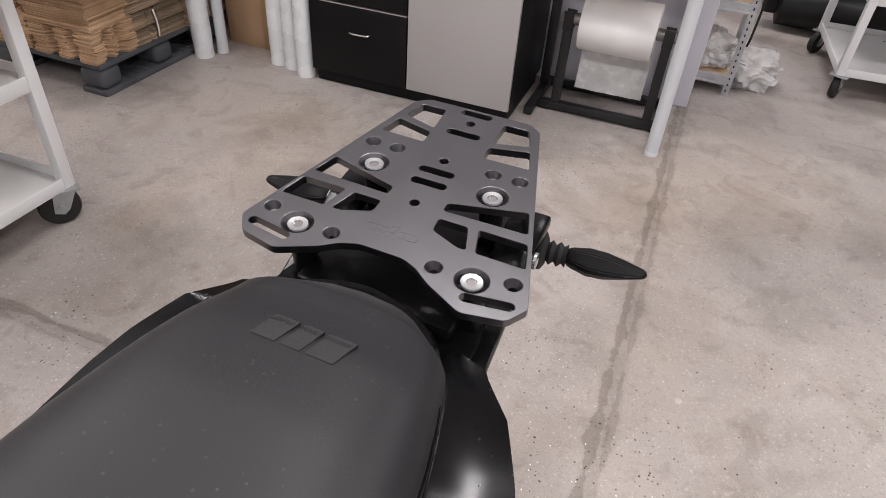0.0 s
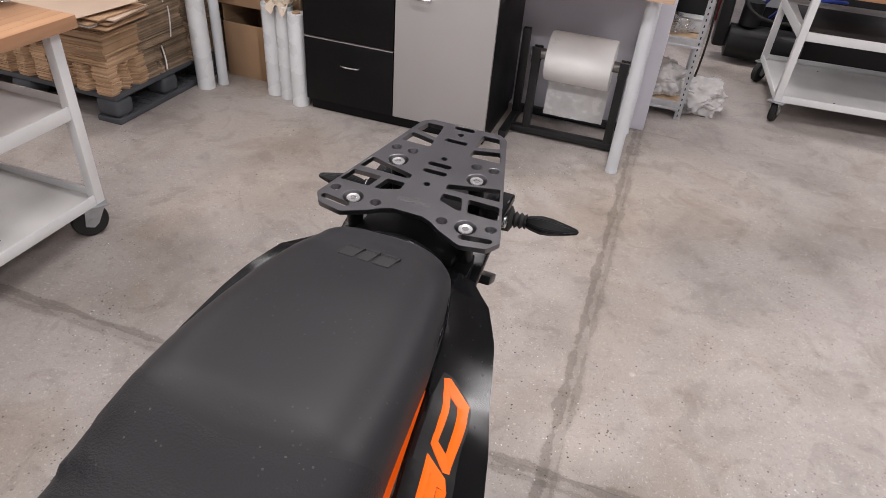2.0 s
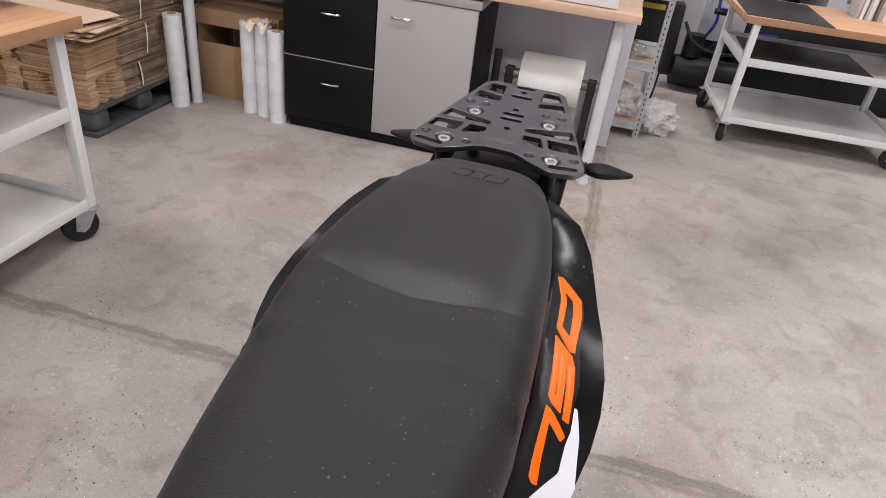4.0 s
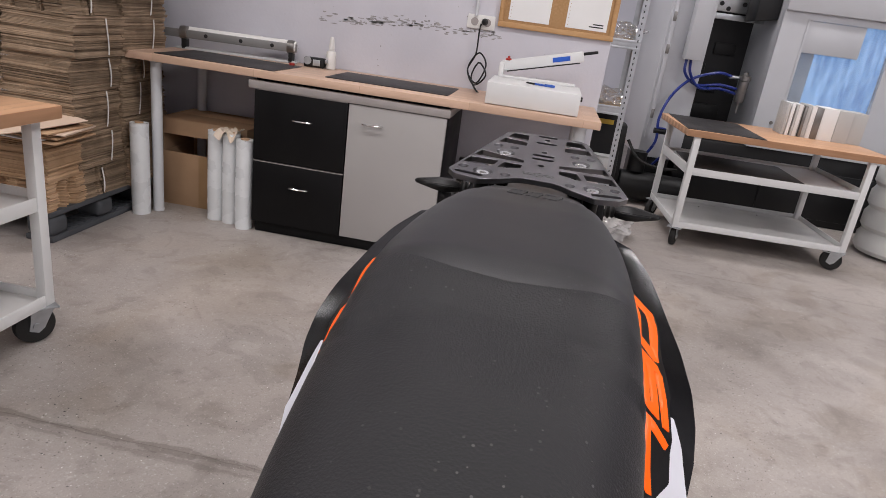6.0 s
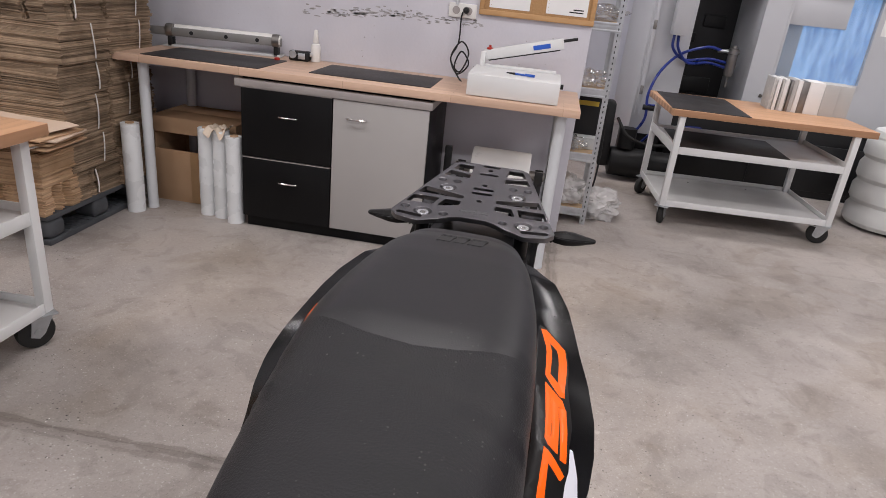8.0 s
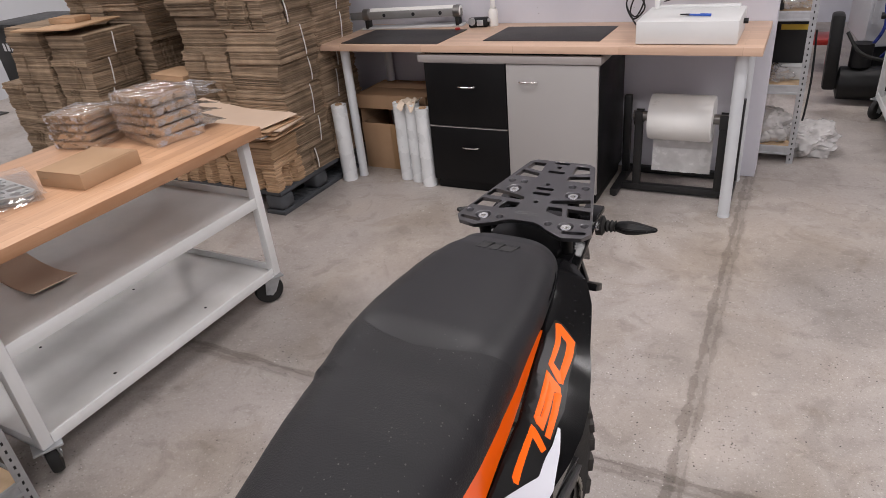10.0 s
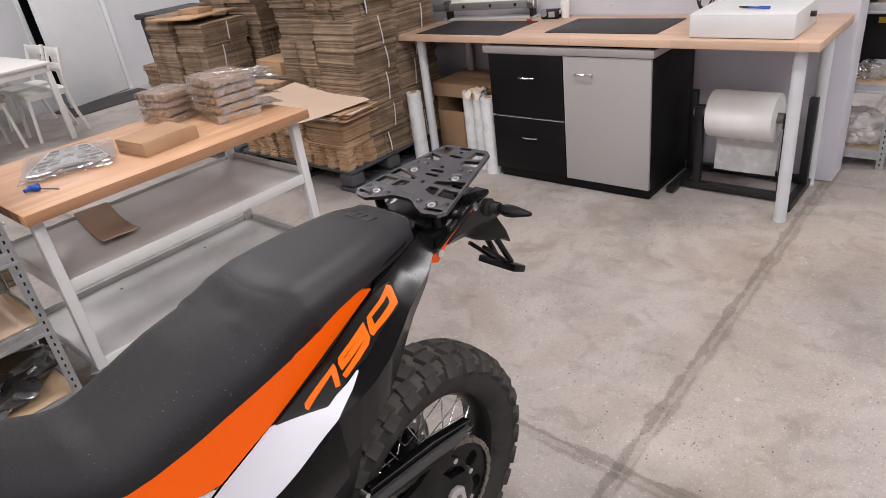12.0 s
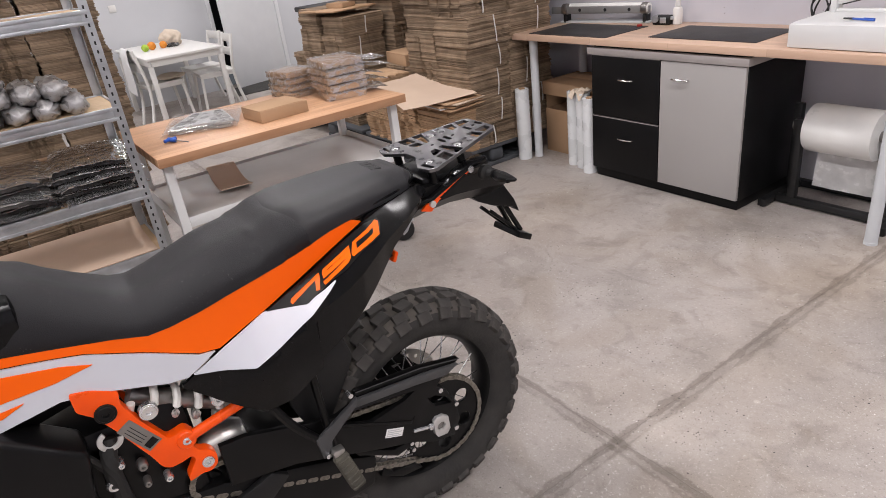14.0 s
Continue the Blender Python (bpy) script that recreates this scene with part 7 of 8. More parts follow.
for s_ in (1, -1):
    part("strut", box(fresh(), (-0.006, -0.006, 0), (0.006, 0.006, 0.135), 0.002), M["satin_black"], holder).matrix_local = Matrix.Translation((s_ * 0.022, 0.258, 0.738)) @ pose(0, 0, 0, 27, s_ * -3, 0)
    part("strut", box(fresh(), (-0.005, -0.005, 0), (0.005, 0.005, 0.115), 0.002), M["satin_black"], holder).matrix_local = Matrix.Translation((s_ * 0.022, 0.240, 0.748)) @ pose(0, 0, 0, 45, 0, 0)
part("plate_bar", box(fresh(), (-0.058, -0.010, -0.014), (0.058, 0.040, 0.004), 0.003), M["satin_black"], holder).matrix_local = pose(0, 0.235, 0.746, -28, 0, 0)
part("tail_lamp", box(fresh(), (-0.045, -0.008, -0.014), (0.045, 0.010, 0.014), 0.006), M["gloss_black"], BIKE, "dark tail lamp").matrix_local = pose(0, 0.212, 0.912, 20, 0, 0)
part("reflector", box(fresh(), (-0.012, -0.005, -0.013), (0.012, 0.005, 0.013), 0.003), M["orange_frame"], BIKE, "small orange reflector").matrix_local = pose(0.122, -0.200, 0.862, -25, 0, 0)

part("reflector_bracket", rod(fresh(), (0.122, -0.201, 0.864), (0.120, -0.255, 0.886), 0.005, 8), M["satin_black"], BIKE)

# rear wheel
AY, AZ = -0.139, 0.333
tyre_prof = [(0.222, -0.048), (0.232, -0.060), (0.262, -0.073), (0.288, -0.075), (0.304, -0.068), (0.315, -0.047), (0.320, -0.02), (0.321, 0.0), (0.320, 0.02), (0.315, 0.047), (0.304, 0.068), (0.288, 0.075), (0.262, 0.073), (0.232, 0.060), (0.222, 0.048)]
tyre = part("tyre", lathe(fresh(), tyre_prof, axis="x", n=72, close=False), M["tyre"], BIKE, "dusty block-tread rear tyre", 50)
tyre.matrix_local = pose(0, AY, AZ)

crown = [(0.302, -0.0700), (0.3068, -0.0675), (0.3172, -0.047), (0.3218, -0.02), (0.3228, 0.0), (0.3218, 0.02), (0.3172, 0.047), (0.3068, 0.0675), (0.302, 0.0700)]
part("tread_base", lathe(fresh(), crown, axis="x", n=72, close=False), M["tread_base"], tyre, "dusty brown tread", 50)


def tread_block(w, l, h):
    bm = fresh()
    box(bm, (-w / 2, -l / 2, -0.004), (w / 2, l / 2, h), 0)
    for v in bm.verts:
        if v.co.z > 0:
            v.co.x *= 0.92
            v.co.y *= 0.90
    bmesh.ops.bevel(bm, geom=bm.edges[:], offset=0.0012, segments=1, affect="EDGES")
    me = bpy.data.meshes.new("tread_block")
    bm.to_mesh(me)
    bm.free()
    me.materials.append(M["tread"])
    return me


centre_block, inner_block, shoulder_block = tread_block(0.039, 0.047, 0.0115), tread_block(0.034, 0.044, 0.0115), tread_block(0.034, 0.041, 0.010)
N = 29
for k in range(N):
    for off, lean, me, ph, rad in ((-0.022, -5, centre_block, 0.0, 0.3205), (0.021, 5, centre_block, 0.16, 0.3205), (0.051, 32, inner_block, 0.56, 0.311), (-0.053, -34, inner_block, 0.50, 0.310), (0.069, 60, shoulder_block, 0.68, 0.2975), (-0.070, -60, shoulder_block, 0.62, 0.2965)):
        a = 2 * math.pi * (k + ph) / N
        ob = new("tread_block", me)
        ob.parent = tyre
        ob.matrix_local = Matrix.Rotation(a, 4, "X") @ Matrix.Translation((off, 0, rad)) @ Matrix.Rotation(radians(lean), 4, "Y") @ Matrix.Rotation(radians(10 * math.sin(3.7 * off * 100) + 4 * math.sin(2.3 * k + 9 * ph)), 4, "Z")
rim = part("rim", lathe(fresh(), [(0.205, -0.020), (0.222, -0.045), (0.236, -0.052), (0.238, -0.048), (0.226, -0.040), (0.215, 0.0), (0.226, 0.040), (0.238, 0.048), (0.236, 0.052), (0.222, 0.045), (0.205, 0.020), (0.203, 0.0), (0.205, -0.020)], axis="x", n=72, close=False), M["satin_black"], BIKE, "black wire-spoked rim")
rim.matrix_local = pose(0, AY, AZ)
hub = part("hub", lathe(fresh(), [(0.012, -0.075), (0.050, -0.07), (0.052, -0.055), (0.028, -0.045), (0.026, 0.045), (0.052, 0.055), (0.055, 0.07), (0.012, 0.08)], axis="x", n=32), M["satin_black"], BIKE)
hub.matrix_local = pose(0, AY, AZ)
for k in range(36):
    side = 1 if k % 2 else -1
    a, d = 2 * math.pi * k / 36, radians(26) * (1 if (k // 2) % 2 else -1)
    p = (side * 0.050, 0.049 * math.sin(a + d), 0.049 * math.cos(a + d))
    q = (side * 0.006, 0.206 * math.sin(a), 0.206 * math.cos(a))
    part("spoke", rod(fresh(), p, q, 0.0019, 6), M["bolt"], rim, "bright steel spoke")
part("brake_disc", pierced_plate(ring_pts(0, 0, 0.118, 48), [ring_pts(0, 0, 0.075, 36)], [(0.097 * math.cos(2 * math.pi * k / 20), 0.097 * math.sin(2 * math.pi * k / 20), 0.006, 0.006) for k in range(20)], 0.005, 0), M["alu"], BIKE, "drilled steel brake disc").matrix_local = Matrix.Translation((-0.085, AY, AZ)) @ pose(0, 0, 0, 0, 90, 0)
part("disc_carrier", lathe(fresh(), [(0.02, -0.088), (0.078, -0.088), (0.078, -0.083), (0.02, -0.083)], axis="x", n=12), M["satin_black"], BIKE).matrix_local = pose(0, AY, AZ)

# sprocket and chain
CX = 0.119
SY, SZ, SR = AY + 0.006, AZ - 0.038, 0.127
teeth = []
for k in range(45):
    for f, r_ in ((0.0, 0.121), (0.25, 0.127), (0.5, 0.127), (0.75, 0.121)):
        a = 2 * math.pi * (k + f) / 45
        teeth.append((r_ * math.cos(a), r_ * math.sin(a)))
part("sprocket", pierced_plate(teeth, [ring_pts(0.083 * math.cos(a), 0.083 * math.sin(a), 0.022, 14) for a in (2 * math.pi * k / 6 for k in range(6))] + [ring_pts(0, 0, 0.03, 20)], [], 0.006, 0), M["satin_black"], BIKE, "dark steel chain sprocket").matrix_local = Matrix.Translation((CX + 0.003, SY, SZ)) @ pose(0, 0, 0, 0, 90, 0)
FY, FZ, FR = -0.735, 0.462, 0.043
chain = part("chain", rod(fresh(), (0, 0, 0), (0.02, 0, 0), 0.004, 8), M["chain"], BIKE, "oiled drive chain")
chain_at = pose(CX - 0.01, SY, SZ + SR)
chain.matrix_local = chain_at
arc = [(SY + SR * math.cos(a), SZ + SR * math.sin(a)) for a in (radians(105 - 210 * k / 25) for k in range(26))]
front = [(FY + FR * math.cos(a), FZ + FR * math.sin(a)) for a in (radians(255 - 150 * k / 8) for k in range(9))]
loop = arc + front
link_me = []
for kind in range(2):
    bm = fresh()
    for s_ in (-1, 1):
        x = s_ * (0.0065 + 0.002 * kind)
        prism(bm, rounded(0.017 + 0.0105, 0.0125, 0.006, 4), "yz", x - 0.001, x + 0.001)
    for y in (-0.008, 0.008):
        rod(bm, (-0.0095, y, 0), (0.0095, y, 0), 0.0040, 8)
    me = bpy.data.meshes.new("chain_link")
    bm.to_mesh(me)
    bm.free()
    me.materials.append(M["chain"])
    link_me.append(me)
lens_, total = [], 0.0
for p, q in zip(loop, loop[1:] + loop[:1]):
    lens_.append((total, p, q))
    total += math.dist(p, q)
n_links = int(total / 0.0159) // 2 * 2
for k in range(n_links):
    d = total * k / n_links
    t0, p, q = [row for row in lens_ if row[0] <= d][-1]
    f = (d - t0) / max(math.dist(p, q), 1e-6)
    y, z = p[0] + (q[0] - p[0]) * f, p[1] + (q[1] - p[1]) * f
    ob = new("chain_link", link_me[k % 2])
    ob.parent = chain
    ob.matrix_local = chain_at.inverted() @ Matrix.Translation((CX, y, z)) @ Matrix.Rotation(math.atan2(q[1] - p[1], q[0] - p[0]), 4, "X")

# swing arm, chain guard, adjuster
arm_out = [(-0.70, 0.555), (-0.64, 0.55), (-0.50, 0.505), (-0.43, 0.485), (-0.375, 0.500), (-0.208, 0.470), (-0.119, 0.452), (-0.146, 0.428), (-0.121, 0.405), (-0.095, 0.346), (-0.088, 0.288), (-0.112, 0.240), (-0.176, 0.252), (-0.242, 0.290), (-0.328, 0.320), (-0.413, 0.355), (-0.55, 0.41), (-0.70, 0.44)]
arm_window = [(-0.425, 0.467), (-0.386, 0.477), (-0.213, 0.447), (-0.245, 0.433), (-0.345, 0.418), (-0.402, 0.444)]
arm_eye = [(-0.179, 0.402), (-0.155, 0.400), (-0.121, 0.377), (-0.110, 0.352), (-0.159, 0.368)]
for s_ in (1, -1):
    a, b = (0.133, 0.147) if s_ > 0 else (-0.142, -0.105)
    arm_ = part("swing_arm", pierced_plate(arm_out, [arm_window, arm_eye], [], b - a, 0.003), M["satin_black"], BIKE, "black cast swing arm")
    arm_.matrix_local = Matrix(((0, 0, 1, b), (1, 0, 0, 0), (0, 1, 0, 0), (0, 0, 0, 1)))
# Added black backing behind the arm window, so the opening looks dark.
part("arm_inner", prism(fresh(), [(-0.46, 0.47), (-0.38, 0.475), (-0.20, 0.44), (-0.20, 0.30), (-0.46, 0.36)], "yz", 0.088, 0.096, 0.002), M["satin_black"], BIKE)
part("swing_arm_bridge", box(fresh(), (-0.11, -0.62, 0.43), (0.11, -0.52, 0.53), 0.015), M["satin_black"], BIKE)
part("arm_rib", prism(fresh(), [(-0.447, 0.470), (-0.235, 0.362), (-0.225, 0.372), (-0.237, 0.352), (-0.45, 0.462)], "yz", 0.1468, 0.1492, 0.0008, 1), M["gloss_black"], BIKE)
arm_label = part("arm_label", box(fresh(), (0.1472, -0.026, -0.013), (0.1478, 0.026, 0.013), 0), M["paper"], BIKE, "small white label with grey bars")
arm_label.matrix_local = pose(0, -0.290, 0.353, -22, 0, 0)
for k in range(4):
    part("label_bar", box(fresh(), (0.1479, -0.022, -0.010 + 0.0055 * k), (0.1481, 0.022 - 0.009 * (k % 2), -0.0075 + 0.0055 * k), 0), M["grey_steel"], arm_label)
M["guard"] = material("grey_black_plastic", (0.060, 0.060, 0.062), (0.045, 0.045, 0.047), rough=0.5, fine=300, bump=0.08)
guard = part("chain_guard", prism(fresh(), [(-0.379, 0.508), (-0.384, 0.487), (-0.208, 0.465), (-0.119, 0.449), (-0.074, 0.466), (-0.174, 0.484)], "yz", 0.139, 0.1515, 0.002), M["guard"], BIKE, "dark grey plastic chain guard")
part("guard_top", prism(fresh(), [(-0.368, 0.521), (-0.376, 0.500), (-0.172, 0.478), (-0.080, 0.462), (-0.062, 0.472), (-0.185, 0.501)], "yz", 0.118, 0.1385, 0.002), M["satin_black"], guard)
part("guard_edge", prism(fresh(), [(-0.368, 0.5215), (-0.185, 0.5015), (-0.064, 0.4725), (-0.064, 0.4700), (-0.185, 0.4985), (-0.368, 0.5185)], "yz", 0.1386, 0.1395), M["guard"], guard)
part("guard_bolt", rod(fresh(), (0.130, -0.385, 0.525), (0.150, -0.385, 0.525), 0.0065, 12), M["bolt"], guard)
block = part("axle_block", pierced_plate([(-0.177, 0.330), (-0.168, 0.338), (-0.146, 0.336), (-0.130, 0.322), (-0.128, 0.282), (-0.140, 0.268), (-0.170, 0.272), (-0.178, 0.288)], [ring_pts(-0.155, 0.303, 0.0125, 16)], [], 0.010, 0.002), M["alu_plate"], BIKE, "bare aluminium axle block")
block.matrix_local = Matrix(((0, 0, 1, 0.158), (1, 0, 0, 0), (0, 1, 0, 0), (0, 0, 0, 1)))
part("axle_nut", lathe(fresh(), [(0.004, 0.146), (0.012, 0.147), (0.012, 0.152), (0.007, 0.154)], axis="x", n=6), M["iron"], BIKE).matrix_local = pose(0, -0.155, 0.303)
part("adjuster_screw", rod(fresh(), (0.151, -0.238, 0.330), (0.151, -0.178, 0.312), 0.0055, 8), M["bolt"], BIKE)
part("screw_nut", rod(fresh(), (0.151, -0.192, 0.316), (0.151, -0.182, 0.313), 0.010, 6), M["bolt"], BIKE)
for y, z in ((-0.138, 0.408), (-0.095, 0.340), (-0.105, 0.262)):
    part("sprocket_nut", rod(fresh(), (CX, y, z), (0.150, y, z), 0.0075, 6), M["bolt"], BIKE)
part("chain_guide", prism(fresh(), [(-0.401, 0.356), (-0.293, 0.290), (-0.236, 0.298), (-0.228, 0.278), (-0.289, 0.266), (-0.398, 0.335)], "yz", 0.118, 0.140, 0.003), M["satin_black"], BIKE)
part("chain_guide", prism(fresh(), [(-0.333, 0.245), (-0.307, 0.215), (-0.240, 0.205), (-0.218, 0.175), (-0.280, 0.182), (-0.345, 0.222)], "yz", 0.108, 0.132, 0.003), M["satin_black"], BIKE, "black chain guide block")
for y, z in ((-0.245, 0.285), (-0.243, 0.262)):
    part("guide_bolt", rod(fresh(), (0.128, y, z), (0.146, y, z), 0.006, 10), M["bolt"], BIKE)

# the arm, sprocket and chain stand close beside the wheel
for ob in BIKE.children:
    if ob.name.split(".")[0] in ("sprocket", "chain", "swing_arm", "arm_inner", "arm_rib", "arm_label", "chain_guard", "axle_block", "axle_nut", "adjuster_screw", "screw_nut", "sprocket_nut", "chain_guide", "guide_bolt"):
        inward = 0.028 if ob.location.x < 0 else -0.028
        ob.location += Vector((inward, 0.0105, 0.0196))

# inner mudguard in front of the wheel
bm = fresh()
rings = []
for k in range(13):
    a = radians(62 + 92 * k / 12)
    y, z = AY + 0.372 * math.cos(a), AZ + 0.372 * math.sin(a)
    y2, z2 = AY + 0.366 * math.cos(a), AZ + 0.366 * math.sin(a)
    rings.append([Vector((0.085, y, z - 0.01)), Vector((0.06, y, z + 0.008)), Vector((-0.06, y, z + 0.008)), Vector((-0.085, y, z - 0.01)), Vector((-0.06, y2, z2)), Vector((0.06, y2, z2))])
part("inner_mudguard", loft(bm, rings[8:]), M["plastic_black"], BIKE, "black inner mudguard")
bm = prism(fresh(), soften([(-0.52, 0.70), (-0.413, 0.730), (-0.353, 0.705), (-0.335, 0.628), (-0.372, 0.563), (-0.424, 0.481), (-0.475, 0.470), (-0.510, 0.56)], 0.014, 3), "yz", 0.066, 0.092, 0.008)
part("mud_flap", bm, M["plastic_black"], BIKE, "black plastic splash guard")

# foot peg and its bracket
M["peg_rubber"] = material("dusty_peg_rubber", (0.085, 0.078, 0.060), (0.05, 0.046, 0.036), rough=0.85, scale=30, fine=300, bump=0.3)
for s_ in (1, -1):
    bm = fresh()
    pipe(bm, [(s_ * 0.135, -0.575, 0.66), (s_ * 0.145, -0.53, 0.56), (s_ * 0.150, -0.455, 0.455)], 0.011, 8, 5)
    br = part("peg_bracket", bm, M["satin_black"], BIKE, "black foot peg bracket")
    part("bracket_arm", pipe(fresh(), [(s_ * 0.125, -0.455, 0.665), (s_ * 0.140, -0.455, 0.56), (s_ * 0.150, -0.452, 0.455)], 0.010, 8, 5), M["satin_black"], br)
    part("bracket_arm", prism(fresh(), [(-0.492, 0.500), (-0.392, 0.552), (-0.373, 0.565), (-0.379, 0.541), (-0.455, 0.480), (-0.462, 0.440), (-0.484, 0.440)], "yz", s_ * 0.150, s_ * 0.162, 0.003), M["guard"], br, "grey-black cast peg arm")
    part("peg_bolt", rod(fresh(), (s_ * 0.158, -0.474, 0.449), (s_ * 0.170, -0.474, 0.449), 0.0065, 12), M["bolt"], br)
    part("peg_clevis", box(fresh(), (s_ * 0.158, -0.466, 0.436), (s_ * 0.182, -0.436, 0.462), 0.005), M["alu"], br)
    peg = part("foot_peg", box(fresh(), (-0.013, -0.019, -0.105), (0.013, 0.019, 0.0), 0.008, 3), M["peg_rubber"], BIKE, "folded ribbed rubber foot peg")
    peg.matrix_local = Matrix.Translation((s_ * 0.176, -0.452, 0.446)) @ pose(0, 0, 0, 14, -s_ * 12, 0)
    for k in range(6):
        part("peg_rib", box(fresh(), (-0.0145, -0.017, -0.098 + 0.016 * k), (0.0145, 0.017, -0.092 + 0.016 * k), 0.002, 1), M["peg_rubber"], peg)

# orange frame joint, spring, covers
fr = part("frame_joint", pierced_plate(soften([(-0.905, 0.832), (-0.871, 0.824), (-0.827, 0.800), (-0.832, 0.772), (-0.810, 0.717), (-0.775, 0.650), (-0.759, 0.652), (-0.741, 0.657), (-0.729, 0.645), (-0.727, 0.625), (-0.737, 0.606), (-0.727, 0.588), (-0.709, 0.580), (-0.697, 0.562), (-0.701, 0.536), (-0.719, 0.525), (-0.735, 0.530), (-0.766, 0.523), (-0.764, 0.536), (-0.739, 0.572), (-0.746, 0.585), (-0.766, 0.580), (-0.789, 0.579), (-0.804, 0.591), (-0.816, 0.626), (-0.858, 0.722), (-0.881, 0.766), (-0.905, 0.790)], 0.007, 3), [], [], 0.026, 0.005), M["orange_frame"], BIKE, "orange steel frame joint")
fr.matrix_local = Matrix(((0, 0, 1, 0.118), (1, 0, 0, 0), (0, 1, 0, 0), (0, 0, 0, 1)))
part("frame_gusset", prism(fresh(), [(-0.835, 0.770), (-0.783, 0.700), (-0.736, 0.680), (-0.722, 0.640), (-0.745, 0.600), (-0.800, 0.610)], "yz", 0.030, 0.045, 0.003), M["orange_frame"], BIKE, "orange inner frame gusset")
part("tube_boss", lathe(fresh(), [(0.008, 0.121), (0.019, 0.121), (0.021, 0.119), (0.021, 0.095), (0.008, 0.095)], (0, -0.744, 0.628), "x", 22), M["orange_frame"], BIKE)
part("frame_tube", rod(fresh(), (0.112, -0.741, 0.628), (0.112, -0.605, 0.656), 0.0118, 16), M["orange_frame"], BIKE, "orange frame tube")
for y, z, r_, m, n_ in ((-0.861, 0.765, 0.0205, "satin_black", "frame_cap"), (-0.791, 0.731, 0.0185, "bolt", "shock_bolt"), (-0.660, 0.691, 0.0155, "bolt", "pivot_cap"), (-0.744, 0.627, 0.0095, "bolt", "frame_bolt"), (-0.719, 0.553, 0.0135, "bolt", "pivot_bolt")):
    part(n_, lathe(fresh(), [(r_ * 0.30, 0.1195), (r_ * 0.34, 0.1235), (r_ * 0.75, 0.1235), (r_ * 0.80, 0.1225), (r_ * 0.95, 0.1225), (r_, 0.1215), (r_ * 1.02, 0.108), (r_ * 0.3, 0.108)], (0, y, z), "x", 22), M[m], BIKE)
part("frame_sticker", box(fresh(), (0.1182, -0.0425, -0.0165), (0.1190, 0.0425, 0.0165), 0), M["iron"], BIKE, "grey sticker with dark bars").matrix_local = Matrix.Translation((0, -0.8215, 0.6865)) @ pose(0, 0, 0, -60.4, 0, 0)
for k in range(3):
    part("sticker_bar", box(fresh(), (0.1191, -0.03, -0.010 + 0.007 * k), (0.1194, 0.014, -0.0085 + 0.007 * k), 0), M["dark"], BIKE).matrix_local = Matrix.Translation((0, -0.8215, 0.6865)) @ pose(0, 0, 0, -60.4, 0, 0)
part("sticker_bar", box(fresh(), (0.1191, 0.022, -0.012), (0.1194, 0.038, 0.012), 0), M["satin_black"], BIKE, "black corner block").matrix_local = Matrix.Translation((0, -0.8215, 0.6865)) @ pose(0, 0, 0, -60.4, 0, 0)
bm = fresh()
ax0, ax1 = Vector((0.062, -0.815, 0.752)), Vector((0.062, -0.635, 0.640))
d = (ax1 - ax0).normalized()
e1 = Vector((1, 0, 0))
e2 = d.cross(e1)
pipe(bm, [ax0 + (ax1 - ax0) * (k / 56) + 0.036 * (math.cos(k * math.pi / 6) * e1 + math.sin(k * math.pi / 6) * e2) for k in range(57)], 0.0085, 8, 1)
part("shock_spring", bm, M["spring"], BIKE, "white coil spring of the shock absorber")
part("shock_body", rod(fresh(), ax0, ax1, 0.021, 18), M["iron"], BIKE)
part("silencer_joint", lathe(fresh(), [(0.01, -0.06), (0.035, -0.05), (0.045, -0.01), (0.04, 0.03), (0.03, 0.05), (0.01, 0.055)], (0.055, -0.672, 0.545), "y", 24), M["alu"], BIKE, "bare metal exhaust joint")

# engine side, as far as it is seen
part("engine_case", prism(fresh(), [(-1.22, 0.84), (-1.024, 0.812), (-0.910, 0.713), (-0.930, 0.61), (-0.94, 0.42), (-1.22, 0.40)], "yz", 0.05, 0.150, 0.012, 3), M["satin_black"], BIKE, "black engine side cover")
part("engine_block", box(fresh(), (-0.13, -1.20, 0.30), (0.09, -0.72, 0.72), 0.03), M["satin_black"], BIKE, "black engine block")
part("sump", box(fresh(), (-0.11, -1.18, 0.235), (0.11, -0.76, 0.31), 0.03), M["satin_black"], BIKE)
part("sprocket_cover", prism(fresh(), [(-0.86, 0.56), (-0.78, 0.55), (-0.70, 0.47), (-0.68, 0.41), (-0.76, 0.38), (-0.88, 0.42)], "yz", 0.045, 0.068, 0.01), M["satin_black"], BIKE)
part("rear_sprocket_guard", prism(fresh(), [(-0.72, 0.40), (-0.60, 0.44), (-0.56, 0.41), (-0.62, 0.36), (-0.72, 0.34)], "yz", 0.10, 0.12, 0.006), M["plastic_black"], BIKE)
part("hose_clip", prism(fresh(), [(-0.872 + r_ * math.cos(radians(a)), 0.704 + r_ * math.sin(radians(a))) for r_, turn in ((0.024, range(110, 361, 10)), (0.0135, range(360, 109, -10))) for a in turn], "yz", 0.116, 0.121, 0.001), M["alu_plate"], BIKE, "bare metal hose clip")
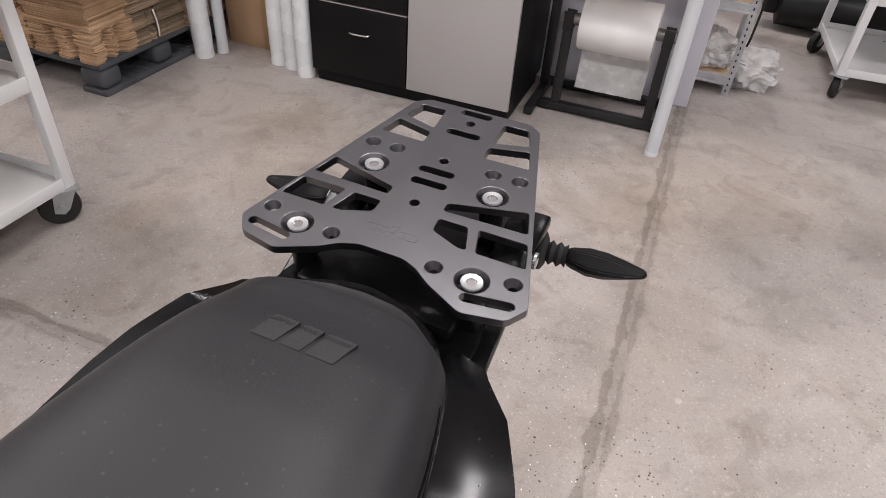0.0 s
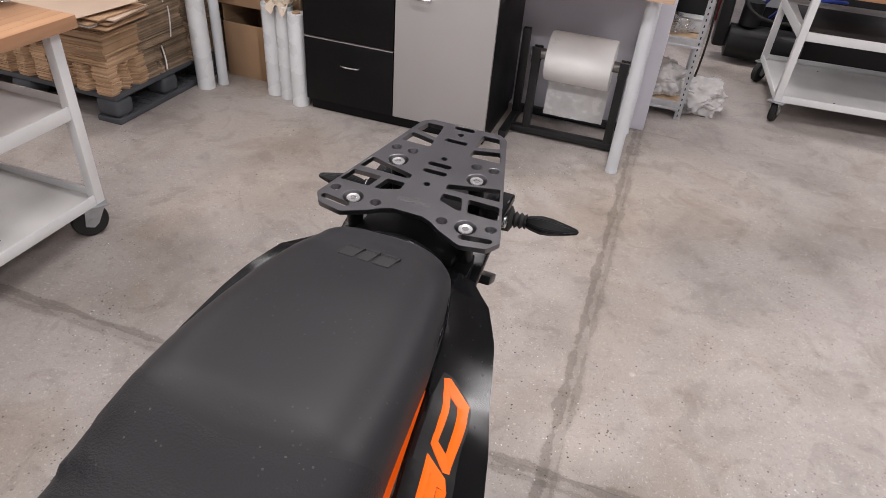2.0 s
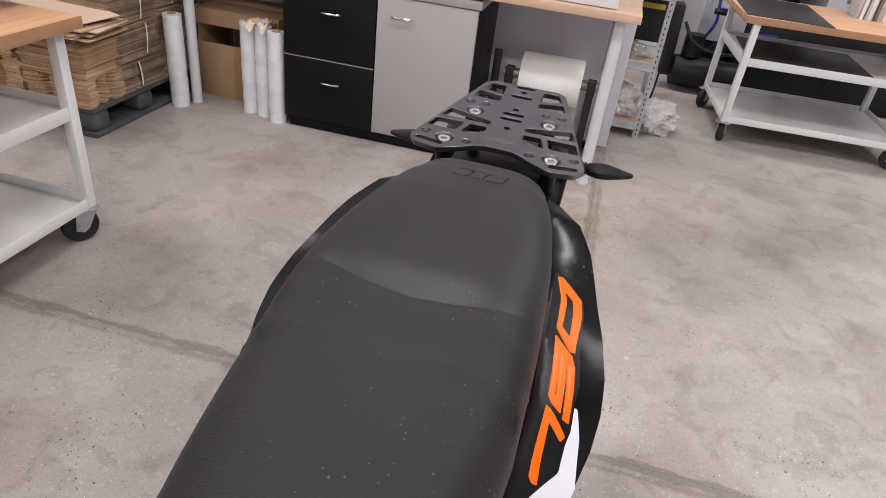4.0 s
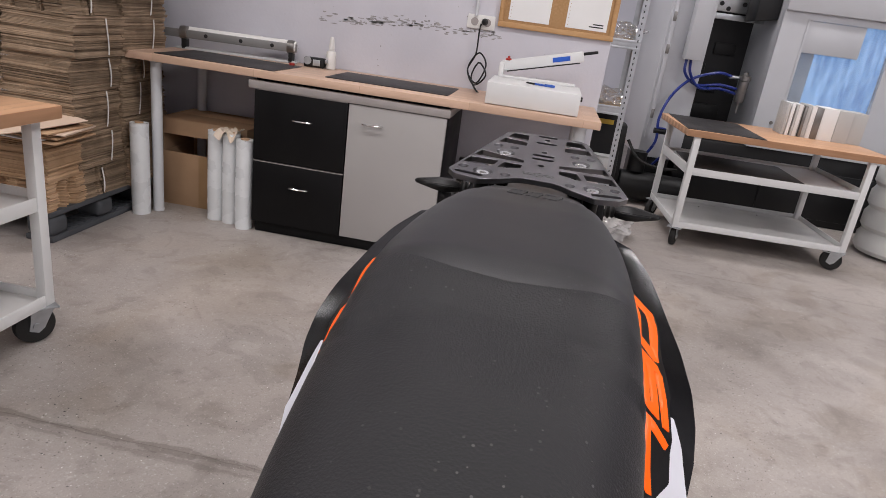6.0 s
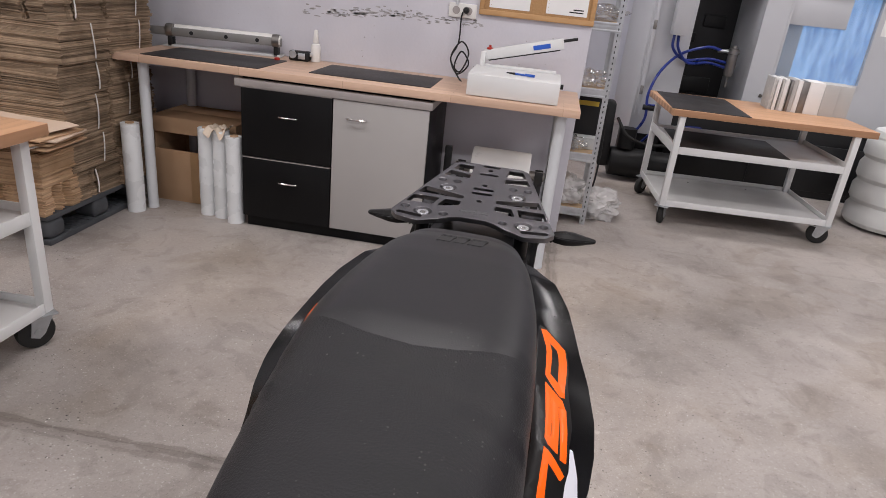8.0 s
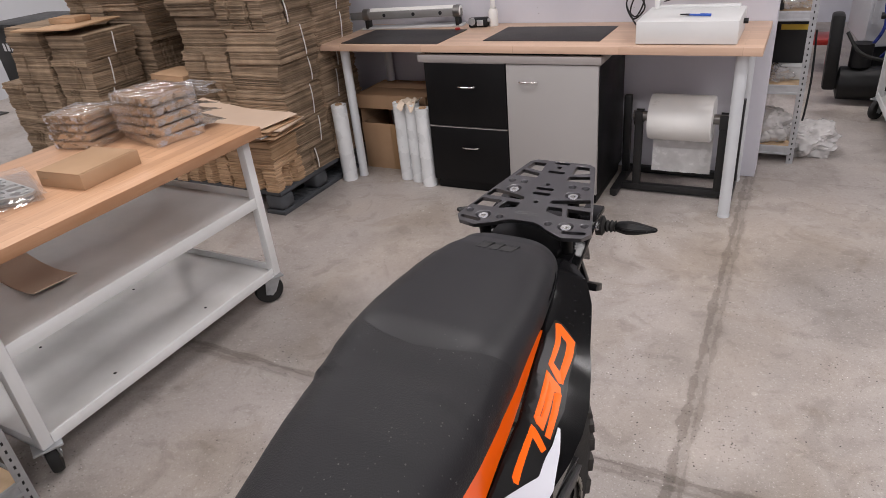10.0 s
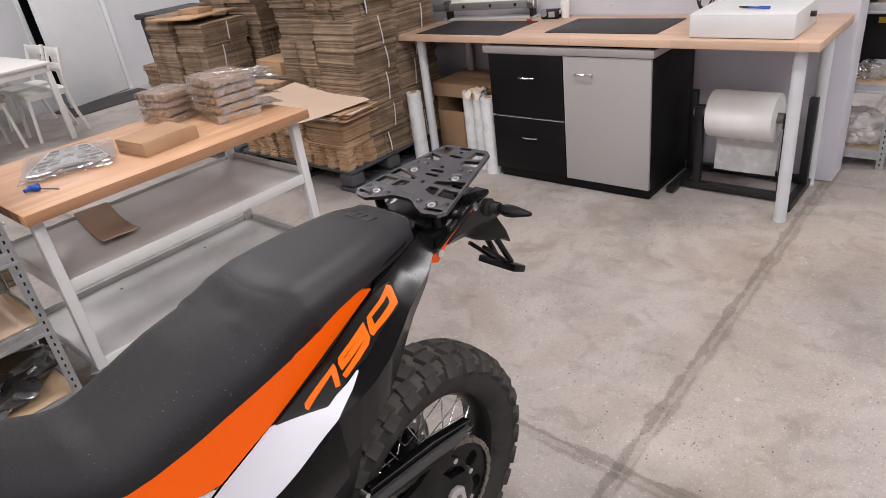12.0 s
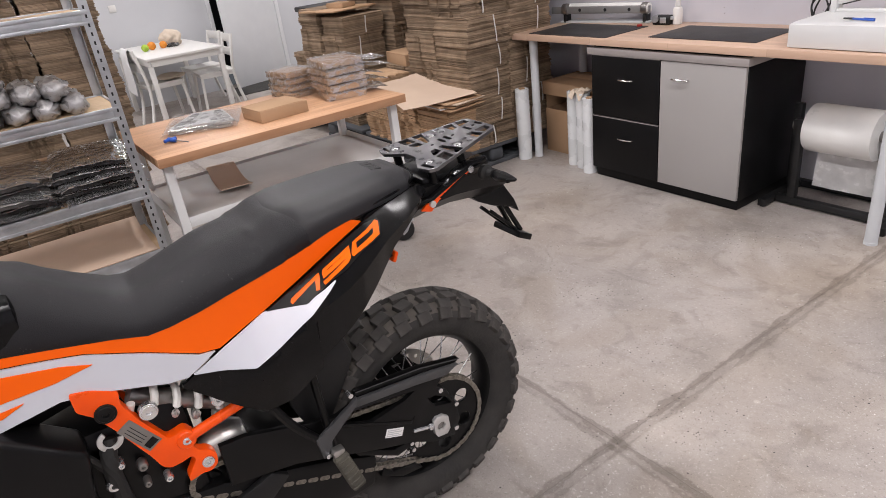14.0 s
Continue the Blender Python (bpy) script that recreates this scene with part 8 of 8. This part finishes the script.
for k, (y, z, r_) in enumerate(((-0.897, 0.602, 0.011), (-0.837, 0.615, 0.008), (-0.872, 0.640, 0.006), (-0.840, 0.570, 0.006), (-0.800, 0.560, 0.007))):
    part("engine_bolt", lathe(fresh(), [(r_ * 0.4, 0.122), (r_ * 0.5, 0.126), (r_, 0.126), (r_ * 1.3, 0.122), (r_ * 1.3, 0.10), (0.002, 0.10)], (0, y, z), "x", 14), M["bolt"] if k % 2 == 0 else M["iron"], BIKE)
part("engine_link", prism(fresh(), [(-0.90, 0.56), (-0.80, 0.60), (-0.76, 0.55), (-0.74, 0.47), (-0.80, 0.44), (-0.90, 0.44)], "yz", 0.045, 0.070, 0.006), M["satin_black"], BIKE)
part("linkage_cover", prism(fresh(), [(-0.90, 0.50), (-0.70, 0.46), (-0.45, 0.37), (-0.33, 0.31), (-0.35, 0.22), (-0.60, 0.20), (-0.90, 0.24)], "yz", 0.01, 0.10, 0.012), M["satin_black"], BIKE, "black covers under the swing arm")
part("coolant_hose", pipe(fresh(), [(0.10, -0.875, 0.70), (0.115, -0.888, 0.65), (0.108, -0.890, 0.58), (0.10, -0.885, 0.47)], 0.017, 10), M["rubber"], BIKE)
part("wiring", pipe(fresh(), [(0.12, -1.02, 0.73), (0.125, -0.95, 0.72), (0.12, -0.92, 0.69), (0.11, -0.90, 0.64)], 0.008, 8), M["rubber"], BIKE)
# centre stand: holds the machine upright
for s_ in (1, -1):
    part("stand_leg", pipe(fresh(), [(s_ * 0.10, -0.66, 0.40), (s_ * 0.13, -0.66, 0.20), (s_ * 0.17, -0.64, 0.012)], 0.013, 10, 4), M["black_paint"], BIKE, "black stand leg")
    part("stand_foot", box(fresh(), (s_ * 0.17 - 0.02, -0.69, 0.0), (s_ * 0.17 + 0.02, -0.59, 0.012), 0.004), M["black_paint"], BIKE)

# ---- bare aluminium luggage plates in bags on the table ----
for k in range(2):
    pl = thing("spare_plate", "bare aluminium luggage plate in a clear bag on the table", "luggage plate", (-0.50 + 0.005 * k, -2.20 + 0.004 * k, TAB_Z + 0.002 + 0.017 * k), 66 + 2 * k, "bagged plates on the table")
    pl.scale = (1.2, 1.25, 1.0)
    part("plate", pierced_plate(outline, cuts, [(x, y, r_, r_) for x, y, r_, _ in cones], 0.009, 0.001), M["alu_plate"], pl, "", 15).matrix_local = pose(0, 0, 0.010)
    part("bag_film", draped(fresh(), -0.145, 0.145, -0.165, 0.15, lambda u, v: 0.0150 + 0.0016 * noise.noise(Vector((u * 14 + k, v * 14, 3))) + 0.0010 * noise.noise(Vector((u * 40, v * 40 + k, 3))) - 0.008 * max(abs(2 * u - 1), abs(2 * v - 1)) ** 12, 34, 0.0006), M["bag_flat"], pl, "shiny clear film", 15)
